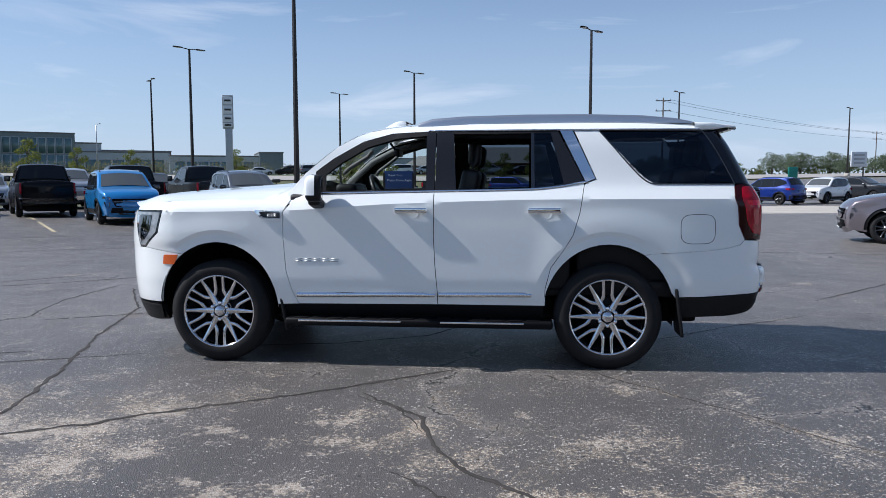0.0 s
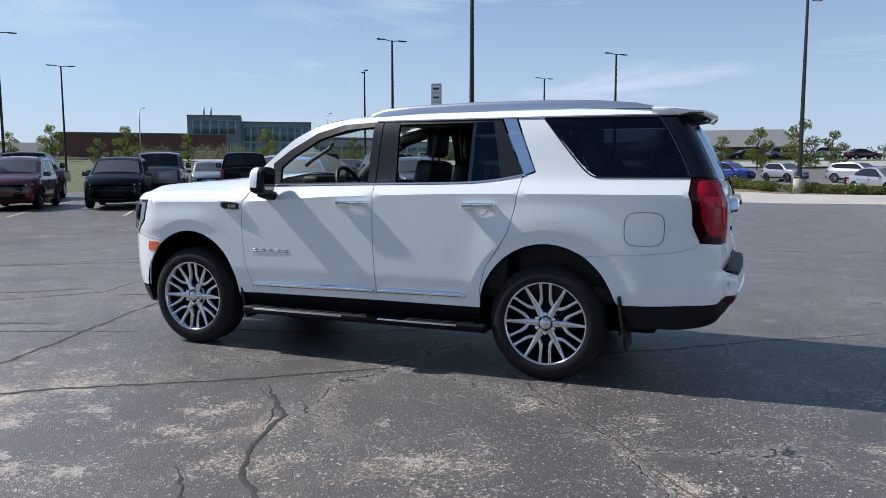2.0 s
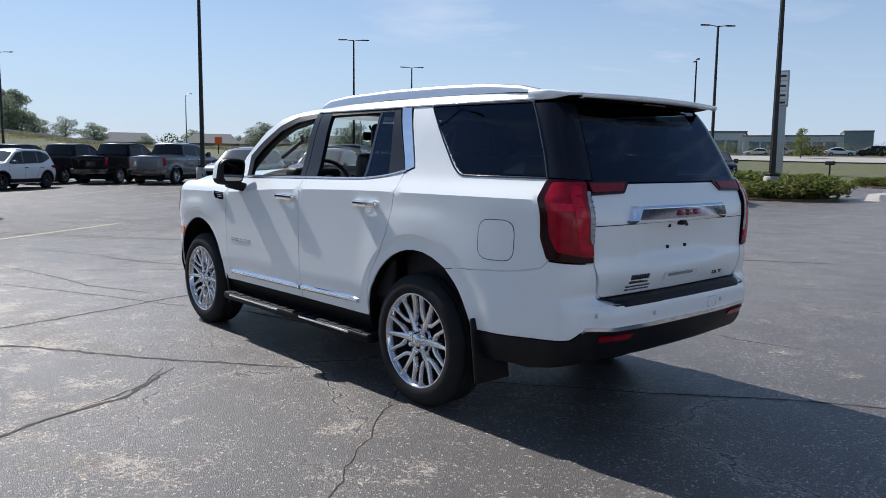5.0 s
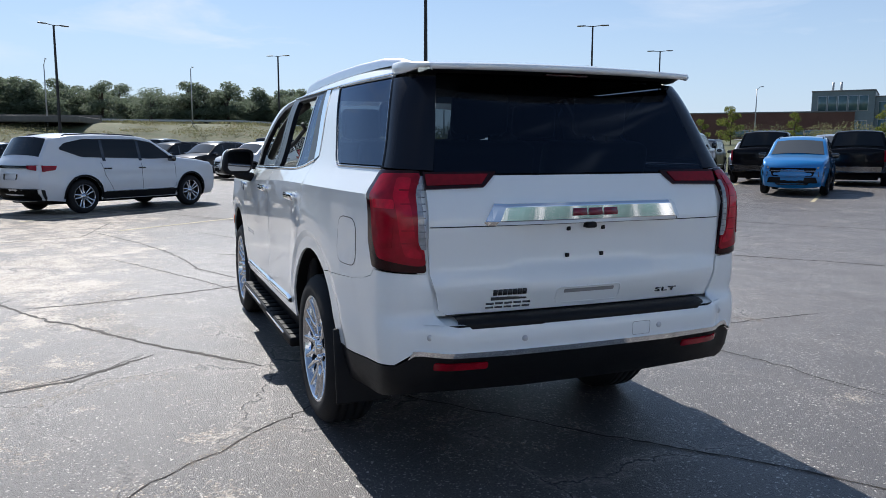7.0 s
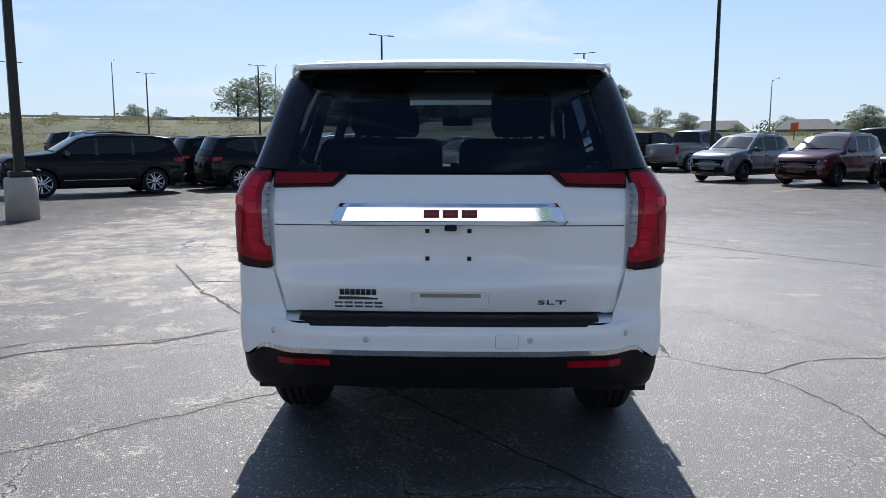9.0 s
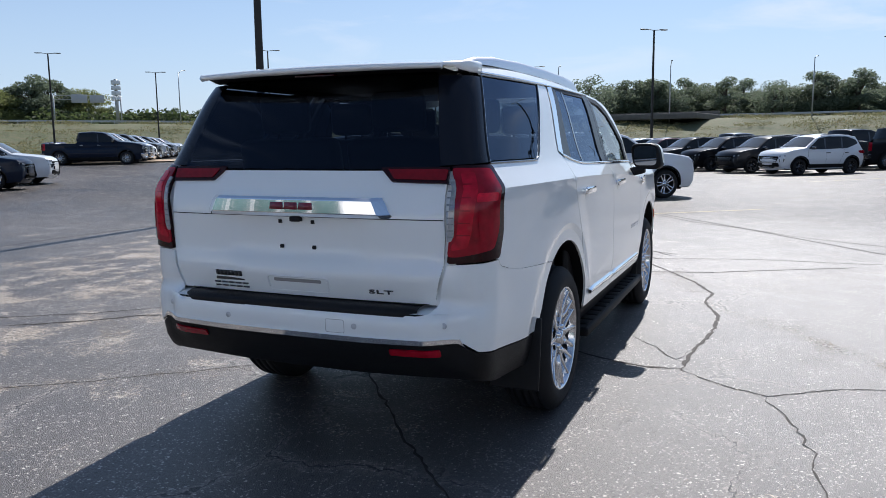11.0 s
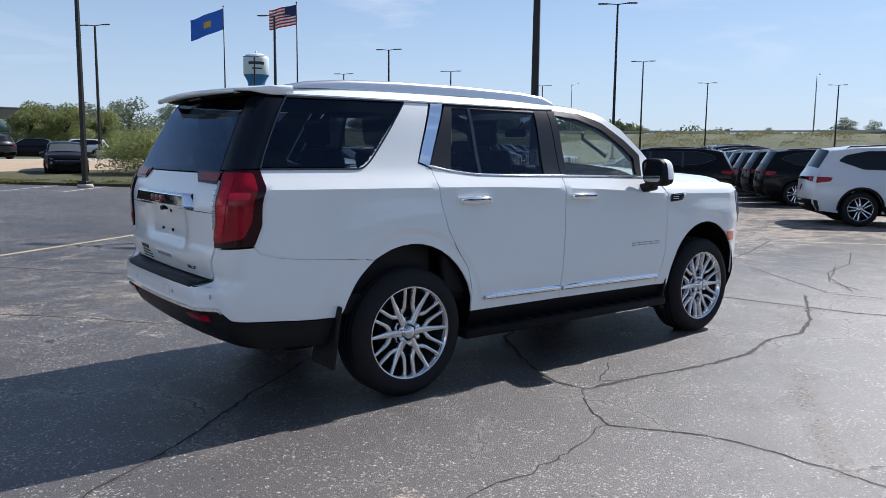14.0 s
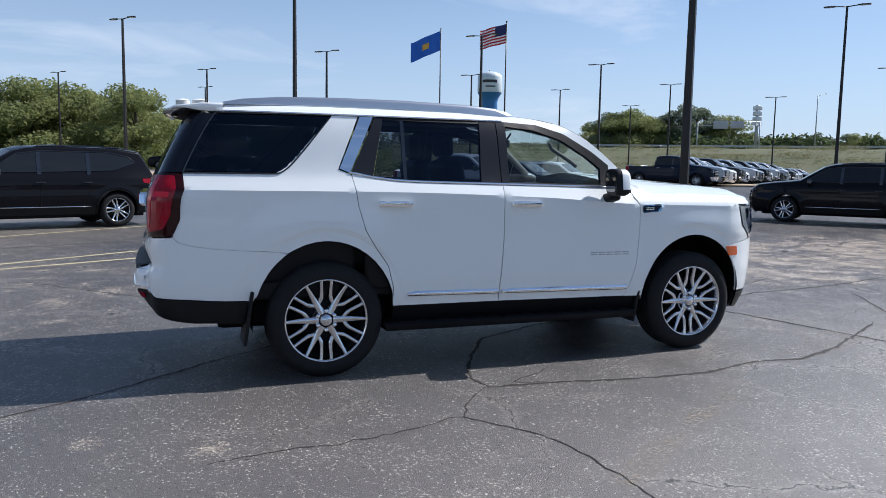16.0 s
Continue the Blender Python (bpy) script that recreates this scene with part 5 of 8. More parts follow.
def grass_material(name, a, b, dry):
    m = bpy.data.materials.new(name)
    m.use_nodes = True
    nodes, links = m.node_tree.nodes, m.node_tree.links
    p = nodes["Principled BSDF"]
    where = nodes.new("ShaderNodeTexCoord").outputs["Object"]
    base = mixed(nodes, links, ranged(nodes, links, mapped_noise(nodes, links, where, 0.08, 6, 0.7).outputs["Fac"], 0.35, 0.65, 0, 1), a, b)
    base = mixed(nodes, links, ranged(nodes, links, mapped_noise(nodes, links, where, 0.9, 6, 0.7).outputs["Fac"], 0.45, 0.7, 0, 0.8), base, dry)
    links.new(base, p.inputs["Base Color"])
    p.inputs["Roughness"].default_value = 0.9
    bmp = nodes.new("ShaderNodeBump")
    bmp.inputs["Strength"].default_value, bmp.inputs["Distance"].default_value = 0.8, 0.1
    links.new(mapped_noise(nodes, links, where, 6, 5, 0.7).outputs["Fac"], bmp.inputs["Height"])
    links.new(bmp.outputs[0], p.inputs["Normal"])
    return m


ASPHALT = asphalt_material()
GRASS = grass_material("grass", (0.060, 0.080, 0.028), (0.100, 0.106, 0.044), (0.140, 0.118, 0.064))
CONCRETE = material("concrete", (0.42, 0.385, 0.335), 0.8, spread=0.18, scale=3, bump=0.3, bump_scale=40)
SEALER = material("crack_tar", (0.046, 0.040, 0.035), 0.8, spread=0.35, scale=30, spec=0.35)
LINE_YELLOW = material("worn_line_paint", (0.42, 0.36, 0.22), 0.75, spread=0.3, scale=14)
LINE_WHITE = material("white_line_paint", (0.6, 0.6, 0.58), 0.75, spread=0.25, scale=14)
MULCH = material("mulch", (0.16, 0.11, 0.07), 0.9, spread=0.5, scale=25, bump=0.8, bump_scale=30)

steps = [-2600, -1500, -900, -600, -450, -350, -280, -230, -190] + list(range(-165, 166, 5)) + [190, 230, 280, 350, 450, 600, 900, 1500, 2600]
ground_sheet("ground", steps, steps, GRASS, -0.06)


def in_lot(x, y):
    p = Vector((x, y, 0))
    u, v = p.dot(U), p.dot(V)
    if x > -8 and y > 30:
        return y < 92 and x < 70 and not (-14 < x < -2 and 52 < y)
    return -118 < u < 70 and -20 < v < 40 or (-45 < u < 40 and -60 < v <= -20) or (-20 < x < 60 and -60 < y < 70 and v < 42)


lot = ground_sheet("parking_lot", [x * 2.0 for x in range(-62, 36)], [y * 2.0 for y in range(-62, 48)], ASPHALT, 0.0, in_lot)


def ribbon(bm, points, width, z=0.004, jitter=0.0, rnd=random.Random(5)):
    """Adds a thin strip along a line on the ground, with ragged edges and a slightly proud crown."""
    pts = []
    for a, b in zip(points, points[1:]):
        n = max(2, int(math.dist(a, b) / (0.05 if jitter else 2.5 if width > 2 else 0.12)))
        pts += [(a[0] + (b[0] - a[0]) * k / n, a[1] + (b[1] - a[1]) * k / n) for k in range(n)]
    pts.append(points[-1])
    off = 0.0
    line = []
    for p in pts:
        off = off * 0.8 + rnd.uniform(-1, 1) * jitter
        line.append((p[0] + off, p[1] + off * rnd.uniform(-1, 1)))
    rows = []
    for i, p in enumerate(line):
        a, b = Vector(line[max(0, i - 1)]), Vector(line[min(len(line) - 1, i + 1)])
        d = (b - a).normalized() if (b - a).length else Vector((1, 0))
        n = Vector((-d.y, d.x))
        w = width * (0.35 + 0.65 * rnd.random()) / 2 if jitter else width / 2
        if jitter and (i < 3 or i > len(line) - 4):
            w *= 0.4
        q = Vector(p)
        h = rise(p[0], p[1]) + z
        if width > 2:
            rows.append([(q.x + n.x * w * k / 4, q.y + n.y * w * k / 4, rise(q.x + n.x * w * k / 4, q.y + n.y * w * k / 4) + z) for k in range(-4, 5)])
            continue
        rows.append([(*(q - n * w), h - 0.002), (*q, h), (*(q + n * w), h - 0.002)])
    sheet(bm, rows)


def crack(points, width):
    bm = bmesh.new()
    ribbon(bm, points, width * 0.8, 0.005, 0.012, random.Random(int(abs(points[0][0]) * 100)))
    return tagged(new("pavement_crack", mesh_of(bm, "pavement_crack", SEALER)), "dark tar-filled crack in the worn asphalt", "crack", "cracks in the lot")


for pts, w in (
    ([(0.56, 1.53), (0.03, 1.56), (-0.55, 1.65), (-1.18, 1.66), (-1.75, 1.5), (-2.19, 1.55), (-2.76, 1.33), (-3.4, 0.98), (-4.1, 0.6)], 0.05),
    ([(0.55, 1.55), (0.57, 1.3), (0.45, 0.93), (0.02, 0.17), (-0.74, -0.23), (-1.9, -0.5)], 0.045),
    ([(0.56, 1.53), (0.64, 1.62), (0.75, 1.74), (0.86, 1.88), (0.93, 2.06), (0.84, 2.2), (0.70, 2.37), (0.61, 2.58), (0.55, 2.78), (0.52, 3.14), (0.54, 3.9)], 0.018),
    ([(0.93, 2.06), (1.03, 2.05), (1.11, 2.08), (1.23, 2.15), (1.36, 2.18), (1.5, 2.24), (1.63, 2.24), (1.75, 2.28), (1.91, 2.26), (2.07, 2.28), (2.4, 2.34)], 0.016),
    ([(-0.21, 1.09), (0.06, 1.31), (0.20, 1.38), (0.32, 1.47), (0.22, 1.52), (0.10, 1.53)], 0.014),
    ([(3.9, 1.6), (3.49, 1.27), (3.07, 1.01), (2.64, 0.66), (1.97, 0.07), (1.2, -0.5)], 0.024),
    ([(-13.5, -1.9), (-10.83, -0.13), (-8.58, 1.48), (-6.84, 2.65), (-5.65, 3.45), (-3.5, 5.3), (-1.8, 6.7), (0.5, 8.2)], 0.06),
    ([(-5.5, -0.9), (-4.38, 0.73), (-4.69, 1.91), (-4.72, 3.34)], 0.03),
    ([(4.2, -4.2), (2.51, -2.39), (2.18, -1.95), (1.5, -1.2), (1.0, -0.6)], 0.014),
    ([(-2.31, -8.86), (-3.58, -8.89), (-5.71, -8.79), (-9.0, -8.3)], 0.05),
    ([(3.0, -6.6), (1.12, -4.26), (0.71, -3.62), (0.26, -3.17)], 0.03),
    ([(1.3, -3.9), (0.94, -3.43), (0.63, -3.16), (0.41, -2.78), (0.3, -2.31), (-0.18, -1.8)], 0.055),
    ([(-2.3, -2.9), (-2.4, -2.2), (-2.6, -1.5), (-2.8, -0.9), (-3.08, -0.1), (-3.49, 1.44), (-4.4, 3.0)], 0.05),
    ([(-3.5, -3.6), (-2.0, -2.8), (-1.4, -2.4), (-0.5, -1.8), (0.36, -1.1)], 0.055),
    ([(-5.4, -2.2), (-4.06, -1.56), (-3.15, -1.16), (-2.26, -0.81)], 0.03),
    ([(-8.5, -0.9), (-7.01, -0.25), (-5.92, -0.02), (-5.19, 0.35), (-4.8, 0.9)], 0.035),
    ([(-11.5, -0.8), (-9.23, 0.73), (-8.31, 1.68), (-7.35, 2.45), (-5.8, 4.4)], 0.04),
    ([(-0.22, -1.86), (0.1, -2.15), (0.3, -2.57)], 0.02),
    ([(-8.29, -4.86), (-7.99, -3.79), (-8.39, -2.74), (-10.86, -2.37)], 0.04),
    ([(-9.0, -2.55), (-7.04, -1.81), (-5.99, -1.5), (-5.0, -1.3), (-4.2, -1.2), (-3.26, -0.8)], 0.04),
    ([(-6.85, -0.36), (-5.47, 0.23), (-4.66, 0.86)], 0.03),
        ([(5.5, -8.0), (2.0, -9.6), (-1.0, -10.0)], 0.04),
    ([(3.0, 8.5), (6.0, 9.2), (9.0, 8.6), (13.0, 9.6)], 0.05),
    ([(4.5, 2.8), (6.2, 4.6), (7.0, 6.4)], 0.035),
    ([(-12.0, 6.0), (-9.0, 8.2), (-6.0, 9.8), (-2.0, 12.5)], 0.05),
    ([(-14.0, 9.0), (-11.0, 11.5), (-7.0, 13.0)], 0.04),
    ([(4.6, 1.8), (6.2, 1.5), (8.5, 2.0)], 0.04),
):
    crack(pts, w)

# pale scuffs of dust and sand that tyres have drawn on the surface
DUST = material("dust_scuff", (0.40, 0.34, 0.27), 0.9, spread=0.2, scale=30)
dn, dl = DUST.node_tree.nodes, DUST.node_tree.links
dust_at = dn.new("ShaderNodeTexCoord").outputs["Object"]
thin = ranged(dn, dl, mapped_noise(dn, dl, dust_at, 38, 6, 0.75).outputs["Fac"], 0.50, 0.62, 0.0, 0.75)
thin = math_node(dn, dl, "MULTIPLY", thin, ranged(dn, dl, mapped_noise(dn, dl, dust_at, 2.2, 3, 0.6).outputs["Fac"], 0.40, 0.58, 0.15, 1.0))
dl.new(thin, dn["Principled BSDF"].inputs["Alpha"])
for pts, w in (
    ([(0.05, 2.26), (-0.05, 2.40), (-0.22, 2.47), (-0.45, 2.45), (-0.75, 2.36), (-1.02, 2.24)], 0.16),
    ([(-1.75, 1.48), (-1.2, 1.86), (-0.7, 2.25), (-0.24, 2.65), (0.2, 2.95), (0.55, 3.2)], 0.13),
    ([(0.9, -2.58), (0.62, -2.38), (0.43, -2.12), (0.34, -1.9), (0.34, -1.74), (0.55, -1.62)], 0.12),
    ([(0.92, -3.30), (1.0, -3.1), (1.1, -2.9), (1.3, -2.7)], 0.22),
    ([(2.0, -4.1), (2.2, -3.6), (2.3, -3.2), (2.1, -2.9)], 0.25),
    ([(-2.9, -2.0), (-2.2, -2.3), (-1.4, -2.2), (-0.8, -1.9)], 0.35),
    ([(-3.4, 0.9), (-2.7, 1.25), (-2.2, 1.3)], 0.4),
    ([(1.55, -1.14), (1.86, -1.6), (2.14, -1.94), (2.42, -2.27), (2.9, -2.85)], 0.09),
    ([(-0.03, -2.86), (0.25, -2.72), (0.30, -2.50), (0.24, -2.3)], 0.16),
    ([(0.59, 3.2), (0.2, 2.86), (-0.2, 2.62), (-0.75, 2.3), (-1.3, 1.95)], 0.10),
):
    bm = bmesh.new()
    ribbon(bm, pts, w, 0.0035)
    tagged(new("dust_scuff", mesh_of(bm, "dust_scuff", DUST)), "pale dusty scuff on the worn asphalt", "scuff", "scuffs on the lot")

# painted bay lines
for i, (a, b, mat) in enumerate((
    ((7.5, -3.9), (0.2, -9.5), LINE_YELLOW), ((8.2, -8.0), (1.8, -13.6), LINE_YELLOW), ((6.2, -4.6), (2.9, -6.4), LINE_YELLOW),
    ((2.4, -28.6), (-1.4, -34.2), LINE_WHITE), ((0.4, -26.6), (-3.0, -31.8), LINE_WHITE), ((-1.6, -25.4), (-4.8, -30.4), LINE_WHITE), ((4.4, -30.0), (0.6, -35.4), LINE_WHITE), ((-3.6, -24.2), (-6.6, -29.0), LINE_WHITE),
)):
    bm = bmesh.new()
    ribbon(bm, [a, b], 0.11, 0.006)
    tagged(new("bay_line", mesh_of(bm, "bay_line", mat)), "worn painted parking bay line on the asphalt", "painted line", "bay lines")
for k, (u0, v0) in enumerate([(u, v) for v in (17.5, 24.0) for u in np.arange(-37.0, 6.0, 3.1)] + [(u, v) for v in (4.0,) for u in np.arange(-38.0, -10.0, 3.1)]):
    bm = bmesh.new()
    a, b = at_uv(u0 + 1.55, v0), at_uv(u0 + 1.55, v0 + 5.2)
    ribbon(bm, [(a.x, a.y), (b.x, b.y)], 0.1, 0.006)
    tagged(new("bay_line", mesh_of(bm, "bay_line", LINE_YELLOW)), "worn painted parking bay line on the asphalt", "painted line", "bay lines")


def slab(name, outline, z0, z1, mat, label="", category="", kind="structure"):
    """A low flat body over an outline on the ground, with rounded upper edges."""
    bm = bmesh.new()
    lo = [bm.verts.new((x, y, rise(x, y) + z0)) for x, y in outline]
    mid = [bm.verts.new((x, y, rise(x, y) + z1 - 0.02)) for x, y in outline]
    c = sum((Vector((x, y)) for x, y in outline), Vector((0, 0))) / len(outline)
    hi = [bm.verts.new((x + (c.x - x) * 0.012, y + (c.y - y) * 0.012, rise(x, y) + z1)) for x, y in outline]
    n = len(outline)
    for a, b in ((lo, mid), (mid, hi)):
        for i in range(n):
            bm.faces.new((a[i], a[(i + 1) % n], b[(i + 1) % n], b[i]))
    f = bm.faces.new(hi)
    bmesh.ops.recalc_face_normals(bm, faces=bm.faces)
    return tagged(new(name, mesh_of(bm, name, mat, False)), label, category, "", kind)


def strip_outline(points, width):
    left, right = [], []
    for i, p in enumerate(points):
        a, b = Vector(points[max(0, i - 1)]), Vector(points[min(len(points) - 1, i + 1)])
        d = (b - a).normalized()
        n = Vector((-d.y, d.x)) * width / 2
        left.append(tuple(Vector(p) + n))
        right.append(tuple(Vector(p) - n))
    return left + right[::-1]


# concrete apron and drive to the north-east, drive to the south, road beyond
slab("concrete_apron", [(-6.0, 26.5), (2.5, 27.5), (16.0, 29.5), (40.0, 33.0), (42.0, 41.0), (18.0, 38.5), (5.0, 40.0), (-2.0, 42.0), (-3.0, 50.0), (-9.5, 50.0), (-8.5, 34.0)], -0.05, 0.006, CONCRETE)
slab("concrete_drive", [(14.0, -33.0), (2.0, -38.0), (-2.5, -45.0), (-12.0, -50.0), (-16.0, -58.0), (-4.0, -62.0), (6.0, -50.0), (16.0, -44.0)], -0.3, 0.03, CONCRETE)
bm = bmesh.new()
ribbon(bm, [(-84, 84), (-70, 88), (-20, 98), (40, 100), (120, 90)], 11.0, 0.08)
tagged(new("road", mesh_of(bm, "road", material("pale_road", (0.33, 0.31, 0.285), 0.85, spread=0.15, scale=2))), kind="structure")
bm = bmesh.new()
ribbon(bm, [(-148, 66), (-153, 50), (-160, 0), (-152, -55), (-125, -110), (-60, -160), (30, -185)], 14.0, 0.25)
tagged(new("highway", mesh_of(bm, "highway", material("highway_concrete", (0.17, 0.165, 0.155), 0.85, spread=0.12, scale=2))), kind="structure")

# ---------------------------------------------------------------- parked cars
DARK_GLASS = material("dark_window", (0.014, 0.017, 0.02), 0.05, spec=0.3)
SCREEN_GLASS = material("windscreen_glass", (0.085, 0.092, 0.095), 0.05, spec=0.5)


def paint(name, c, metal=0.0, rough=0.3):
    dark = max(c) < 0.06
    return material(name, c, rough, metal, coat=0.25 if dark else 0.9, spread=0.03, scale=4, spec=0.04 if dark else 0.4)


DARK_ALLOY = material("dark_alloy", (0.10, 0.10, 0.105), 0.25, metal=0.9, spread=0.1, scale=10)
LAMP_DARK = material("dark_lamp_pod", (0.05, 0.053, 0.058), 0.15, coat=0.6, spread=0.3, scale=30)
TRUCK_BUMPER = material("bumper_metal", (0.32, 0.32, 0.33), 0.22, metal=0.9)
TRIM_BRIGHT = material("bright_trim", (0.7, 0.7, 0.71), 0.12, metal=1.0)
PAINTS = {
    "black": paint("black_paint", (0.006, 0.006, 0.008)),
    "navy": paint("dark_blue_paint", (0.008, 0.014, 0.03)),
    "white": paint("plain_white_paint", (0.72, 0.73, 0.74)),
    "silver": paint("silver_paint", (0.42, 0.43, 0.45), 0.6),
    "grey": paint("grey_paint", (0.13, 0.14, 0.155), 0.5),
    "dark grey": paint("dark_grey_paint", (0.022, 0.024, 0.028), 0.2),
    "red": paint("red_paint", (0.20, 0.008, 0.016), 0.2),
    "maroon": paint("maroon_paint", (0.07, 0.008, 0.014), 0.2),
    "bright blue": paint("bright_blue_paint", (0.012, 0.19, 0.48), 0.2),
    "blue": paint("blue_paint", (0.012, 0.035, 0.22), 0.3),
    "mauve": paint("mauve_grey_paint", (0.19, 0.165, 0.18), 0.5),
    "teal": paint("teal_grey_paint", (0.10, 0.15, 0.16), 0.3),
}

# front at +x; profile of the body over the middle, from the front's foot to the tail's foot; the side's rail for open beds
KINDS = {
    "compact_suv": dict(w=0.93, base=1.32, R=0.35, rim=0.235, belt=1.03, tall=1.035, noun="compact suv", style="five",
        top=[(2.12, 0.26), (2.20, 0.38), (2.21, 0.62), (2.17, 0.82), (2.05, 0.95), (1.75, 1.03), (1.30, 1.08), (0.98, 1.12), (0.35, 1.53), (0.10, 1.605), (-0.4, 1.645), (-1.2, 1.625), (-1.72, 1.56), (-2.02, 1.15), (-2.10, 1.0), (-2.16, 0.72), (-2.14, 0.45), (-2.05, 0.3)],
        glass=(7, 8), back=(12, 13), side=[(0.86, 1.09), (0.30, 1.49), (-0.2, 1.565), (-1.15, 1.555), (-1.62, 1.42), (-1.72, 1.28), (-1.1, 1.10), (0.3, 1.06)], cuts=(0.02, -0.85)),
    "large_suv": dict(w=0.99, squeeze=-0.04, base=1.535, R=0.385, rim=0.26, belt=1.12, noun="large suv", style="five",
        top=[(2.42, 0.28), (2.52, 0.42), (2.54, 0.75), (2.50, 0.98), (2.36, 1.10), (1.9, 1.17), (1.45, 1.21), (1.15, 1.25), (0.5, 1.66), (0.25, 1.73), (-0.4, 1.775), (-1.6, 1.755), (-2.18, 1.68), (-2.42, 1.25), (-2.50, 1.1), (-2.56, 0.75), (-2.52, 0.48), (-2.42, 0.33)],
        glass=(7, 8), back=(12, 13), side=[(1.0, 1.23), (0.46, 1.60), (0.0, 1.67), (-1.4, 1.665), (-1.85, 1.57), (-2.0, 1.45), (-1.5, 1.27), (0.4, 1.215)], cuts=(0.05, -0.95)),
    "pickup": dict(w=1.03, tall=1.03, base=1.87, R=0.41, rim=0.25, belt=1.28, noun="pickup truck", style="plain",
        top=[(2.78, 0.38), (2.90, 0.5), (2.93, 0.85), (2.90, 1.12), (2.75, 1.22), (2.2, 1.30), (1.7, 1.34), (1.42, 1.38), (0.75, 1.82), (0.5, 1.89), (0.0, 1.92), (-0.55, 1.90), (-0.78, 1.86), (-0.95, 1.35), (-0.97, 1.33), (-2.85, 1.32), (-2.90, 1.30), (-2.92, 0.8), (-2.88, 0.5), (-2.8, 0.45)],
        glass=(7, 8), back=(12, 13), side=[(1.28, 1.36), (0.70, 1.77), (0.3, 1.83), (-0.55, 1.83), (-0.74, 1.75), (-0.80, 1.38), (0.2, 1.33)], cuts=(0.30, -5.0)),
    "sedan": dict(w=0.91, base=1.40, R=0.33, rim=0.225, belt=0.93, noun="sedan", style="plain",
        top=[(2.30, 0.22), (2.40, 0.35), (2.41, 0.55), (2.36, 0.70), (2.2, 0.79), (1.7, 0.90), (1.2, 0.96), (0.95, 0.99), (0.2, 1.38), (-0.1, 1.44), (-0.5, 1.46), (-1.0, 1.42), (-1.3, 1.35), (-1.85, 1.07), (-2.1, 1.04), (-2.35, 1.02), (-2.42, 0.7), (-2.36, 0.35)],
        glass=(7, 8), back=(12, 13), side=[(0.80, 0.97), (0.16, 1.34), (-0.3, 1.40), (-1.0, 1.37), (-1.5, 1.15), (-1.55, 1.02), (0.0, 0.95)], cuts=(-0.15, -1.2)),
    "minivan": dict(w=0.98, base=1.54, R=0.34, rim=0.225, belt=1.05, noun="minivan", style="plain",
        top=[(2.40, 0.25), (2.52, 0.4), (2.53, 0.7), (2.45, 0.9), (2.2, 1.0), (1.9, 1.08), (1.65, 1.13), (1.5, 1.17), (0.7, 1.66), (0.4, 1.73), (-0.4, 1.76), (-1.8, 1.74), (-2.25, 1.68), (-2.42, 1.2), (-2.5, 1.0), (-2.55, 0.7), (-2.5, 0.4), (-2.42, 0.3)],
        glass=(7, 8), back=(12, 13), side=[(1.3, 1.12), (0.62, 1.60), (0.2, 1.66), (-1.7, 1.67), (-2.1, 1.6), (-2.2, 1.2), (0.0, 1.1)], cuts=(0.35, -0.9)),
}


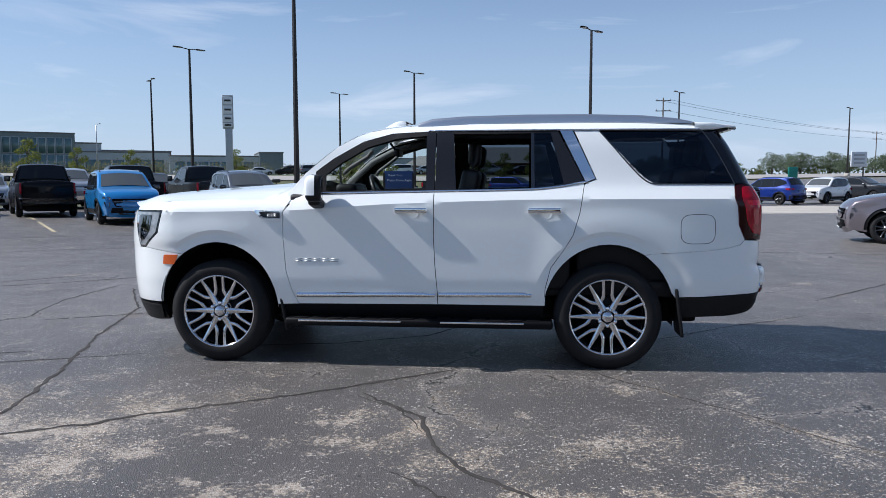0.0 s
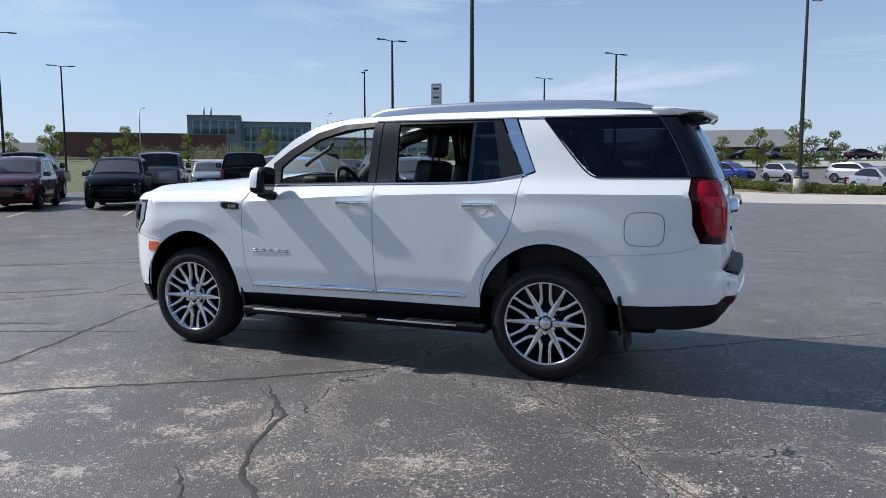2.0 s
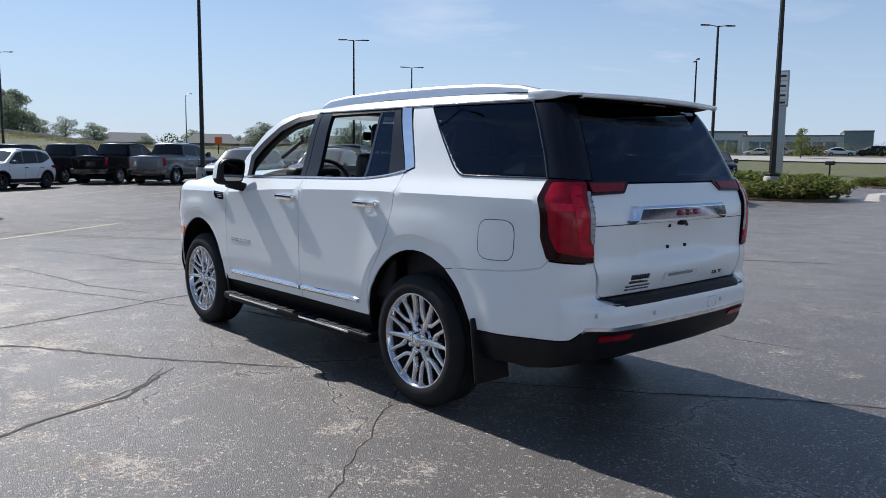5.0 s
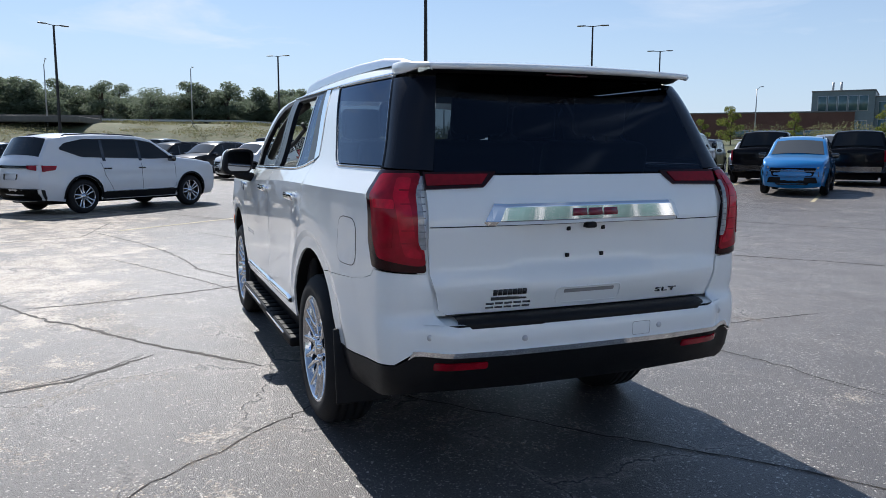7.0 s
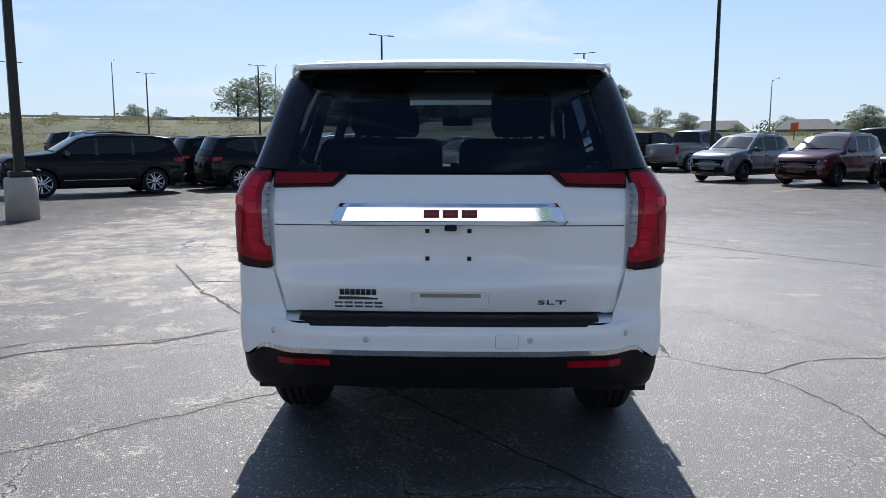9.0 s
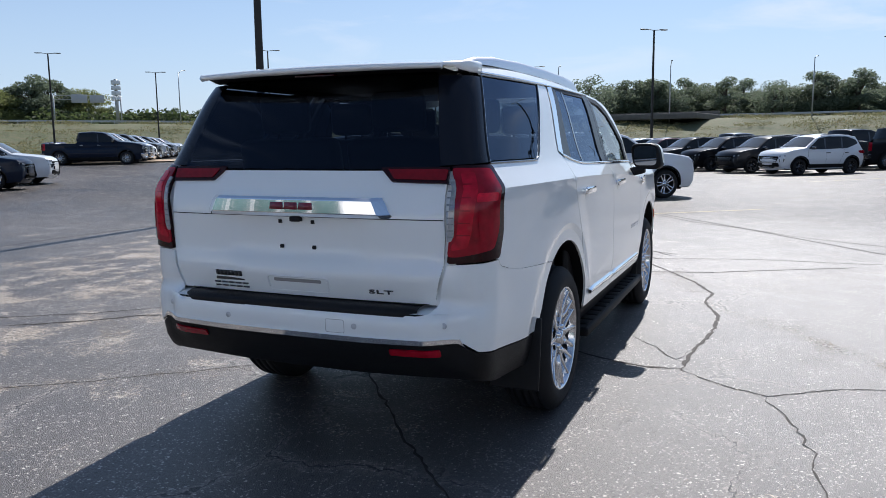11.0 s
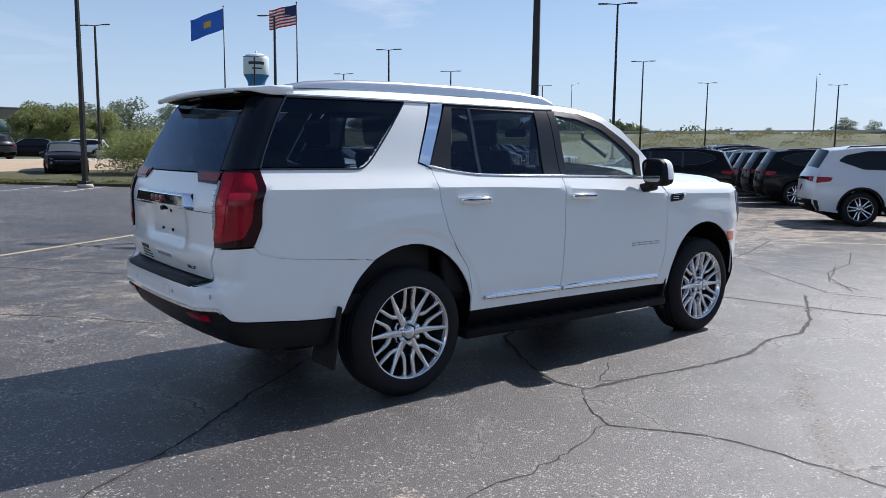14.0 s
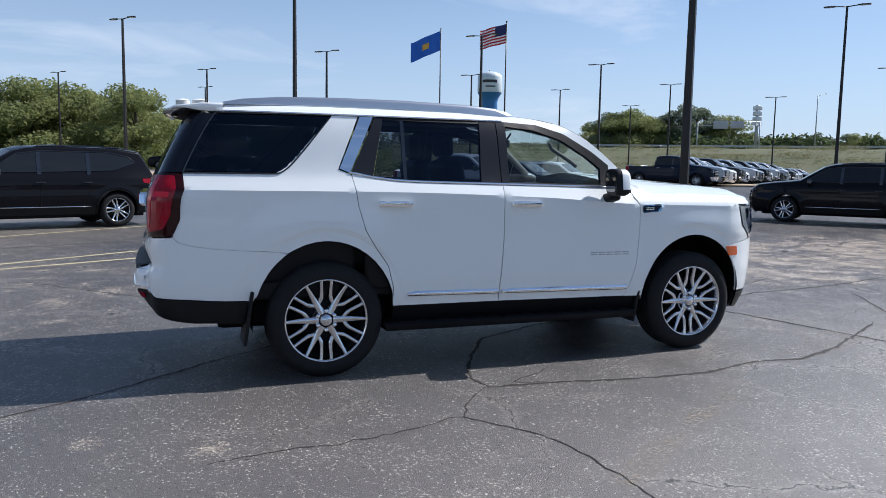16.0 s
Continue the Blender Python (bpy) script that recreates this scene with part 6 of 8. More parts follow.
def build_car(kind, far=False):
    """A parked car, its front at +x, with rounded edges all along its roof, bonnet and ends; far ones carry fewer small parts."""
    k = KINDS[kind]
    W, base, R, belt = k["w"], k["base"], k["R"], k["belt"]
    squeeze = k.get("squeeze", 0.07)
    tall = k.get("tall", 1.0)
    grow = lambda pts: [(x, z if z < 0.6 else 0.6 + (z - 0.6) * (1 + (tall - 1) * 1.6)) for x, z in pts]
    belt = grow([(0, belt)])[0][1]
    windows = grow(k["side"])
    top = grow([(x - math.copysign(squeeze, x) * ease((abs(x) - base) / 0.5), z) for x, z in k["top"]])
    roof = max(z for _, z in top)
    front, tail = max(x for x, _ in top), min(x for x, _ in top)
    wide = spline([(0.2, 0.90), (0.4, 0.965), (0.58, 0.995), (0.70, 1.0), (belt - 0.30, 0.985), (belt - 0.10, 0.985), (belt - 0.03, 0.968), (belt + 0.02, 0.935), (roof - 0.10, 0.775), (roof + 0.05, 0.70)])
    round_r = 0.075

    def half(x, z):
        t = 2 * (x - tail) / (front - tail) - 1
        w = W * wide(z) * (1 - 0.16 * max(0.0, abs(t) - 0.55) ** 2 / 0.2)
        for ax in (-base, base):
            r = math.hypot(x - ax, z - R)
            w += 0.020 * (1 - ease((r - R - 0.10) / 0.05)) if z < belt - 0.1 else 0
        return w

    def inner(prof):
        out = []
        for i, (x, z) in enumerate(prof):
            a, b = prof[max(0, i - 1)], prof[min(len(prof) - 1, i + 1)]
            n = Vector((b[1] - a[1], a[0] - b[0])).normalized()
            out.append(((x - n.x * round_r, z - n.y * round_r), n))
        return out

    def end_x(z, rear):
        side = sorted([(q[1], q[0]) for q in (top[-6:] if rear else top[:5]) if q[1] < belt + 0.12])
        return float(np.interp(z, [q[0] for q in side], [q[1] for q in side]))

    def bulge(n):
        return 0.045 + 0.085 * abs(n.x) ** 3

    def face(rear, out):
        """A point on the front or the tail, by y and z."""
        def fn(y, z):
            x = end_x(z, rear)
            v = min(1.0, abs(y) / (half(x, z) - round_r * 0.4))
            d = 0.12 * (1 - v ** 2.2) + out - round_r * 0.9 * max(0.0, (v - 0.9) / 0.1) ** 2
            return Vector((x + (-d if rear else d), y, z))
        return fn

    def on_end(name, outline, rear, mat, parent, label="", out=0.006, thick=0.03, r=0.02):
        made = None
        for s in (-1, 1) if outline[0][0] * outline[-1][0] > 0 or min(p[0] for p in outline) > 0.01 else (1,):
            bm = bmesh.new()
            patch(bm, rounded([(p[0] * s, p[1]) for p in outline], r), face(rear, out), 0.09, thick, 0.0, flip=(s < 0) != rear)
            bmesh.ops.recalc_face_normals(bm, faces=bm.faces)
            made = part(name, bm, mat, parent, label)
        return made

    car = thing(kind, "parked car", "car")
    ar = R + 0.055
    foot = []
    for ax in (base, -base):
        foot += [(ax + ar * math.cos(a), R + 0.01 + ar * math.sin(a)) for a in np.linspace(-0.25, math.pi + 0.25, 15)]
    foot = [(tail + 0.16, 0.33)] + foot[::-1] + [(front - 0.16, 0.30)]
    body = bmesh.new()
    ring = [p for p, _ in inner(top)]
    for s in (-1, 1):
        patch(body, ring + foot, lambda x, z, s=s: Vector((x, s * half(x, z), z)), 0.10, 0.0, 0.0, flip=s > 0)
    strips = [top]
    if kind == "pickup":
        strips = [top[:13] + [(-0.88, 0.9)], [(-0.9, 0.86), (-2.80, 0.86)], [(-2.78, 0.9), (-2.785, 1.31), (-2.85, 1.30), (-2.86, 0.8), (-2.81, 0.5), (-2.73, 0.45)]]
    for prof in strips:
        rows = []
        for (x, z), n in inner(dense(prof, 0.12)[:-max(1, int(math.dist(prof[-1], prof[0]) / 0.12))] or prof):
            w, bow = half(x, z), bulge(n) if kind != "pickup" or z > 1.0 or abs(x) > 2.6 else 0.01
            right = [(w - round_r * (1 - math.cos(radians(a))), round_r * math.sin(radians(a))) for a in (0, 25, 50, 72, 90)]
            line = [(y, o) for y, o in right] + [((w - round_r) * v, round_r + bow * (1 - v ** 2.2)) for v in (0.86, 0.66, 0.4, 0.14)]
            line = [(-y, o) for y, o in line] + [(y, o) for y, o in line[::-1]]
            rows.append([(x + n.x * o, y, z + n.y * o) for y, o in line])
        sheet(body, rows)
    bmesh.ops.remove_doubles(body, verts=body.verts, dist=0.002)
    bmesh.ops.recalc_face_normals(body, faces=body.faces)
    ob = part("body", body, PAINTS["black"], car)
    ob.material_slots[0].link = "OBJECT"
    ob.material_slots[0].material = PAINTS["black"]
    clad = {"compact_suv": 0.055, "large_suv": 0.04, "pickup": 0.035}.get(kind, 0.0)
    for s in (-1, 1):
        skin_at = lambda out, s=s: (lambda x, z: Vector((x, s * (half(x, z) + out), z)))
        # dark sill between the wheels, and a dark edge round each opening
        bm = bmesh.new()
        patch(bm, [(base - ar - 0.02, 0.46), (-base + ar + 0.02, 0.46), (-base + ar + 0.06, 0.30), (base - ar - 0.06, 0.30)], skin_at(0.008), 0.14, 0.012, 0.0, flip=s > 0)
        if clad:
            for ax in (-base, base):
                a0, a1 = np.linspace(-0.1, math.pi + 0.1, 18), np.linspace(math.pi + 0.1, -0.1, 18)
                patch(bm, [(ax + (ar + clad) * math.cos(a), R + 0.01 + (ar + clad) * math.sin(a)) for a in a0] + [(ax + (ar - 0.004) * math.cos(a), R + 0.01 + (ar - 0.004) * math.sin(a)) for a in a1], skin_at(0.012), 0.14, 0.014, 0.0, flip=s < 0)
        bmesh.ops.recalc_face_normals(bm, faces=bm.faces)
        part("sill", bm, BLACK_PLASTIC, car, "black sill and arch edge")
        bm = bmesh.new()
        patch(bm, rounded(windows, 0.05), skin_at(0.006), 0.14, 0.008, 0.0, flip=s > 0)
        win = part("side_window", bm, DARK_GLASS, car, "dark side windows")
        edge_line = rounded(windows, 0.05)
        if not far:
            bm = bmesh.new()
            tube(bm, [(x, s * (half(x, z) + 0.008), z) for x, z in dense(edge_line, 0.15) + [edge_line[0]]], 0.009, 5, False)
            part("window_trim", bm, TRIM_BRIGHT if kind == "sedan" else BLACK_GLOSS, win)
            a, c, b = windows[0][0] + 0.06, k["cuts"][0], k["cuts"][1] if k["cuts"][1] > -4 else -0.80
            for line in ([(a, belt - 0.02), (a, 0.55), (a - 0.08, 0.47)], [(c, belt + 0.02), (c, 0.47)], [(b - 0.1, belt + 0.02), (b - 0.02, 0.85), (b + 0.2, 0.47)]):
                bm = bmesh.new()
                tube(bm, [(x, s * (half(x, z) + 0.001), z) for x, z in dense(line, 0.12)[:-max(1, int(math.dist(line[0], line[-1]) / 0.12))] or line], 0.004, 4, False)
                part("door_seam", bm, DEEP_BLACK, car, "dark door seam")
            for hx in (windows[0][0] - 0.95, windows[0][0] - 1.9):
                bm = bmesh.new()
                hz = belt - 0.12
                block(bm, hx - 0.1, s * half(hx, hz) - 0.02, hz - 0.015, hx + 0.1, s * half(hx, hz) + 0.025, hz + 0.015, 0.01)
                part("handle", bm, SATIN if kind == "pickup" else BLACK_GLOSS, car)
            for cx in k["cuts"]:
                if cx > -4:
                    bm = bmesh.new()
                    patch(bm, [(cx - 0.04, belt + 0.05), (cx + 0.04, belt + 0.05), (cx + 0.03, roof - 0.13), (cx - 0.05, roof - 0.13)], skin_at(0.012), 0.1, 0.006, 0.0, flip=s > 0)
                    part("window_pillar", bm, BLACK_GLOSS, win)
        if kind in ("large_suv", "compact_suv", "minivan"):
            bm = bmesh.new()
            x0, x1, zr = 0.15, tail + 0.65, roof - 0.035
            tube(bm, [(x0, s * (half(x0, zr) - 0.07), zr - 0.03)] + [(x0 + (x1 - x0) * q, s * (half(x0 + (x1 - x0) * q, zr) - 0.07), zr + 0.055 - 0.04 * (2 * q - 1) ** 2) for q in (0.06, 0.3, 0.6, 0.94)] + [(x1, s * (half(x1, zr) - 0.07), zr - 0.05)], 0.016, 6)
            part("roof_rail", bm, BLACK_GLOSS, car, "black roof rail")
        if kind == "large_suv" and not far:
            bm = bmesh.new()
            tube(bm, [(x, s * (half(x, 0.47) + 0.010), 0.475) for x in np.linspace(base - ar - 0.12, -base + ar + 0.12, 8)], 0.012, 5)
            part("moulding", bm, TRIM_BRIGHT, car, "bright lower moulding")
        bm = bmesh.new()
        mx = windows[0][0] - 0.12
        block(bm, mx - 0.07, s * (half(mx, belt) + 0.13) - 0.11, belt + 0.02, mx + 0.06, s * (half(mx, belt) + 0.13) + 0.11, belt + (0.26 if kind == "pickup" else 0.17), 0.05, None, 3)
        part("door_mirror", bm, BLACK_GLOSS, car, "black door mirror")
        # the lamps' ends on the flanks
        if kind == "pickup":
            bm = bmesh.new()
            patch(bm, rounded([(tail + 0.085, 1.27), (tail + 0.22, 1.27), (tail + 0.19, 0.88), (tail + 0.085, 0.88)], 0.02), skin_at(0.012), 0.1, 0.03, 0.0, flip=s > 0)
        else:
            bm = bmesh.new()
            zt = belt - 0.03
            patch(bm, rounded([(tail + 0.085, zt), (tail + 0.40, zt - 0.01), (tail + 0.36, zt - 0.10), (tail + 0.085, zt - 0.14)], 0.02), skin_at(0.008), 0.1, 0.03, 0.0, flip=s > 0)
        bmesh.ops.recalc_face_normals(bm, faces=bm.faces)
        part("tail_lamp_side", bm, RED_LENS, car, "red tail lamp end")
        for ax in (-base, base):
            bm = bmesh.new()
            rows = [[(ax + (ar - 0.004) * math.cos(a), s * 0.45, R + 0.01 + (ar - 0.004) * math.sin(a)), (ax + (ar - 0.004) * math.cos(a), s * (W * 0.98), R + 0.01 + (ar - 0.004) * math.sin(a))] for a in np.linspace(-0.25, math.pi + 0.25, 14)]
            sheet(bm, rows)
            part("wheel_arch", bm, DEEP_BLACK, car)
            wheel(car, ax, s * (W - 0.115), R, R, 0.23, k["rim"], s, k["style"], DARK_ALLOY if kind == "compact_suv" else None)

    # windscreen and rear window on the body's slope
    def screen(i, j, name, mat, inset):
        a, b = Vector((top[i][0], 0, top[i][1])), Vector((top[j][0], 0, top[j][1]))
        n = (b - a).cross(Vector((0, 1, 0))).normalized()
        n = n if n.z > 0 or abs(n.x) > 0.5 and n.z >= -0.2 else -n
        rows = []
        for t in np.linspace(0.04, 0.96, 6):
            p = a.lerp(b, t)
            w = half(p.x, p.z) - inset
            rows.append([p + Vector((0, v * w, 0)) + n * (0.008 + bulge(Vector((n.x, n.z))) * (1 - abs(v * w / (half(p.x, p.z) - round_r)) ** 2.2)) for v in np.linspace(-1, 1, 11)])
        bm = bmesh.new()
        sheet(bm, rows)
        part(name, bm, mat, car)
    screen(*k["glass"], "windscreen", SCREEN_GLASS, 0.10)
    screen(*k["back"], "rear_window", DARK_GLASS, 0.10)
    hood = top[4][1]
    if kind == "pickup":
        gr = on_end("grille", [(-0.66, 1.10), (0.66, 1.10), (0.62, 0.72), (-0.62, 0.72)], False, BLACK_PLASTIC, car, "dark grille", 0.004)
        for z in (1.01, 0.92, 0.83):
            on_end("grille_bar", [(-0.62, z + 0.016), (0.62, z + 0.016), (0.62, z - 0.016), (-0.62, z - 0.016)], False, SATIN, gr, "", 0.014, 0.02, 0.004)
        on_end("headlamp", [(0.68, 1.12), (0.90, 1.10), (0.90, 0.93), (0.68, 0.90)], False, HEAD_LENS, car, "clear headlamp", 0.006)
        on_end("bumper", [(-0.92, 0.66), (0.92, 0.66), (0.90, 0.47), (-0.90, 0.47)], False, CHROME, car, "chrome bumper", 0.03, 0.08)
        on_end("air_dam", [(-0.85, 0.46), (0.85, 0.46), (0.8, 0.39), (-0.8, 0.39)], False, BLACK_PLASTIC, car, "black air dam", 0.0)
        on_end("tail_lamp", [(0.80, 1.27), (0.925, 1.27), (0.925, 0.88), (0.80, 0.88)], True, RED_LENS, car, "tall red tail lamp", 0.010)
        on_end("tailgate_seam", [(-0.79, 0.80), (0.79, 0.80), (0.79, 0.785), (-0.79, 0.785)], True, DEEP_BLACK, car, "", 0.003, 0.0, 0.002)
        on_end("tailgate_handle", [(-0.12, 1.20), (0.12, 1.20), (0.12, 1.13), (-0.12, 1.13)], True, BLACK_PLASTIC, car, "black tailgate handle", 0.012)
        on_end("rear_bumper", [(-0.95, 0.72), (0.95, 0.72), (0.92, 0.52), (-0.92, 0.52)], True, TRUCK_BUMPER, car, "metal rear bumper", 0.05, 0.12)
    else:
        low = 0.40 if kind != "large_suv" else 0.44
        gw = 0.62 if kind != "large_suv" else 0.58
        gr = on_end("grille", [(-gw, hood - 0.17), (gw, hood - 0.17), (gw * 0.86, low + 0.16), (-gw * 0.86, low + 0.16)], False, DEEP_BLACK, car, "black grille", 0.005, 0.03, 0.05)
        on_end("grille_bar", [(-gw, hood - 0.245), (gw, hood - 0.245), (gw, hood - 0.27), (-gw, hood - 0.27)], False, SATIN if kind != "compact_suv" else TRUCK_BUMPER, gr, "", 0.014, 0.02, 0.005)
        on_end("headlamp", [(gw + 0.02, hood - 0.135), (0.86, hood - 0.11), (0.87, hood - 0.16), (gw + 0.02, hood - 0.20)], False, HEAD_LENS, car, "slim clear headlamp", 0.008)
        on_end("lamp_pod", [(gw + 0.04, hood - 0.28), (0.84, hood - 0.26), (0.80, hood - 0.42), (gw + 0.06, hood - 0.42)], False, LAMP_DARK, car, "dark lower lamp pod", 0.006)
        on_end("lower_grille", [(-0.62, low + 0.13), (0.62, low + 0.13), (0.66, low - 0.02), (-0.66, low - 0.02)], False, BLACK_PLASTIC, car, "black lower grille", 0.006)
        on_end("skid_plate", [(-0.45, low - 0.015), (0.45, low - 0.015), (0.40, low - 0.075), (-0.40, low - 0.075)], False, LAMP_DARK, car, "dark skid plate", 0.012)
        zt = belt - 0.03
        on_end("tail_lamp", [(0.50, zt - 0.005), (0.875, zt), (0.88, zt - 0.135), (0.53, zt - 0.085)], True, RED_LENS, car, "red tail lamp", 0.010)
        if kind == "large_suv":
            on_end("lamp_band", [(-0.50, zt - 0.01), (0.50, zt - 0.01), (0.50, zt - 0.07), (-0.50, zt - 0.07)], True, BLACK_GLOSS, car, "dark band between the tail lamps", 0.006)
        on_end("plate_recess", [(-0.24, 0.90), (0.24, 0.90), (0.22, 0.77), (-0.22, 0.77)], True, BLACK_PLASTIC, car, "", 0.003)
        on_end("rear_apron", [(-0.86, 0.58), (0.86, 0.58), (0.84, 0.34), (-0.84, 0.34)], True, BLACK_PLASTIC, car, "black rear apron", 0.008, 0.05, 0.05)
    bm = bmesh.new()
    block(bm, tail + 0.3, -0.7 * W, 0.22, front - 0.3, 0.7 * W, 0.45, 0.03)
    part("underbody", bm, DEEP_BLACK, car)
    return car


PROTO = {}
HEAD = {"in": 128.4, "out": -51.6}


def park(kind, colour, x, y, heading, note="", group="parked cars"):
    """A car centred between its axles at (x, y), its front towards heading."""
    m = Matrix.Translation((x, y, rise(x, y))) @ pose(0, 0, 0, 0, 0, heading)
    far = math.hypot(x, y) > 52
    if (kind, far) not in PROTO:
        car = PROTO[kind, far] = build_car(kind, far)
        car.matrix_basis = m
    else:
        car = copy_thing(PROTO[kind, far], m)
    for ch in car.children:
        if ch.name.startswith("body"):
            ch.material_slots[0].material = PAINTS[colour]
            ch["label"] = colour + " painted body"
    tagged(car, (colour + " " + KINDS[kind]["noun"] + " parked " + (note or "in a row on the asphalt lot")), KINDS[kind]["noun"].split()[-1], group)
    return car


def slot(kind, colour, u, v_axle, way, which="front", note=""):
    """Parks a car in a row: v_axle is where its front or rear axle stands across the row."""
    b = KINDS[kind]["base"]
    fwd = 1 if way == "in" else -1
    v = v_axle + (-fwd * b if which == "front" else fwd * b)
    p = at_uv(u, v)
    return park(kind, colour, p.x, p.y, HEAD[way], note)


# the row that faces the drive
for u, kind, colour in ((1.05, "compact_suv", "bright blue"), (5.3, "compact_suv", "grey"), (-5.1, "compact_suv", "black"), (-8.3, "compact_suv", "maroon"), (-11.6, "compact_suv", "grey"), (-22.5, "compact_suv", "white"),
                        (-25.6, "compact_suv", "dark grey"), (-28.7, "compact_suv", "black"), (-31.8, "compact_suv", "dark grey"), (-34.9, "compact_suv", "maroon"), (-38.0, "compact_suv", "silver"), (-41.1, "compact_suv", "black"), (-44.2, "compact_suv", "white"), (-47.3, "compact_suv", "dark grey")):
    slot(kind, colour, u, 20.2 if u > 0 else 21.1, "out")
# trucks behind it, tails towards the drive
for u, kind, colour in ((-0.75, "pickup", "black"), (2.5, "pickup", "black"), (5.6, "pickup", "dark grey"), (-4.3, "pickup", "grey"), (-9.6, "pickup", "dark grey"), (-18.6, "pickup", "grey"), (-21.6, "pickup", "black"), (-24.6, "pickup", "dark grey"), (-27.8, "pickup", "dark grey"), (-31.0, "large_suv", "white"), (-34.2, "large_suv", "black"), (-37.4, "pickup", "grey")):
    slot(kind, colour, u, 26.6 if u > -2 else 27.6, "in", "rear")
# a third row
for u, kind, colour in ((5.2, "large_suv", "dark grey"), (1.2, "pickup", "silver"), (-2.4, "compact_suv", "silver"), (-5.0, "large_suv", "black"), (-7.3, "compact_suv", "maroon"), (-12.4, "large_suv", "silver"), (-15.6, "large_suv", "dark grey"), (8.4, "pickup", "dark grey")):
    slot(kind, colour, u, 35.5, "out")
# the row with its tails towards the car, to the west
for u, kind, colour in ((-13.3, "large_suv", "white"), (-20.3, "large_suv", "black"), (-23.4, "large_suv", "black"), (-26.5, "large_suv", "dark grey"), (-29.6, "large_suv", "black"), (-32.7, "large_suv", "grey"), (-35.8, "large_suv", "dark grey"), (-38.9, "large_suv", "black"), (-42.0, "large_suv", "silver"), (-45.1, "compact_suv", "black"), (-48.2, "large_suv", "dark grey")):
    slot(kind, colour, u, 6.0 if kind == "large_suv" else 6.4, "in", "rear")
slot("large_suv", "black", -20.0, 3.16, "out", "rear", "at the corner of the aisle")
# the row to the south-west, fronts towards the aisle
for u, kind, colour in ((-21.0, "pickup", "white"), (-25.5, "large_suv", "navy"), (-29.7, "large_suv", "white")):
    slot(kind, colour, u, -10.3, "in")
cols = ["silver", "white", "dark grey", "white", "silver", "grey", "black", "white", "silver", "dark grey"]
slot("pickup", "navy", -45.6, -8.4, "in")
for i in range(22):
    slot(("pickup", "large_suv", "pickup", "compact_suv")[i % 4], cols[i % 10], -49.0 - 3.1 * i, -8.4, "in")
# single cars
park("large_suv", "black", 5.3, -12.85, 22, "beside worn bay lines")
park("compact_suv", "mauve", 10.73, 12.06, 163, "on open asphalt")
park("sedan", "silver", 9.2, 41.6, -62, "behind a low planting strip")
park("large_suv", "black", 12.8, 41.9, -48, "behind a low planting strip")
park("compact_suv", "blue", 16.7, 44.2, 128, "behind a low planting strip")
park("compact_suv", "white", 20.9, 46.4, 222, "behind a low planting strip")
park("large_suv", "dark grey", 25.0, 51.0, -50, "behind a low planting strip")
park("pickup", "teal", 30.5, 55.0, -20, "behind a low planting strip")
park("sedan", "dark grey", 27.0, 44.5, 120, "behind a low planting strip")
park("minivan", "blue", 0.0, 69.0, -32, "beyond the concrete apron")
park("compact_suv", "silver", 4.9, 69.5, -50, "beyond the concrete apron")
park("large_suv", "silver", 10.6, 68.0, -40, "beyond the concrete apron")
park("pickup", "black", -5.6, 61.8, -38, "beyond the concrete apron")
park("large_suv", "black", -4.4, -38.5, 80, "on the sandy drive behind the lawn")
park("large_suv", "dark grey", -3.0, -58.0, -65, "on the drive above the lawn")
for i, (kind, colour) in enumerate((("large_suv", "black"), ("compact_suv", "silver"), ("compact_suv", "black"), ("large_suv", "white"))):
    park(kind, colour, 1.0 - 4.2 * i, -66.0 - 1.2 * i, -12, "on the drive above the lawn")
park("large_suv", "maroon", -53.6, -68.4, 70, "on the road beyond the lot")
# far lot across the road
for i in range(16):
    park(("sedan", "compact_suv", "minivan")[i % 3], ("white", "silver", "black", "white", "dark grey", "grey", "white", "maroon")[i % 8], -62 + 5.2 * i, 131 - 1.0 * i, 25 if i % 2 else 205, "in the far lot across the road", "cars in the far lot")

# ---------------------------------------------------------------- lamp posts, signs, flags
POST = material("dark_bronze_post", (0.018, 0.015, 0.013), 0.45, metal=0.3, spread=0.2, scale=6)
GALV = material("galvanised_steel", (0.42, 0.43, 0.44), 0.5, metal=0.5, spread=0.12, scale=5)
BLUE_SIGN = material("blue_sign_face", (0.018, 0.05, 0.17), 0.4, spread=0.06, scale=4)
WHITE_SIGN = material("white_sign_face", (0.72, 0.73, 0.74), 0.4, spread=0.05, scale=3)
LAMP_GLASS = material("lamp_lens", (0.5, 0.5, 0.48), 0.3)
FLAG_BLUE = material("blue_flag_cloth", (0.02, 0.12, 0.5), 0.8, spread=0.1, scale=3)
FLAG_NAVY = material("navy_flag_cloth", (0.02, 0.03, 0.12), 0.8)
FLAG_RED = material("red_flag_cloth", (0.45, 0.02, 0.03), 0.8)
FLAG_WHITE = material("white_flag_cloth", (0.75, 0.75, 0.75), 0.8)
GOLD = material("gold_print", (0.5, 0.32, 0.05), 0.7)


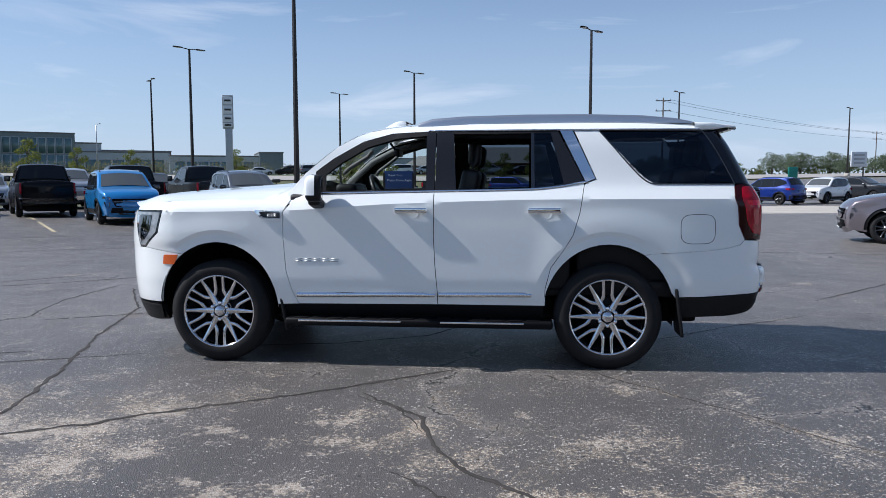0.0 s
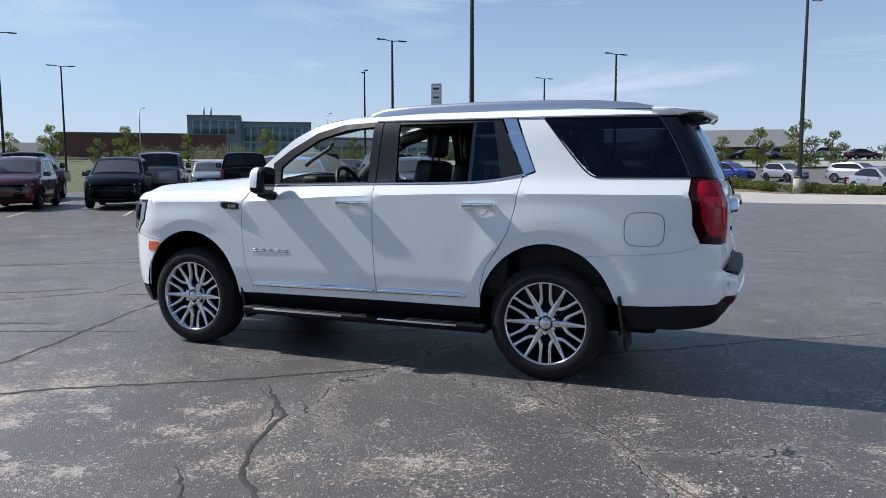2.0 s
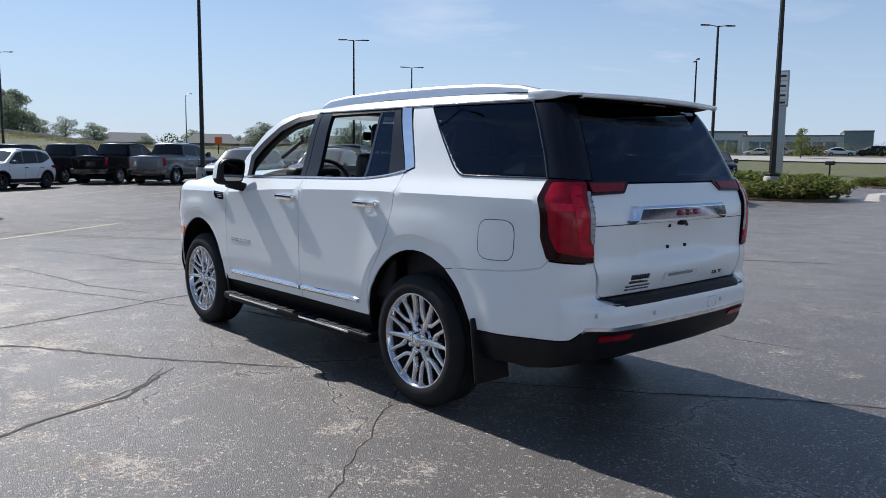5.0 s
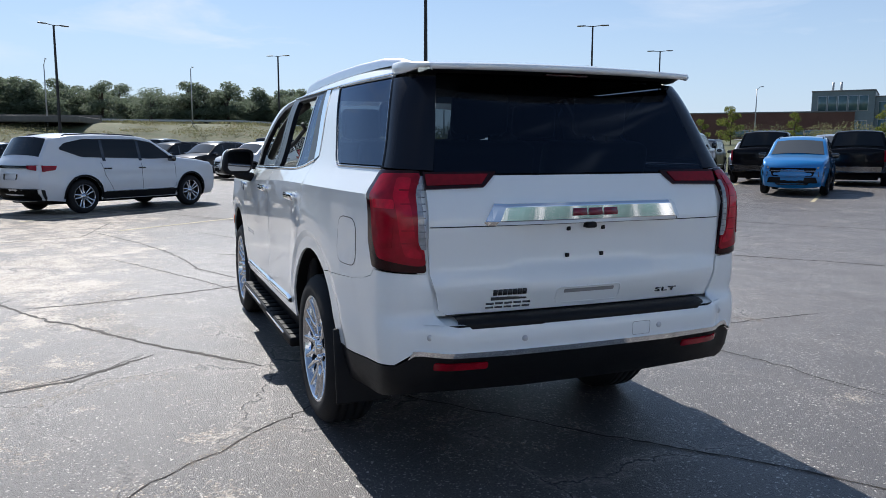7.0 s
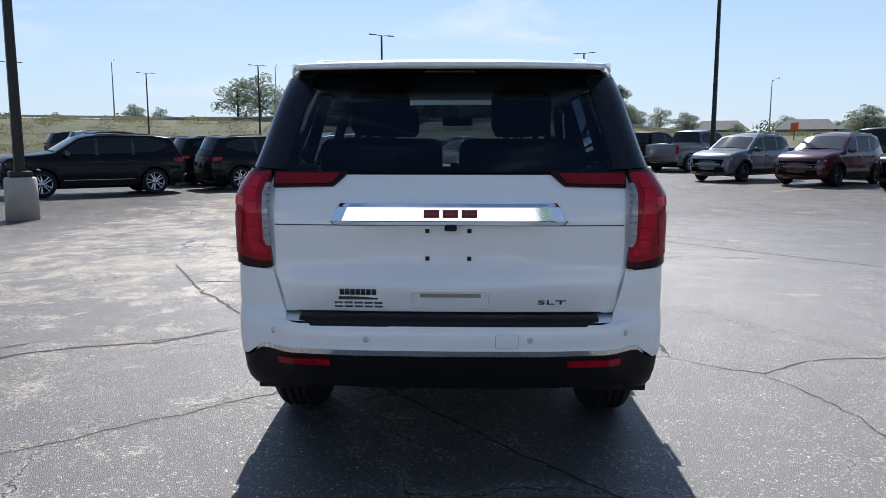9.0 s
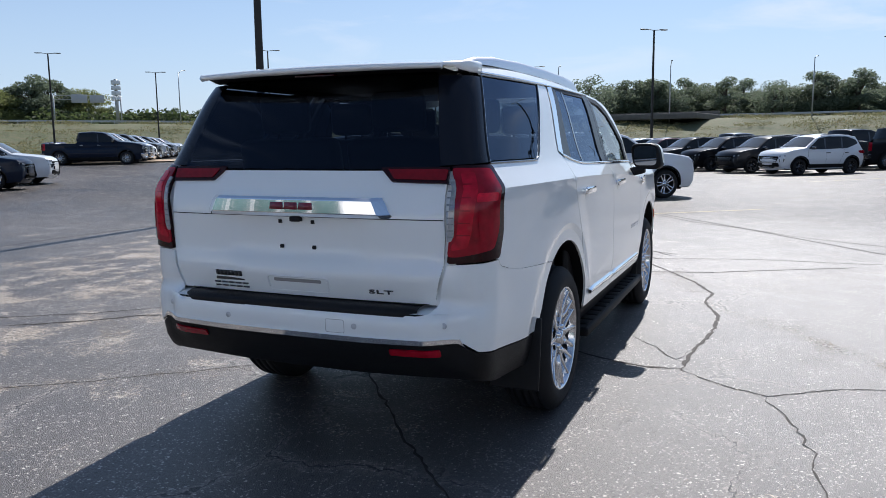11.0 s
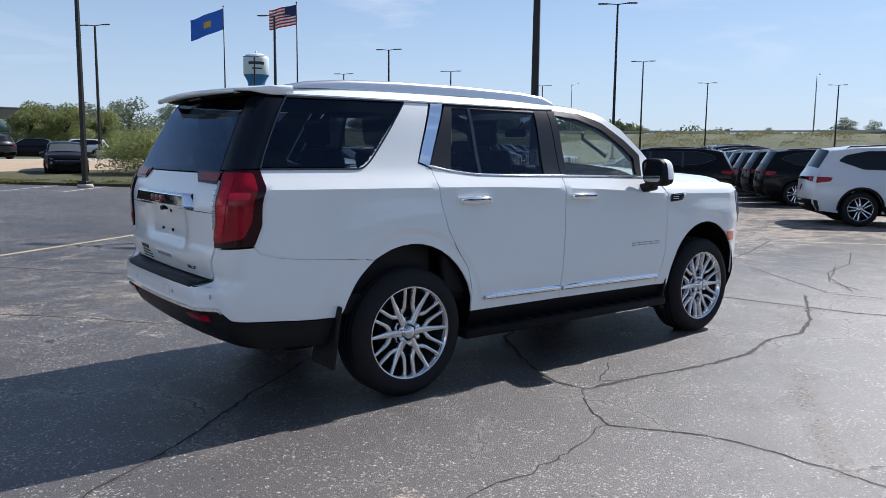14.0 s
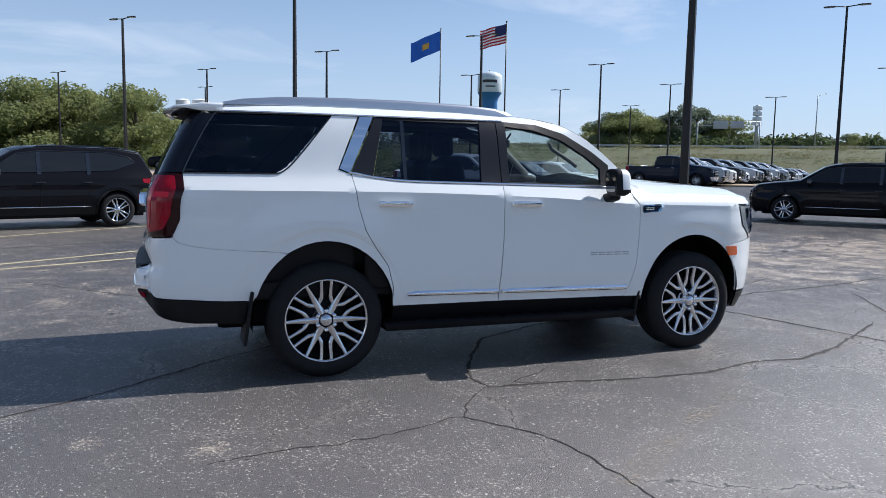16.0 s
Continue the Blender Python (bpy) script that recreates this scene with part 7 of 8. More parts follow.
def build_post(base_h):
    post = thing("lamp_post", "tall dark bronze lamp post on a round concrete base", "lamp post", "lamp posts in the lot")
    bm = bmesh.new()
    tube(bm, [(0, 0, 0), (0, 0, base_h - 0.04), (0, 0, base_h)], [0.31, 0.30, 0.27], 20)
    part("base", bm, CONCRETE, post, "round concrete base")
    bm = bmesh.new()
    block(bm, -0.2, -0.2, base_h, 0.2, 0.2, base_h + 0.12, 0.02)
    part("base_cover", bm, POST, post)
    bm = bmesh.new()
    h0, h1 = base_h + 0.1, 10.2
    rows = []
    for z, w in ((h0, 0.095), (h0 + 3, 0.082), (h0 + 6, 0.070), (h1, 0.055)):
        rows.append([(w * x, w * y, z) for x, y in ((-1, -0.8), (-0.8, -1), (0.8, -1), (1, -0.8), (1, 0.8), (0.8, 1), (-0.8, 1), (-1, 0.8), (-1, -0.8))])
    sheet(bm, rows)
    bmesh.ops.recalc_face_normals(bm, faces=bm.faces)
    part("pole", bm, POST, post, smooth=False)
    for s in (-1, 1):
        bm = bmesh.new()
        tube(bm, [(0, 0, 10.16), (s * 0.34, 0, 10.2), (s * 0.62, 0, 10.22)], 0.03, 6)
        arm = part("arm", bm, POST, post)
        bm = bmesh.new()
        rows = [[(s * x, y, z) for y, z in ((-w, 10.2), (-w * 0.8, 10.25), (0, 10.27), (w * 0.8, 10.25), (w, 10.2), (0, 10.19), (-w, 10.2))] for x, w in ((0.52, 0.07), (0.66, 0.17), (1.08, 0.17), (1.17, 0.1))]
        sheet(bm, rows)
        bmesh.ops.recalc_face_normals(bm, faces=bm.faces)
        hd = part("lamp_head", bm, POST, post, "flat dark lamp head")
        bm = bmesh.new()
        block(bm, s * 0.86 - 0.16, -0.12, 10.182, s * 0.86 + 0.16, 0.12, 10.192)
        part("lens", bm, LAMP_GLASS, hd)
    return post


POSTS = [(-31.6, 57.8), (-21.4, 43.05), (-18.2, 72.1), (-8.0, 55.8), (4.8, 38.9), (16.8, 74.2), (40.0, 90.3), (-43.7, 29.8), (-54.8, 44.4), (-57.4, -6.9), (-70.9, 11.5), (-81.0, -23.5), (-49.0, -63.3), (-34.0, -53.1), (-41.3, -73.6), (-33.0, -26.5), (-57.2, -43.4), (-89.8, -40.0), (-26.9, -65.8), (-1.7, -70.1), (-9.7, -53.6), (-17.7, -41.7), (4.6, -45.9), (-8.8, 25.3), (-28.6, 11.0), (-9.0, -8.8), (-3.1, -28.5), (-66.0, -66.0), (-78.0, -50.0), (-58.0, -84.0), (-2.5, -88.0), (12.0, -80.0)]
first = build_post(0.85)
for i, (x, y) in enumerate(POSTS):
    m = Matrix.Translation((x, y, rise(x, y))) @ pose(0, 0, 0, 0, 0, 56 if y > 0 and x != -31.6 else 128.4)
    if rise(x, y) > 0.05:
        m = m @ Matrix.Diagonal((1, 1, 1.0 if rise(x, y) < 0.6 else max(0.5, (10.3 - rise(x, y)) / 10.3), 1))
    if (x, y) == (-3.1, -28.5):
        build_post(0.16).matrix_basis = m
    elif i == 0:
        first.matrix_basis = m
    else:
        copy_thing(first, m)


# blue sign by the exit
sx, sy = -7.0, 41.5
sg = thing("exit_sign", "blue exit sign with white lettering on two dark posts", "sign", m=pose(sx, sy, 0, 0, 0, 12))
bm = bmesh.new()
block(bm, -0.95, -0.08, 0.95, 0.95, 0.08, 2.15, 0.02)
face = part("panel", bm, BLUE_SIGN, sg, "blue sign panel")
for s in (-0.93, 0.93):
    bm = bmesh.new()
    block(bm, s - 0.07, -0.09, 0, s + 0.07, 0.09, 2.05, 0.015)
    part("post", bm, POST, sg)
lettering("Thank You!", 0.2, WHITE_SIGN, face, pose(-0.25, -0.083, 1.82, 90, 0, 0), 0.006)
lettering("Please Come Again", 0.2, WHITE_SIGN, face, pose(0.03, -0.083, 1.5, 90, 0, 0), 0.006)

# tall dealer sign
pylon = thing("pylon_sign", "tall grey pylon sign with white panels", "sign", m=Matrix.Translation((-29.5, 70.0, rise(-29.5, 70.0))) @ pose(0, 0, 0, 0, 0, 20))
z0 = rise(-29.5, 70.0)
bm = bmesh.new()
block(bm, -0.3, -0.3, 0, 0.42, 0.3, 7.4 - z0, 0.02)
part("column", bm, GALV, pylon, "grey column")
bm = bmesh.new()
block(bm, -0.55, -0.35, 7.0 - z0, 0.55, 0.35, 10.4 - z0, 0.05)
box_ = part("cabinet", bm, GALV, pylon, "grey sign cabinet")
for i, (a, b) in enumerate(((9.45, 10.25), (8.5, 9.35), (7.65, 8.4), (7.15, 7.55))):
    for s in (-1, 1):
        bm = bmesh.new()
        block(bm, -0.46, s * 0.36 - 0.02, a - z0, 0.46, s * 0.36 + 0.02, b - z0, 0.02)
        pnl = part("sign_face", bm, WHITE_SIGN, box_, "white sign panel")
        bm = bmesh.new()
        block(bm, -0.32, s * 0.385 - 0.005, (a + b) / 2 - 0.1 - z0, 0.32, s * 0.385 + 0.005, (a + b) / 2 + 0.1 - z0, 0.01)
        part("word_bar", bm, LETTER_DARK, pnl, "dark bar of lettering")


def flag(name, x, y, pole_h, kind, label):
    z = rise(x, y)
    f = thing(name, label, "flag", "flags", m=Matrix.Translation((x, y, z)))
    bm = bmesh.new()
    tube(bm, [(0, 0, 0), (0, 0, pole_h * 0.5), (0, 0, pole_h)], [0.07, 0.055, 0.035], 10)
    lathe(bm, [(0.0001, 0.08), (0.06, 0.03), (0.06, -0.03), (0.0001, -0.08)], 10, pose(0, 0, pole_h + 0.06, 90))
    part("pole", bm, POST, f, "dark flag pole")
    L, Hh = (2.3, 1.4) if kind == "stripes" else (2.9, 1.6)
    sag = 0.22 if kind == "stripes" else 0.36
    cloth = lambda a, b: (0.03 + (0.84 * a * L), 0.16 * math.sin(a * 7 + b) * a - 0.12 * a * L, pole_h - 0.1 - b * Hh - sag * a * L - 0.05 * math.sin(a * 9) * a)
    stripes = [(k / 13, (k + 1) / 13, FLAG_RED if k % 2 == 0 else FLAG_WHITE) for k in range(13)] if kind == "stripes" else [(0, 1, FLAG_BLUE)]
    turn = -14
    for b0, b1, mat in stripes:
        bm = bmesh.new()
        sheet(bm, [[cloth(a, b) for a in np.linspace(0, 1, 18)] for b in np.linspace(b0, b1, 3 if kind == "stripes" else 12)])
        o = part("stripe" if kind == "stripes" else "cloth", bm, mat, f)
        o.matrix_basis = pose(0, 0, 0, 0, 0, turn)
    for s in (-0.012, 0.012):
        bm = bmesh.new()
        if kind == "stripes":
            sheet(bm, [[Vector(cloth(a, b)) + Vector((0, s, 0)) for a in np.linspace(0, 0.42, 9)] for b in np.linspace(0, 7 / 13, 6)])
            o = part("canton", bm, FLAG_NAVY, f, "navy corner of the flag")
        else:
            sheet(bm, [[Vector(cloth(a, b)) + Vector((0, s, 0)) for a in np.linspace(0.38, 0.6, 5)] for b in np.linspace(0.35, 0.65, 5)])
            o = part("crest", bm, GOLD, f, "pale crest")
        o.matrix_basis = pose(0, 0, 0, 0, 0, turn)
    return f


flag("national_flag", -21.8, -46.7, 11.35, "stripes", "striped red and white flag with navy corner on a pole")
flag("state_flag", -19.5, -54.7, 11.7, "blue", "plain blue flag with a small crest on a pole")

# water tower
TOWER_BLUE = material("tower_blue_paint", (0.03, 0.17, 0.42), 0.5, spread=0.06, scale=2)
TOWER_WHITE = material("tower_white_paint", (0.62, 0.68, 0.72), 0.5, spread=0.05, scale=1)
tx, ty = -186.3, -425.0
tw = thing("water_tower", "water tower with a fluted blue stem and white tank", "water tower", m=Matrix.Translation((tx, ty, 0)))
bm = bmesh.new()
rings = []
for z, r in ((0, 5.6), (4, 4.9), (41, 4.7), (43, 5.2), (45, 6.3), (46.5, 7.2)):
    rings.append([(r * (1 + 0.025 * (k % 2)) * math.cos(k * math.tau / 48), r * (1 + 0.025 * (k % 2)) * math.sin(k * math.tau / 48), z) for k in range(49)])
sheet(bm, rings)
part("stem", bm, TOWER_BLUE, tw, "fluted blue stem")
bm = bmesh.new()
lathe(bm, [(7.2, 0), (7.4, 0.4), (7.4, 9.0), (7.0, 10.4), (5.6, 11.6), (3.0, 12.4), (0.01, 12.7)], 48, pose(0, 0, 46.5, 90))
tank = part("tank", bm, TOWER_WHITE, tw, "white tank")
a0 = math.atan2(6 - ty, 3 - tx)
for da, w, z, h in ((0.0, 0.62, 52.0, 1.7), (0.05, 0.4, 49.4, 0.8)):
    bm = bmesh.new()
    sheet(bm, [[(7.46 * math.cos(a), 7.46 * math.sin(a), zz) for a in np.linspace(a0 + da - w, a0 + da + w, 14)] for zz in (z, z + h)])
    part("word_bar", bm, LETTER_DARK, tank, "dark band of lettering")
bm = bmesh.new()
tube(bm, [(0, 0, 59.0), (0, 0, 60.3)], 0.6, 8)
part("vent", bm, TOWER_WHITE, tw)

# highway sign bridges
def gantry(x, y, span, h, heading, panels, legs=True):
    z = rise(x, y)
    g = thing("sign_gantry", "steel sign gantry over the highway with panels", "sign gantry", "gantries", m=Matrix.Translation((x, y, z)) @ pose(0, 0, 0, 0, 0, heading))
    for s in (0, span):
        bm = bmesh.new()
        tube(bm, [(s, 0, 0), (s, 0, h)], 0.14, 8)
        part("leg", bm, GALV, g)
    bm = bmesh.new()
    for zz in (h - 0.9, h):
        tube(bm, [(0, 0, zz), (span, 0, zz)], 0.07, 6)
    n = int(span / 1.4)
    for i in range(n):
        tube(bm, [(span * i / n, 0, h - 0.9 if i % 2 else h), (span * (i + 1) / n, 0, h if i % 2 else h - 0.9)], 0.035, 5)
    part("truss", bm, GALV, g, "steel truss")
    for a, w, hh in panels:
        bm = bmesh.new()
        block(bm, a, -0.35, h - 0.7 - hh / 2, a + w, -0.25, h - 0.7 + hh / 2, 0.03)
        part("panel", bm, GALV, g, "grey back of a sign panel")


gantry(-119.0, -146.3, 13.9, 7.4, 139.4, [(3.6, 3.3, 1.9), (7.4, 3.0, 1.7)])
pole_sign = thing("tall_pole_sign", "tall grey pole sign beside the highway", "sign", m=Matrix.Translation((-132.0, -141.0, rise(-132, -141))))
bm = bmesh.new()
tube(bm, [(0, 0, 0), (0, 0, 11.6)], 0.4, 10)
part("pole", bm, GALV, pole_sign)
for k in range(4):
    bm = bmesh.new()
    block(bm, -0.75, -0.75, 6.6 + k * 1.25, 0.75, 0.75, 7.6 + k * 1.25, 0.05)
    part("panel", bm, WHITE_SIGN, pole_sign)


def street_lamp(x, y, h, heading):
    z = rise(x, y)
    s = thing("street_lamp", "grey street lamp with a long curved arm", "street lamp", "street lamps", m=Matrix.Translation((x, y, z)) @ pose(0, 0, 0, 0, 0, heading))
    bm = bmesh.new()
    tube(bm, [(0, 0, 0), (0, 0, h * 0.6), (0, 0, h)], [0.13, 0.1, 0.07], 8)
    tube(bm, [(0, 0, h - 0.3), (1.6, 0, h + 0.35), (3.0, 0, h + 0.55)], 0.05, 6)
    part("pole", bm, GALV, s)
    bm = bmesh.new()
    block(bm, 2.9, -0.14, h + 0.45, 3.6, 0.14, h + 0.6, 0.05)
    part("lamp_head", bm, GALV, s)


for x, y, h, a in ((-128, 52, 9.5, 140), (-140, 8, 10, 170), (-139, -36, 10, 190), (-128, -62, 10, 200), (-99, 99, 9, 120), (-120, 84, 9, 140), (-72, 118, 8.5, 110), (46, 64, 9, 200), (-112, -104, 10, 200), (-136, -15, 10, 10)):
    street_lamp(x, y, h, a)

# wooden utility poles with wires
for x, y in ((28.6, 150.0), (118.0, 262.0)):
    u = thing("utility_pole", "weathered wooden utility pole with cross arms", "utility pole", "utility poles", m=Matrix.Translation((x, y, rise(x, y))))
    bm = bmesh.new()
    tube(bm, [(0, 0, 0), (0, 0, 15.5)], [0.2, 0.12], 8)
    part("pole", bm, material("weathered_wood", (0.10, 0.08, 0.065), 0.9, spread=0.25, scale=8), u)
    for z in (14.9, 12.9):
        bm = bmesh.new()
        block(bm, -1.5, -0.07, z - 0.08, 1.5, 0.07, z + 0.08, 0.01)
        arm = part("cross_arm", bm, POST, u)
        for s in (-1.3, 1.3):
            bm = bmesh.new()
            tube(bm, [(s, 0, z + 0.05), (s, 0, z + 0.4)], 0.07, 6)
            part("insulator", bm, GALV, arm)
for dz, s in ((15.3, -1.3), (15.3, 1.3), (13.3, 0)):
    bm = bmesh.new()
    for (x0, y0), (x1, y1) in (((28.6, 150), (118, 262)), ((118, 262), (230, 400))):
        tube(bm, [(x0 + (x1 - x0) * t + s, y0 + (y1 - y0) * t, dz + 2.4 - 4 * 1.0 * t * (1 - t)) for t in np.linspace(0, 1, 12)], 0.028, 4)
    tagged(new("overhead_wire", mesh_of(bm, "overhead_wire", POST)), "thin dark overhead wire between the utility poles", "wire", "overhead wires")

# guard rail along the highway
path = [(-118, 105), (-143, 55), (-152, 0), (-145, -53), (-119, -105), (-57, -152), (30, -176)]
bm = bmesh.new()
pts = []
for (x0, y0), (x1, y1) in zip(path, path[1:]):
    n = max(2, int(math.dist((x0, y0), (x1, y1)) / 4))
    pts += [(x0 + (x1 - x0) * k / n, y0 + (y1 - y0) * k / n) for k in range(n)]
rows = []
for x, y in pts:
    z = rise(x, y)
    rows.append([(x, y, z + 0.45), (x * 0.9995, y * 0.9995, z + 0.6), (x, y, z + 0.85)])
sheet(bm, rows)
for x, y in pts:
    block(bm, x - 0.08, y - 0.08, rise(x, y), x + 0.08, y + 0.08, rise(x, y) + 0.75)
tagged(new("guard_rail", mesh_of(bm, "guard_rail", GALV)), "long steel guard rail along the highway bank", "guard rail", "", "stuff")

# ---------------------------------------------------------------- buildings
BRICK = material("brown_brick", (0.13, 0.062, 0.045), 0.85, spread=0.2, scale=4)
PANEL_GREY = material("grey_panel", (0.16, 0.20, 0.21), 0.5, spread=0.1, scale=1.5)
PALE_PANEL = material("pale_panel", (0.42, 0.45, 0.46), 0.6, spread=0.1, scale=1)
CURTAIN = material("curtain_glass", (0.10, 0.17, 0.17), 0.12, coat=0.6, spread=0.15, scale=0.6)
ROOF_GREY = material("roof_grey", (0.17, 0.17, 0.165), 0.9, spread=0.15, scale=3)
TAN_WALL = material("tan_wall", (0.30, 0.24, 0.18), 0.85, spread=0.1, scale=2)


def building(name, label, x, y, heading, parts, windows=(), roofs=()):
    """parts: (x0, y0, x1, y1, height, material, part name); windows: rows of panes on the front (y = -depth side)."""
    z = rise(x, y) - 0.3
    b = thing(name, label, "building", m=Matrix.Translation((x, y, z)) @ pose(0, 0, 0, 0, 0, heading))
    for x0, y0, x1, y1, h0, h1, mat, nm in parts:
        bm = bmesh.new()
        block(bm, x0, y0, h0, x1, y1, h1, 0.05, None, 1)
        w = part(nm, bm, mat, b, smooth=False)
        bm = bmesh.new()
        block(bm, x0 - 0.08, y0 - 0.08, h1 - 0.02, x1 + 0.08, y1 + 0.08, h1 + 0.25, 0.03, None, 1)
        part("parapet", bm, ROOF_GREY, w)
    for x0, x1, z0, z1, y0, n in windows:
        for i in range(n):
            a = x0 + (x1 - x0) * i / n
            c = x0 + (x1 - x0) * (i + 1) / n
            bm = bmesh.new()
            block(bm, a + 0.08, y0 - 0.03, z0, c - 0.08, y0 + 0.05, z1, 0.01, None, 1)
            wn_ = part("window", bm, GALV, b)
            bm = bmesh.new()
            block(bm, a + 0.18, y0 - 0.05, z0 + 0.1, c - 0.18, y0 - 0.028, z1 - 0.1)
            part("pane", bm, CURTAIN, wn_)
    for x0, y0, x1, y1, h0, h1 in roofs:
        bm = bmesh.new()
        ym = (y0 + y1) / 2
        v = [bm.verts.new(p) for p in ((x0, y0, h0), (x1, y0, h0), (x1, y1, h0), (x0, y1, h0), (x0 + 3, ym, h1), (x1 - 3, ym, h1))]
        for f in ((0, 1, 5, 4), (2, 3, 4, 5), (1, 2, 5), (3, 0, 4), (3, 2, 1, 0)):
            bm.faces.new([v[i] for i in f])
        part("roof", bm, ROOF_GREY, b, "grey hipped roof", smooth=False)
    return b


def board_sign(name, label, x, y, heading, w, z0, z1, mat, legs, cat="sign"):
    """A flat board on posts."""
    g = thing(name, label, cat, m=Matrix.Translation((x, y, rise(x, y))) @ pose(0, 0, 0, 0, 0, heading))
    for a in legs:
        bm = bmesh.new()
        tube(bm, [(a, 0.05, 0), (a, 0.05, z1 - 0.1)], 0.06, 8)
        part("post", bm, POST, g)
    bm = bmesh.new()
    block(bm, -w / 2, -0.06, z0, w / 2, 0.06, z1, 0.03)
    return part("panel", bm, mat, g)


pn = board_sign("roadside_sign", "white roadside board on a dark post", 29.7, 62.5, 15, 1.5, 2.6, 3.9, WHITE_SIGN, (0.5,))
for k in range(3):
    bm = bmesh.new()
    block(bm, -0.5, -0.075, 2.85 + 0.34 * k, 0.5, -0.062, 3.0 + 0.34 * k, 0.004)
    part("word_bar", bm, GALV, pn, "grey bar of lettering")
board_sign("green_sign", "small green sign panel by the road", 28.1, 73.8, 10, 1.0, 1.3, 2.4, material("green_sign", (0.01, 0.22, 0.17), 0.5), (-0.4, 0.4))
board_sign("orange_sign", "orange road work sign on a post", -90.2, 40.4, 60, 0.9, 1.2, 2.2, material("orange_sign", (0.75, 0.12, 0.02), 0.5), (0.0,))
mb = thing("mailbox", "dark mailbox on a wooden post beside the road", "mailbox", m=Matrix.Translation((-24.0, 68.5, rise(-24.0, 68.5))))
bm = bmesh.new()
block(bm, -0.06, -0.06, 0, 0.06, 0.06, 1.05, 0.01)
part("post", bm, POST, mb)
bm = bmesh.new()
block(bm, -0.42, -0.16, 1.05, 0.42, 0.16, 1.42, 0.12, None, 4)
part("box", bm, LETTER_DARK, mb, "dark box")


PALE_WHITE = material("white_facade_panel", (0.74, 0.735, 0.72), 0.6, spread=0.06, scale=1.2)
BLUE_PANEL = material("blue_facade_panel", (0.03, 0.16, 0.5), 0.45, spread=0.05, scale=2)
glass_b = building("glass_building", "low modern building with grey panels and glass walls beyond a lawn", -101, 137, 36.5,
    [(-15, -6, -4, 10, 0, 10.0, PANEL_GREY, "tower_block"), (-4, -5, 11, 10, 0, 8.8, PANEL_GREY, "main_block"), (11, -4, 16, 10, 0, 7.0, PALE_PANEL, "end_block"), (16, -3, 30, 8, 0, 5.6, BRICK, "low_wing")],
    [(-14, -5, 6.2, 9.2, -6, 5), (-3.5, 10.5, 4.8, 8.0, -5, 9), (-3.5, 10.5, 1.0, 4.6, -5, 9), (-14, -5, 1.0, 4.4, -6, 5), (17, 29, 1.4, 4.0, -3, 7)])
bm = bmesh.new()
for s in (-12, -10.5):
    tube(bm, [(s, 2, 9.9), (s, 2, 12.4)], 0.22, 8)
part("chimney", bm, GALV, glass_b, "two slim metal flues")
building("brick_building", "long low brown brick building with a flat roof", -117, 119, 44,
    [(-16, -4, 16, 12, 0, 6.0, BRICK, "wall")], [(-6, 14, 1.2, 2.6, -4, 6)])
building("panel_building", "grey panelled showroom with a dark end across the road", -62, 152, 24,
    [(-12, -4, 6, 10, 0, 4.4, PALE_PANEL, "showroom"), (6, -5, 11, 9, 0, 5.2, PANEL_GREY, "end_tower"), (-38, 0, -12, 12, 0, 5.2, PALE_PANEL, "rear_wing")],
    [(-11, 5, 0.9, 3.4, -4, 7), (-36, -13, 1.0, 3.8, 0, 9)])
building("far_showroom", "pale low building with a dark cube across the road", -38, 176, 16,
    [(-4, -4, 6, 8, 0, 8.0, PANEL_GREY, "cube"), (6, -2, 13, 10, 0, 4.6, PALE_PANEL, "long_wing")], [(-3, 5, 1, 3, -4, 4), (7, 12.5, 1.2, 3.4, -2, 3)])
building("grey_roofed_house", "single-storey building with a broad grey hipped roof", -9.0, 160, 4,
    [(-8, -4, 18, 6, 0, 3.0, BRICK, "wall"), (-15, -1, -8, 6, 0, 2.6, BRICK, "side_wing")], [(-7, 17, 0.9, 2.3, -4, 11)], [(-9, -5.5, 19, 8, 3.0, 6.6), (-16, -2, -7.5, 7, 2.6, 4.8)])
for i, (x, y, a) in enumerate(((-172, 132, 52), (-186, 118, 56), (-160, 150, 48), (-205, 92, 64), (-196, 104, 60), (-222, 74, 68))):
    building("far_house", "small far house with a grey pitched roof", x, y, a, [(-7, -4, 7, 5, 0, 2.8, TAN_WALL if i % 2 else PALE_PANEL, "wall")], [(-6, 6, 0.9, 2.2, -4, 4)], [(-8, -5, 8, 6, 2.8, 5.6)])
building("south_building", "low brown building beyond the parked cars", -10.5, -130, 180, [(-14, -4, 14, 8, 0, 4.6, TAN_WALL, "wall"), (-8, -5, -2, 8, 0, 6.2, BRICK, "entrance")], [(-12, 12, 1, 3, -4, 9)])
tr = thing("semi_trailer", "plain white box trailer parked on the far lawn", "trailer", m=Matrix.Translation((-219.3, 117.4, rise(-219.3, 117.4))) @ pose(0, 0, 0, 0, 0, 58))
bm = bmesh.new()
block(bm, -7, -1.3, 1.1, 7, 1.3, 4.0, 0.06)
part("box", bm, WHITE_SIGN, tr)
for x in (-5.4, -4.2):
    for s in (-1, 1):
        bm = bmesh.new()
        lathe(bm, [(0.2, 0.14), (0.5, 0.14), (0.5, -0.14), (0.2, -0.14)], 16, pose(x, s * 1.1, 0.5))
        part("wheel", bm, RUBBER, tr)
bm = bmesh.new()
tube(bm, [(5, -0.8, 0), (5, -0.8, 1.1)], 0.08)
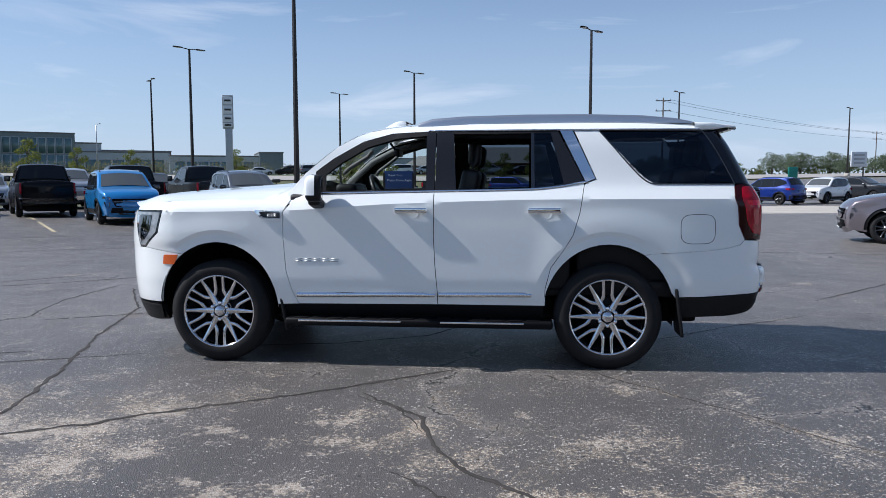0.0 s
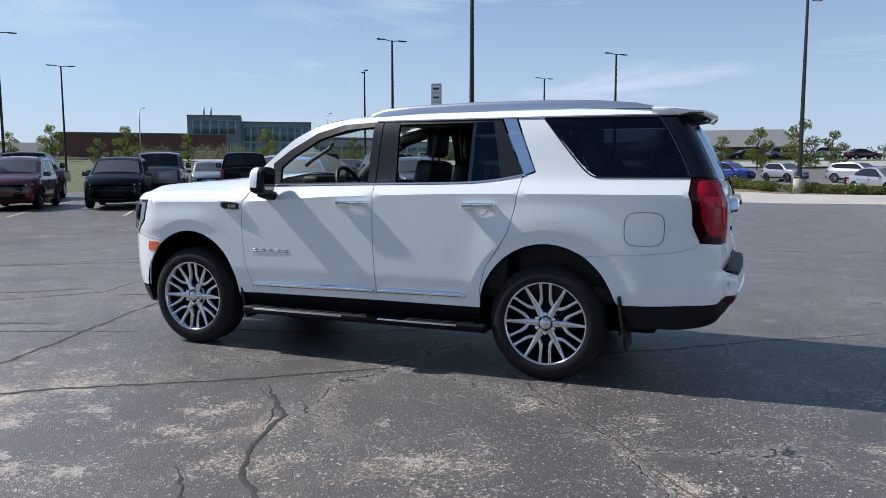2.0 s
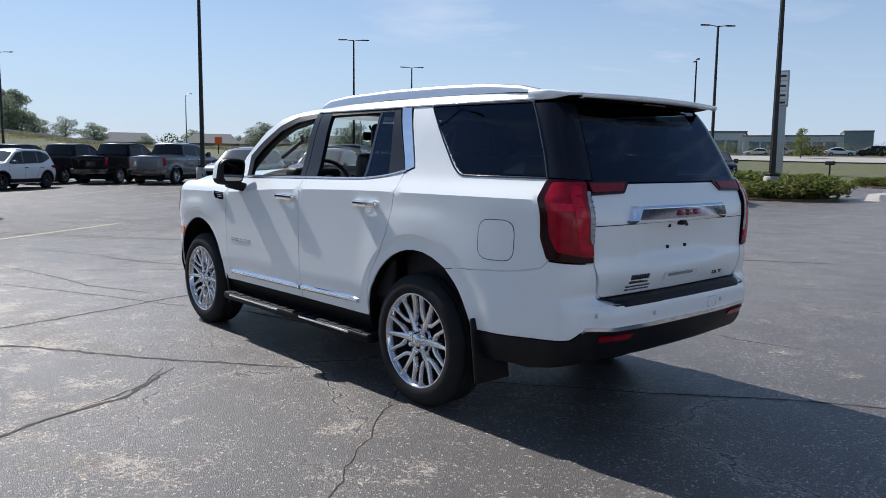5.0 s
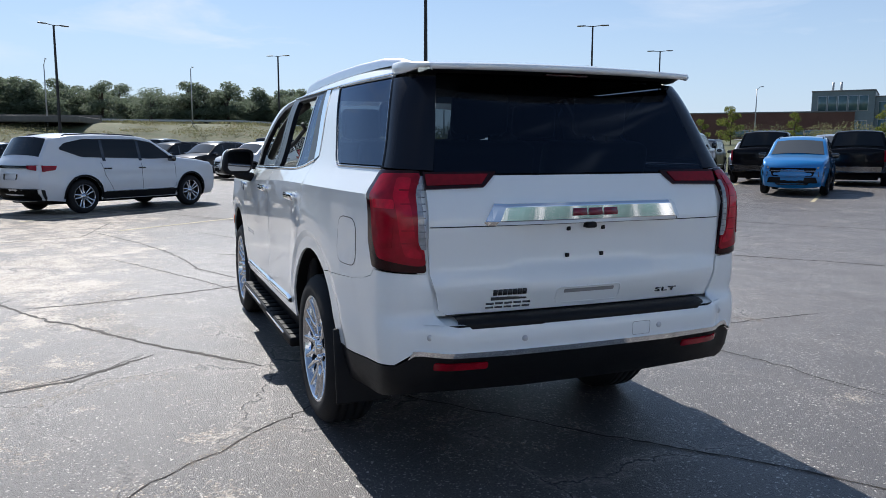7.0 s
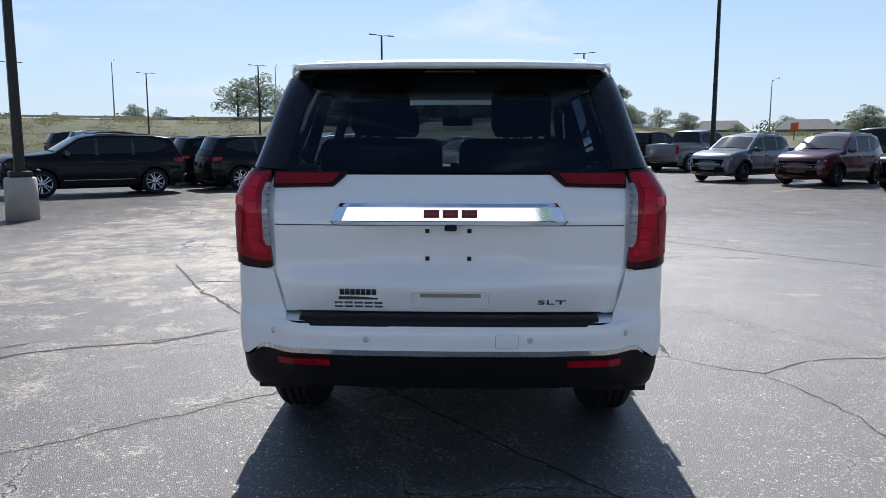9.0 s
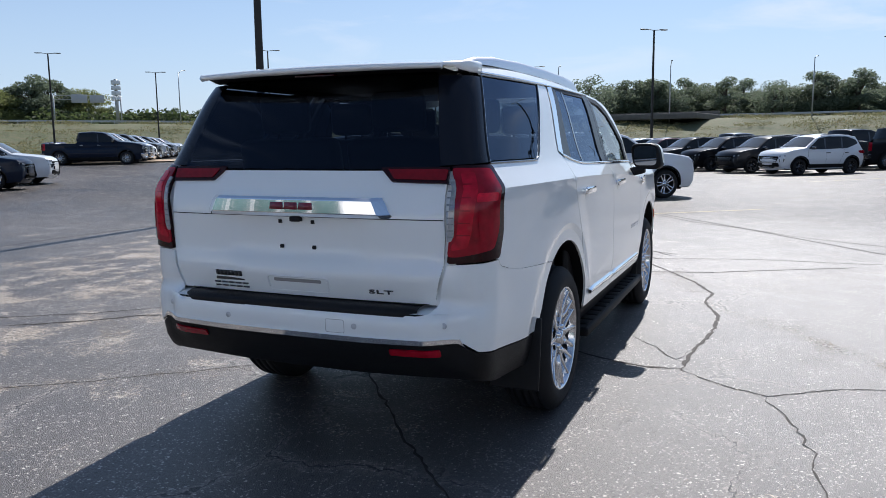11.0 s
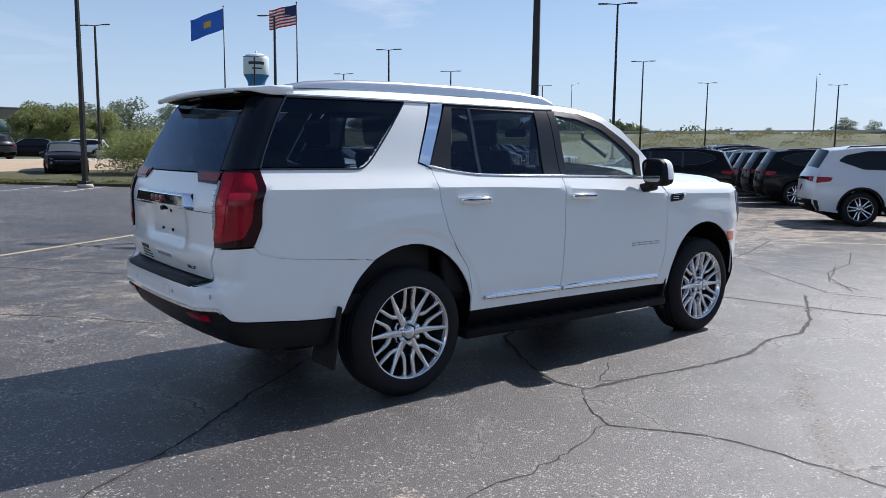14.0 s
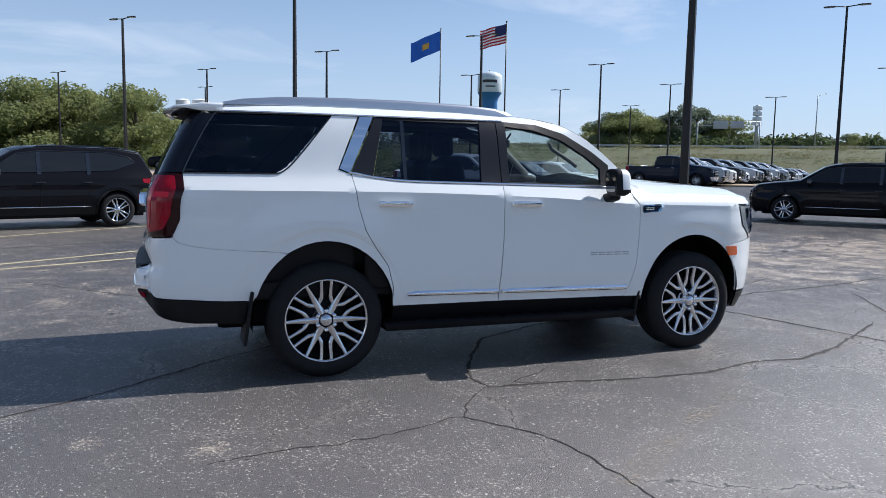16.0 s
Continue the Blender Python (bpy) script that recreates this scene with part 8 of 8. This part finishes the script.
tube(bm, [(5, 0.8, 0), (5, 0.8, 1.1)], 0.08)
part("landing_leg", bm, GALV, tr)

# bridge piers and deck where the highway crosses to the west
BRIDGE = material("weathered_concrete", (0.15, 0.135, 0.115), 0.85, spread=0.2, scale=1.5)
br = thing("overpass", "long concrete overpass with dark piers", "bridge", m=Matrix.Translation((-146, -38, 0)) @ pose(0, 0, 0, 0, 0, 78))
bm = bmesh.new()
block(bm, -26, -7, 5.4, 30, 7, 6.4, 0.1)
part("deck", bm, BRIDGE, br)
bm = bmesh.new()
block(bm, -26, 6.7, 6.4, 30, 7.0, 7.1, 0.03)
part("barrier", bm, BRIDGE, br)
for x in range(-22, 30, 8):
    bm = bmesh.new()
    tube(bm, [(x, 5, 0), (x, 5, 5.5)], 0.5, 10)
    part("pier", bm, BRIDGE, br)

# ---------------------------------------------------------------- trees and shrubs
BARK = material("bark", (0.075, 0.058, 0.045), 0.95, spread=0.3, scale=9, bump=0.5, bump_scale=20)


def leaf_material(name, a, b, c):
    m = bpy.data.materials.new(name)
    m.use_nodes = True
    nodes, links = m.node_tree.nodes, m.node_tree.links
    p = nodes["Principled BSDF"]
    geo = nodes.new("ShaderNodeNewGeometry")
    base = mixed(nodes, links, geo.outputs["Random Per Island"], a, b)
    where = nodes.new("ShaderNodeTexCoord").outputs["Object"]
    base = mixed(nodes, links, ranged(nodes, links, mapped_noise(nodes, links, where, 0.5, 3).outputs["Fac"], 0.45, 0.65, 0, 0.7), base, c)
    links.new(base, p.inputs["Base Color"])
    p.inputs["Roughness"].default_value = 0.6
    p.inputs["Specular IOR Level"].default_value = 0.25
    # light shining through the leaves
    through_leaf, both = nodes.new("ShaderNodeBsdfTranslucent"), nodes.new("ShaderNodeMixShader")
    links.new(base, through_leaf.inputs["Color"])
    both.inputs[0].default_value = 0.55
    links.new(p.outputs[0], both.inputs[1])
    links.new(through_leaf.outputs[0], both.inputs[2])
    links.new(both.outputs[0], nodes["Material Output"].inputs["Surface"])
    return m


# these tree leaves are paler and bluer: distance haze mixed into their colour
LEAF_HAZY = leaf_material("leaves", (0.13, 0.17, 0.115), (0.20, 0.235, 0.155), (0.155, 0.19, 0.125))
LEAF_LIGHT = leaf_material("light_leaves", (0.09, 0.13, 0.025), (0.20, 0.21, 0.05), (0.14, 0.15, 0.03))
LEAF_SHRUB = leaf_material("shrub_leaves", (0.065, 0.10, 0.022), (0.17, 0.20, 0.05), (0.18, 0.15, 0.05))
LEAF_MID = leaf_material("mid_green_leaves", (0.19, 0.225, 0.085), (0.30, 0.32, 0.13), (0.24, 0.26, 0.10))
LEAF_BRUSH = leaf_material("brush_leaves", (0.13, 0.145, 0.062), (0.24, 0.225, 0.115), (0.22, 0.185, 0.115))
LEAF_FAR = leaf_material("far_leaves", (0.045, 0.07, 0.028), (0.10, 0.13, 0.05), (0.06, 0.08, 0.035))


def leaves_mesh(name, blobs, count, size, mat, rnd):
    """Many small leaf pieces scattered through blobs (centre, radii), densest near their outsides."""
    vs, fs = [], []
    total = sum(b[1][0] * b[1][1] + b[1][0] * b[1][2] for b in blobs)
    for c, r in blobs:
        n = max(8, int(count * (r[0] * r[1] + r[0] * r[2]) / total))
        for _ in range(n):
            d = Vector((rnd.gauss(0, 1), rnd.gauss(0, 1), rnd.gauss(0, 1))).normalized()
            k = rnd.random() ** 0.2 * rnd.uniform(0.84, 1.12)
            p = Vector((c[0] + d.x * r[0] * k, c[1] + d.y * r[1] * k, c[2] + d.z * r[2] * k))
            a = (d + Vector((rnd.gauss(0, 1), rnd.gauss(0, 1), rnd.gauss(0, 1))) * 0.7).normalized()
            t = a.cross(Vector((rnd.gauss(0, 1), rnd.gauss(0, 1), rnd.gauss(0, 1)))).normalized()
            b = a.cross(t)
            s = size * rnd.uniform(0.6, 1.4)
            i = len(vs)
            vs += [p - t * s, p - b * s * 0.55 + a * s * 0.15, p + t * s, p + b * s * 0.55 + a * s * 0.15]
            fs.append((i, i + 1, i + 2, i + 3))
    me = bpy.data.meshes.new(name)
    me.from_pydata(vs, [], fs)
    me.materials.append(mat)
    return me


def build_tree(name, label, height, spread, lobes, count, size, mat, seed, trunk=0.22, bare=0.3):
    rnd = random.Random(seed)
    tree = thing(name, label, "tree", "trees")
    bm = bmesh.new()
    top = height * 0.72
    tube(bm, [(0, 0, -0.3), (0.02, 0, height * 0.2), (rnd.uniform(-0.2, 0.2), rnd.uniform(-0.2, 0.2), top)], [trunk * height / 9, trunk * 0.75 * height / 9, trunk * 0.25 * height / 9], 8)
    blobs = []
    for i in range(lobes):
        a = math.tau * i / lobes * 2.4 + rnd.uniform(-0.4, 0.4)
        t = (i + 0.5) / lobes
        z = height * (bare + (0.94 - bare) * t)
        reach = spread * math.sin(math.pi * (0.25 + 0.68 * t)) * rnd.uniform(0.45, 0.8)
        c = (reach * math.cos(a), reach * math.sin(a), z - height * 0.06)
        r = spread * rnd.uniform(0.38, 0.58) * (1.1 - 0.35 * t)
        blobs.append((c, (r, r, r * 0.72)))
        tube(bm, [(0, 0, z * 0.62), (c[0] * 0.5, c[1] * 0.5, z * 0.8), c], [0.09 * height / 9, 0.05 * height / 9, 0.02], 5)
    part("trunk", bm, BARK, tree, "dark trunk and limbs")
    crown = new("crown", leaves_mesh("crown", blobs, count, size, mat, rnd))
    crown.parent = tree
    return tree


TREES = {
    "round": build_tree("broadleaf_tree", "tall dark green broadleaf tree in full leaf", 10.0, 4.2, 24, 4200, 0.20, LEAF_HAZY, 3),
    "tall": build_tree("broadleaf_tree", "tall narrow broadleaf tree in full leaf", 11.0, 3.2, 24, 4200, 0.20, LEAF_HAZY, 8, bare=0.1),
    "ash": build_tree("broadleaf_tree", "broad mid green tree in full leaf", 10.0, 4.4, 20, 11000, 0.17, LEAF_MID, 31, bare=0.06),
    "airy": build_tree("broadleaf_tree", "airy broadleaf tree with gaps in its crown", 10.0, 4.0, 13, 2300, 0.19, LEAF_HAZY, 12),
    "young": build_tree("young_tree", "young light green tree with a slim trunk", 5.0, 1.6, 10, 1500, 0.11, LEAF_LIGHT, 21, trunk=0.14, bare=0.2),
    "golden": build_tree("young_tree", "young tree turning yellow green", 6.0, 2.2, 12, 1900, 0.13, LEAF_LIGHT, 25, trunk=0.16, bare=0.16),
}
used = set()


def plant(kind, x, y, scale=1.0, turn=0.0, wide=1.0):
    m = Matrix.Translation((x, y, rise(x, y) - 0.05)) @ pose(0, 0, 0, 0, 0, turn) @ Matrix.Diagonal((scale * wide, scale * wide, scale, 1))
    if kind not in used:
        used.add(kind)
        TREES[kind].matrix_basis = m
        return TREES[kind]
    return copy_thing(TREES[kind], m)


def toward(yaw, dist):
    """The place at a bearing (degrees to the left of north) and a distance."""
    return -math.sin(radians(yaw)) * dist, math.cos(radians(yaw)) * dist


rnd = random.Random(77)
# the wood on the highway's far side to the west
for i in range(66):
    yaw = 78.5 + 0.35 * i + rnd.uniform(-0.2, 0.2)
    if rnd.random() < 0.94:
        plant(rnd.choice(("round", "tall", "round", "tall", "airy")), *toward(yaw, rnd.uniform(176, 200)), rnd.uniform(0.86, 1.04), rnd.uniform(0, 360), 1.2)
plant("airy", *toward(102.3, 168), 1.2, 40, 1.2)
plant("airy", *toward(105.6, 172), 1.3, 10, 1.1)
plant("airy", *toward(107.2, 176), 1.2, 120, 1.1)
plant("airy", *toward(104.0, 182), 0.9, 200, 0.7)
# lone trees on the fields to the north-west
for yaw, d, s, k in ((77.5, 205, 0.75, "round"), (75.6, 200, 0.8, "airy"), (73.8, 210, 0.75, "round"), (70.4, 225, 0.5, "round"), (67.2, 230, 0.75, "round"), (66.0, 232, 0.5, "tall"), (64.0, 225, 0.55, "round"), (62.3, 215, 0.98, "round"), (60.6, 220, 0.6, "airy"), (59.0, 216, 0.9, "airy"), (57.6, 240, 0.7, "round"), (55.6, 200, 0.95, "round"), (53.8, 240, 0.5, "round"), (50.2, 205, 0.85, "round"), (58.3, 205, 0.5, "round"), (46.0, 260, 0.7, "round"), (52.0, 232, 0.62, "round"), (61.5, 242, 0.55, "tall")):
    plant(k, *toward(yaw, d), s, yaw * 7, 1.15)
# young trees before the buildings and along the road
for yaw, d, s, k in ((46.2, 100, 1.05, "young"), (42.0, 104, 0.8, "young"), (36.2, 102, 1.0, "young"), (29.5, 108, 0.75, "young"), (51.0, 112, 1.0, "young"), (53.5, 118, 0.8, "young"), (48.2, 96, 0.7, "young"), (22.0, 104, 0.8, "young"), (33.0, 110, 0.8, "young"), (13.2, 92, 0.95, "golden"), (10.2, 96, 0.8, "young"), (3.2, 92, 0.95, "golden"), (0.9, 90, 0.8, "young"), (-1.6, 88, 1.0, "young"), (-4.4, 92, 1.1, "golden"), (-6.5, 88, 0.9, "young"), (5.6, 100, 1.0, "golden")):
    plant(k, *toward(yaw, d), s, yaw * 11)
for i in range(22):
    plant(rnd.choice(("round", "airy", "golden")), *toward(-9.5 - 1.0 * i + rnd.uniform(-0.4, 0.4), rnd.uniform(128, 150)), rnd.uniform(0.33, 0.50), rnd.uniform(0, 360), 1.3)
spread_tree = build_tree("young_tree", "low broad pruned tree with a short trunk on a lawn", 2.75, 2.15, 22, 9000, 0.062, LEAF_MID, 41, trunk=0.42, bare=0.42)
spread_tree.matrix_basis = Matrix.Translation((-7.4, -35.0, rise(-7.4, -35.0) + 0.12)) @ Matrix.Diagonal((1.05, 1.05, 0.86, 1))
# the tall row to the south
for i in range(16):
    plant("ash", *toward(182.0 + 1.4 * i + rnd.uniform(-0.4, 0.4), rnd.uniform(86, 98)), rnd.uniform(0.92, 1.12), rnd.uniform(0, 360), 1.15)
for yaw, d, s, k in ((171.5, 108, 0.8, "round"), (172.6, 102, 0.72, "ash"), (170.4, 100, 0.70, "ash"), (169.2, 106, 0.82, "round"), (168.0, 104, 0.70, "ash"), (166.1, 112, 1.05, "airy"), (164.6, 104, 0.42, "ash"), (166.5, 150, 0.6, "airy"), (182.5, 70, 0.46, "golden"), (181.0, 66, 0.36, "golden"), (176.7, 104, 0.72, "round"), (163.0, 160, 0.6, "round"), (158.0, 170, 0.5, "round"), (155.0, 90, 0.38, "round"), (157.2, 88, 0.34, "golden"), (151.0, 210, 0.7, "round"), (112.5, 210, 0.6, "airy"), (114.2, 215, 0.7, "round"), (110.2, 230, 0.45, "round"), (119.0, 260, 0.6, "round"), (124.0, 270, 0.5, "round")):
    plant(k, *toward(yaw, d), s, yaw * 5)
for i in range(34):
    yaw = 128.0 + 0.62 * i + rnd.uniform(-0.25, 0.25)
    tall = ease((yaw - 136.5) / 3)
    plant(rnd.choice(("ash", "tall", "ash")), *toward(yaw, rnd.uniform(205, 226)), (0.5 + 0.6 * tall) * rnd.uniform(0.85, 1.2), rnd.uniform(0, 360), 1.2)

# far belts of brush that close the horizon
vs_blobs = []
for i in range(260):
    yaw = i * 360 / 260 + rnd.uniform(-0.5, 0.5)
    d = rnd.uniform(265, 320)
    x, y = toward(yaw, d)
    h = rnd.uniform(2.4, 5.6) + 2.0 * max(0, math.sin(yaw * 0.21))
    vs_blobs.append(((x, y, rise(x, y) + h * 0.45), (rnd.uniform(3.5, 7), rnd.uniform(3.5, 7), h * 0.6)))
for i in range(70):
    x, y = toward(rnd.uniform(128.5, 142), rnd.uniform(196, 215))
    h = rnd.uniform(3.2, 5.2)
    vs_blobs.append(((x, y, rise(x, y) + h * 0.45), (rnd.uniform(2.5, 4.5), rnd.uniform(2.5, 4.5), h * 0.6)))
tagged(new("far_woods", leaves_mesh("far_woods", vs_blobs, 42000, 0.6, LEAF_FAR, rnd)), "belt of far trees and brush along the horizon", "woods", "", "stuff")
vs_blobs = []
for i in range(800):
    yaw = rnd.uniform(50, 182)
    d = rnd.uniform(110, 150)
    x, y = toward(yaw, d)
    h = rnd.uniform(0.25, 0.85)
    vs_blobs.append(((x, y, rise(x, y) + h * 0.3), (rnd.uniform(1.5, 4), rnd.uniform(1.5, 4), h * 0.6)))
for i in range(120):
    yaw = rnd.uniform(12, 46)
    d = rnd.uniform(126, 150)
    x, y = toward(yaw, d)
    h = rnd.uniform(1.5, 3.2)
    vs_blobs.append(((x, y, rise(x, y) + h * 0.4), (rnd.uniform(1.2, 2.6), rnd.uniform(1.2, 2.6), h * 0.6)))
tagged(new("bank_brush", leaves_mesh("bank_brush", vs_blobs, 120000, 0.13, LEAF_BRUSH, rnd)), "tall grass and brush on the highway bank", "brush", "", "stuff")


def build_shrub(seed, mat):
    r = random.Random(seed)
    s = thing("shrub", "low rounded green shrub in a planting bed", "shrub", "shrubs")
    blobs = [((r.uniform(-0.35, 0.35), r.uniform(-0.35, 0.35), r.uniform(0.2, 0.42)), (r.uniform(0.28, 0.45), r.uniform(0.28, 0.45), r.uniform(0.2, 0.33))) for _ in range(7)]
    bm = bmesh.new()
    for c, _ in blobs:
        tube(bm, [(0, 0, -0.05), c], [0.02, 0.008], 5)
    part("stems", bm, BARK, s)
    o = new("foliage", leaves_mesh("foliage", blobs, 1100, 0.05, mat, r))
    o.parent = s
    return s


SHRUBS = [build_shrub(4, LEAF_SHRUB), build_shrub(9, LEAF_SHRUB), build_shrub(15, LEAF_SHRUB)]
shrub_used = set()


def shrub(x, y, scale, i):
    k = i % 3
    m = Matrix.Translation((x, y, rise(x, y) + 0.05)) @ pose(0, 0, 0, 0, 0, i * 67) @ Matrix.Diagonal((scale * 1.25, scale * 1.25, scale, 1))
    if k not in shrub_used:
        shrub_used.add(k)
        SHRUBS[k].matrix_basis = m
        return
    copy_thing(SHRUBS[k], m)


def bed(outline, mat=MULCH):
    slab("planting_bed", outline, -0.1, 0.07, mat)


bed([(-13.4, 24.0), (-11.0, 23.0), (-8.0, 23.0), (-6.6, 24.4), (-6.6, 26.2), (-7.8, 27.4), (-11.0, 27.6), (-13.2, 26.6)])
for i, (x, y, s) in enumerate([(-12.4, 24.8, 1.0), (-11.2, 24.2, 1.05), (-10.1, 24.0, 1.1), (-9.0, 24.0, 1.0), (-8.0, 23.8, 1.1), (-7.3, 24.5, 1.15), (-7.3, 25.6, 1.25), (-7.9, 26.4, 1.5), (-9.8, 25.4, 1.35), (-11.2, 25.8, 1.4), (-12.4, 26.2, 1.2), (-10.2, 26.8, 1.3), (-8.0, 25.4, 1.35)]):
    shrub(x, y, s, i)
strip = [(-0.4, 52.0), (1.5, 46.0), (4.2, 40.4), (8.0, 37.6), (12.0, 37.2)]
bed(strip_outline(strip, 2.4))
n = 0
for (x0, y0), (x1, y1) in zip(strip, strip[1:]):
    for k in range(5):
        t = (k + 0.3) / 5
        shrub(x0 + (x1 - x0) * t + rnd.uniform(-0.4, 0.4), y0 + (y1 - y0) * t + rnd.uniform(-0.4, 0.4), rnd.uniform(0.7, 1.0), n)
        n += 1
bed(strip_outline([(-9.0, 50.5), (-6.5, 47.0), (-4.5, 48.5)], 3.4), CONCRETE)
for i in range(10):
    shrub(-9.5 + rnd.uniform(0, 5.5), 50.0 + rnd.uniform(-2, 6), rnd.uniform(0.8, 1.2), i)
bed(strip_outline([(-12.0, 44.0), (-9.0, 46.0)], 2.0))
for i in range(8):
    shrub(-13.0 + i * 0.6, 44.0 + rnd.uniform(0, 2.5), rnd.uniform(0.7, 1.0), i)
# lawn with a kerb at the south end
lawn = grass_material("lawn", (0.055, 0.062, 0.022), (0.085, 0.085, 0.036), (0.13, 0.10, 0.055))
isl = [(3.0, -38.0), (0.2, -35.2), (-2.4, -31.4), (-5.2, -28.0), (-10.5, -26.2), (-16.0, -28.0), (-18.0, -34.0), (-15.0, -38.0), (-9.0, -39.0), (0.0, -39.4)]
slab("lawn_island", isl, -0.1, 0.14, lawn)
SAND = material("packed_sand", (0.42, 0.32, 0.22), 0.95, spread=0.12, scale=3, bump=0.3, bump_scale=30)
bm = bmesh.new()
ribbon(bm, [(16, -43), (4, -44.4), (-8, -44.6), (-22, -43.5), (-40, -41)], 11.0, 0.09)
tagged(new("sand_drive", mesh_of(bm, "sand_drive", SAND)), kind="structure")
tuft = random.Random(19)
blobs = []
while len(blobs) < 900:
    x, y = tuft.uniform(-18, 3), tuft.uniform(-39, -26)
    inside = sum(((ay > y) != (by > y)) and x < (bx - ax) * (y - ay) / (by - ay) + ax for (ax, ay), (bx, by) in zip(isl, isl[1:] + isl[:1])) % 2
    if inside:
        blobs.append(((x, y, rise(x, y) + 0.15), (tuft.uniform(0.25, 0.6), tuft.uniform(0.25, 0.6), tuft.uniform(0.03, 0.10))))
tagged(new("ground_cover", leaves_mesh("ground_cover", blobs, 52000, 0.05, LEAF_SHRUB, tuft)), "rough grass and fallen leaves on the lawn", "grass", "", "stuff")
# white tanks beyond the south trees
for yaw, d, r, h in ((178.2, 205, 1.7, 11.2), (177.6, 203, 1.5, 8.6), (177.0, 206, 2.1, 11.4), (176.5, 202, 1.6, 7.4)):
    x, y = toward(yaw, d)
    silo = thing("storage_silo", "white cylindrical storage silo beyond the trees", "silo", "white silos", m=Matrix.Translation((x + 3.4, y + 5.5, rise(x, y) - 0.1)))
    bm = bmesh.new()
    lathe(bm, [(r, -h / 2), (r, h / 2)], 28, pose(0, 0, h / 2, 90, 0, 0))
    part("tank", bm, PALE_WHITE, silo)
    bm = bmesh.new()
    lathe(bm, [(r * 1.02, h / 2), (r * 0.7, h / 2 + 0.35), (0.001, h / 2 + 0.5)], 28, pose(0, 0, h / 2, 90, 0, 0))
    part("roof", bm, PALE_WHITE, silo)
for i in range(26):
    shrub(rnd.uniform(-30, -10), rnd.uniform(-78, -63), rnd.uniform(1.2, 2.0), i)

# the dealership across the lot, behind the walk: its pale west front throws light back and shows in the chrome
dealer = building("dealership", "pale panelled dealership with a glass showroom front", 27.0, -4.0, -90,
    [(-26, -1, 26, 14, 0, 6.4, PALE_WHITE, "showroom"), (-7, -2.2, 7, -1, 3.9, 7.4, BLUE_PANEL, "entrance_frame")],
    [(-25, -8, 0.4, 3.4, -1, 7), (8, 25, 0.4, 3.4, -1, 7)])
